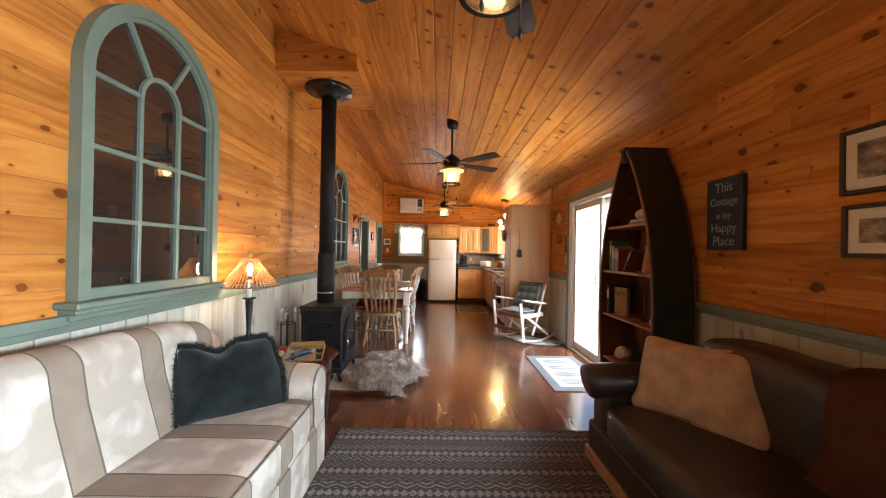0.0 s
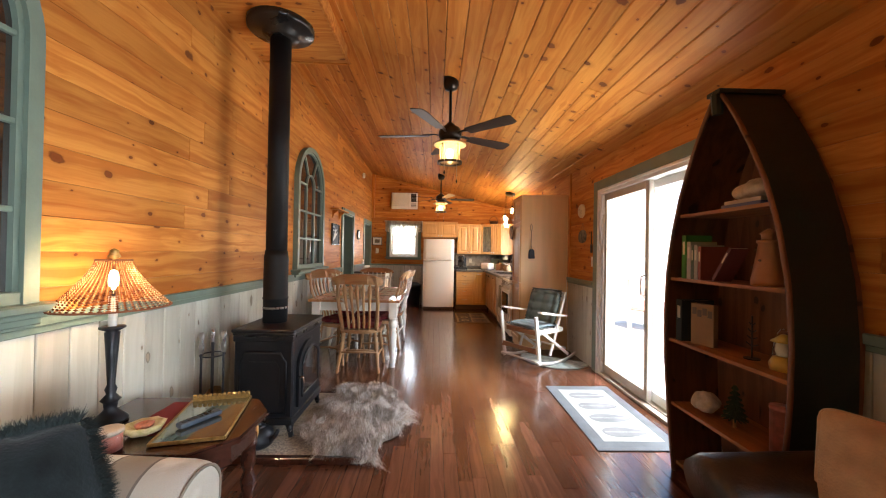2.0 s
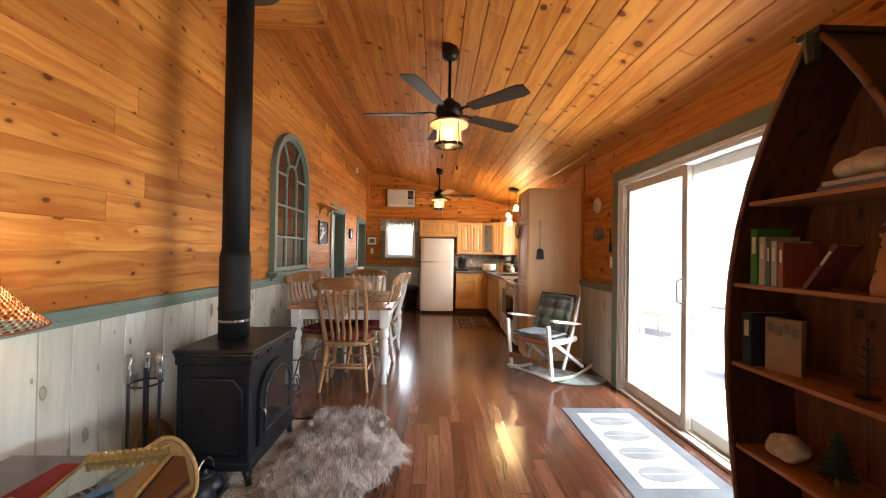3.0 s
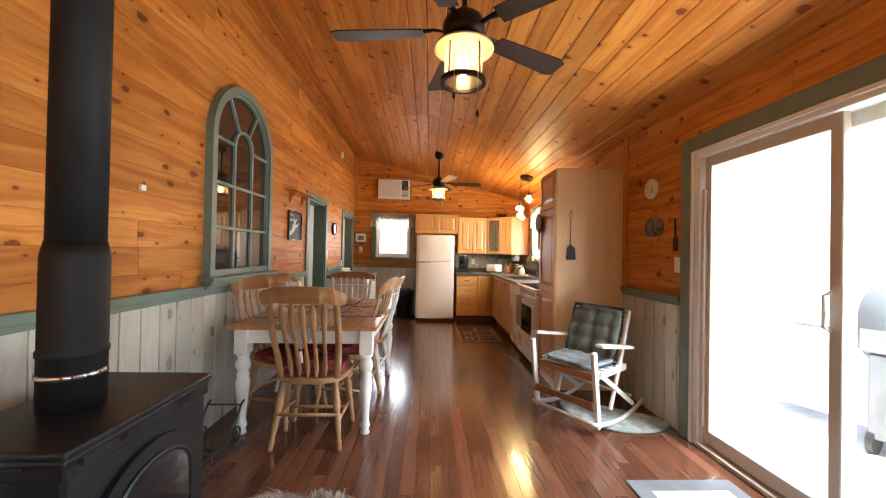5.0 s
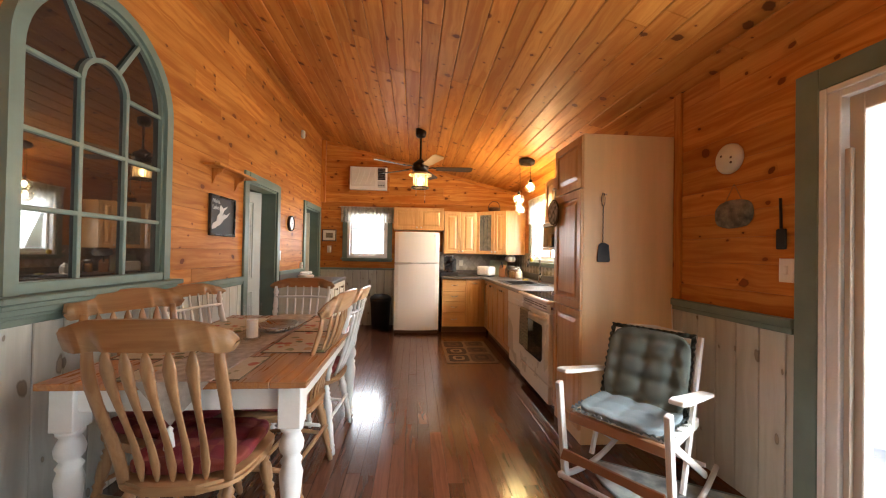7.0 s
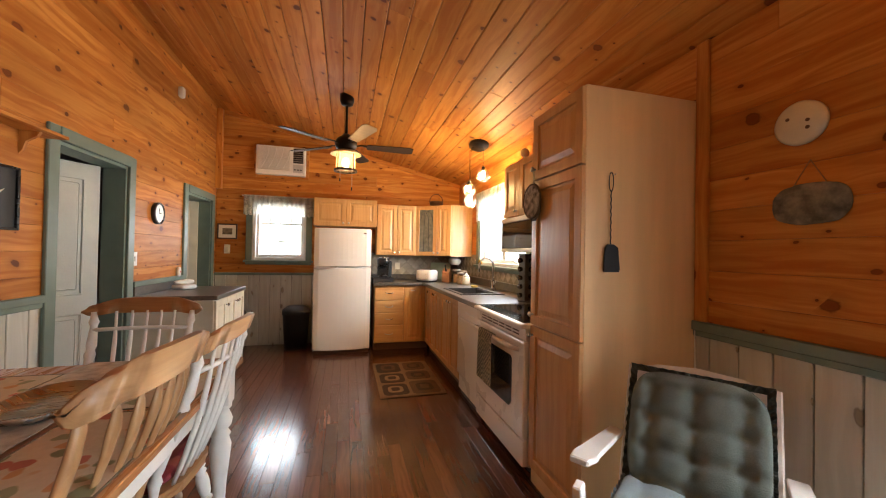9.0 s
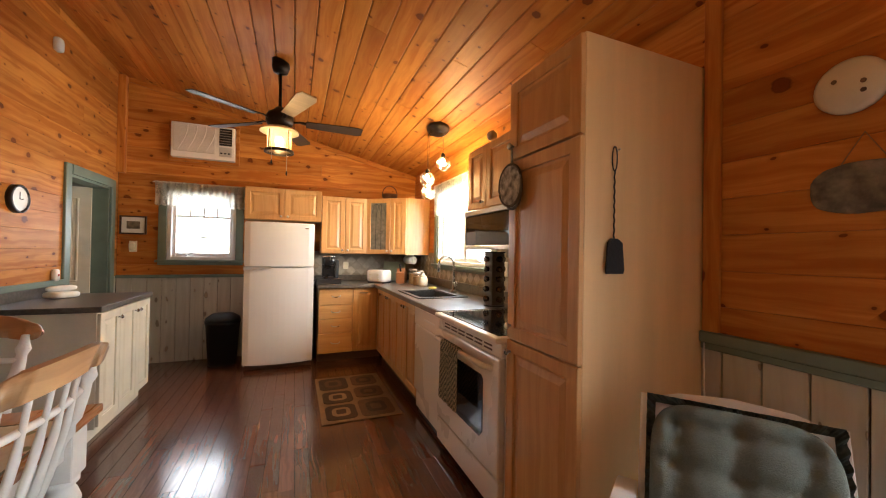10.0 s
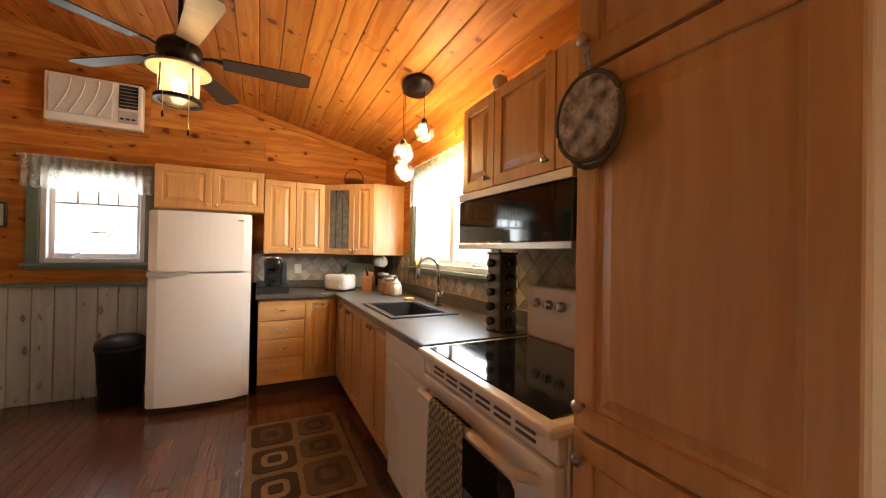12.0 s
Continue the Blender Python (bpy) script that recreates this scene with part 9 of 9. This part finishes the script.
# west and east walls, level boards
for wall, x, n, z0, top, holes in (
        (wl, L, "+x", 0.99, lambda y: zc(L, y), [(D1[0], D1[1], 0, D1[2]), (D2[0], D2[1], 0, D2[2])]),
        (wr, R, "-x", 0.96, lambda y: zc(R, y), [(SD[0], SD[1], 0, SD[2]), (KW[0], KW[1], KW[2], KW[3]), (BW[0], BW[1], BW[2], BW[3])])):
    z = z0
    while z < 3.5:
        for u, v in spans(B, F, [(h[0], h[1]) for h in holes if z + H > h[2] + 0.02 and z < h[3] - 0.02]):
            for p, q in lengths(u, v, 1.3, 3.6, rng):
                zt = min(z + H, top((p + q) / 2) + 0.03)
                if zt - z > 0.02:
                    xa, xb = (x - 0.018, x) if n == "+x" else (x, x + 0.018)
                    slab("board", wall, pine_y, xa, xb, p + 0.0006, q - 0.0006, z + 0.0006, round(zt - 0.0006, 4), n, 0.0014)
        z += H
    wd = 0.137
    cuts = [(h[0] - 0.02, h[1] + 0.02) for h in holes if h[2] < 0.1]
    for u, v in spans(B, F, cuts):
        k = max(1, round((v - u) / wd))
        for i in range(k):
            p, q = u + (v - u) * i / k, u + (v - u) * (i + 1) / k
            xa, xb = (x - 0.018, x) if n == "+x" else (x, x + 0.018)
            slab("wainscot_board", wall, wash_z, xa, xb, p + 0.0025, q - 0.0025, 0.0, z0, n, 0.003)
# end wall
z = 0.97
while z < 3.3:
    for u, v in spans(L, R, [(FW[0], FW[1])] if z + H > FW[2] + 0.02 and z < FW[3] - 0.02 else []):
        slope = R - (z - 2.39) / (zl(F) - 2.39) * (R - L) if z > 2.39 else R
        v = min(v, slope + 0.05)
        if v - u > 0.1:
            for p, q in lengths(u, v, 1.2, 3.5, rng):
                slab("board", wf, pine_x, p + 0.0008, q - 0.0008, F, F + 0.018, z + 0.0006, z + H - 0.0006, "-y", 0.0014)
    z += H
for i in range(10):
    slab("wainscot_board", wf, wash_z, L + 0.137 * i + 0.0025, L + 0.137 * (i + 1) - 0.0025, F, F + 0.018, 0, 0.97, "-y", 0.003)

# strip floor: the strips along the walk are single pieces, the rest is joined
PW = 0.083
vs, fs = [], []
count = 0
for i in range(int((R - L) / PW) + 1):
    xa = L + i * PW
    xb = min(xa + PW, R + 0.02)
    for p, q in lengths(B, F, 0.45, 1.25, rng):
        if 0.0 < xa < 1.42 and 2.9 < q and p < 10.2 and count < 300:
            o = slab("plank", floor, floor_mat, xa, xb, p, round(q - 0.001, 2), -0.012, 0.0, "+z", 0.0016)
            o.rotation_euler = (rng.uniform(-0.0004, 0.0004), rng.uniform(-0.0075, 0.0075), 0)
            count += 1
        else:
            k, c, tl = len(vs), 0.0016, rng.uniform(-0.0075, 0.0075) * PW / 2
            vs += [(xa, p, -0.012), (xb, p, -0.012), (xb, q, -0.012), (xa, q, -0.012),
                   (xa + c, p + c, -tl), (xb - c, p + c, tl), (xb - c, q - c, tl), (xa + c, q - c, -tl)]
            fs += [(k + 4, k + 5, k + 6, k + 7), (k, k + 1, k + 5, k + 4), (k + 1, k + 2, k + 6, k + 5), (k + 2, k + 3, k + 7, k + 6), (k + 3, k, k + 4, k + 7)]
me = bpy.data.meshes.new("strip_flooring")
me.from_pydata(vs, [], fs)
me.materials.append(floor_rest)
rest = new("strip_flooring", me)
rest.parent = floor
tagged(rest, kind="stuff")
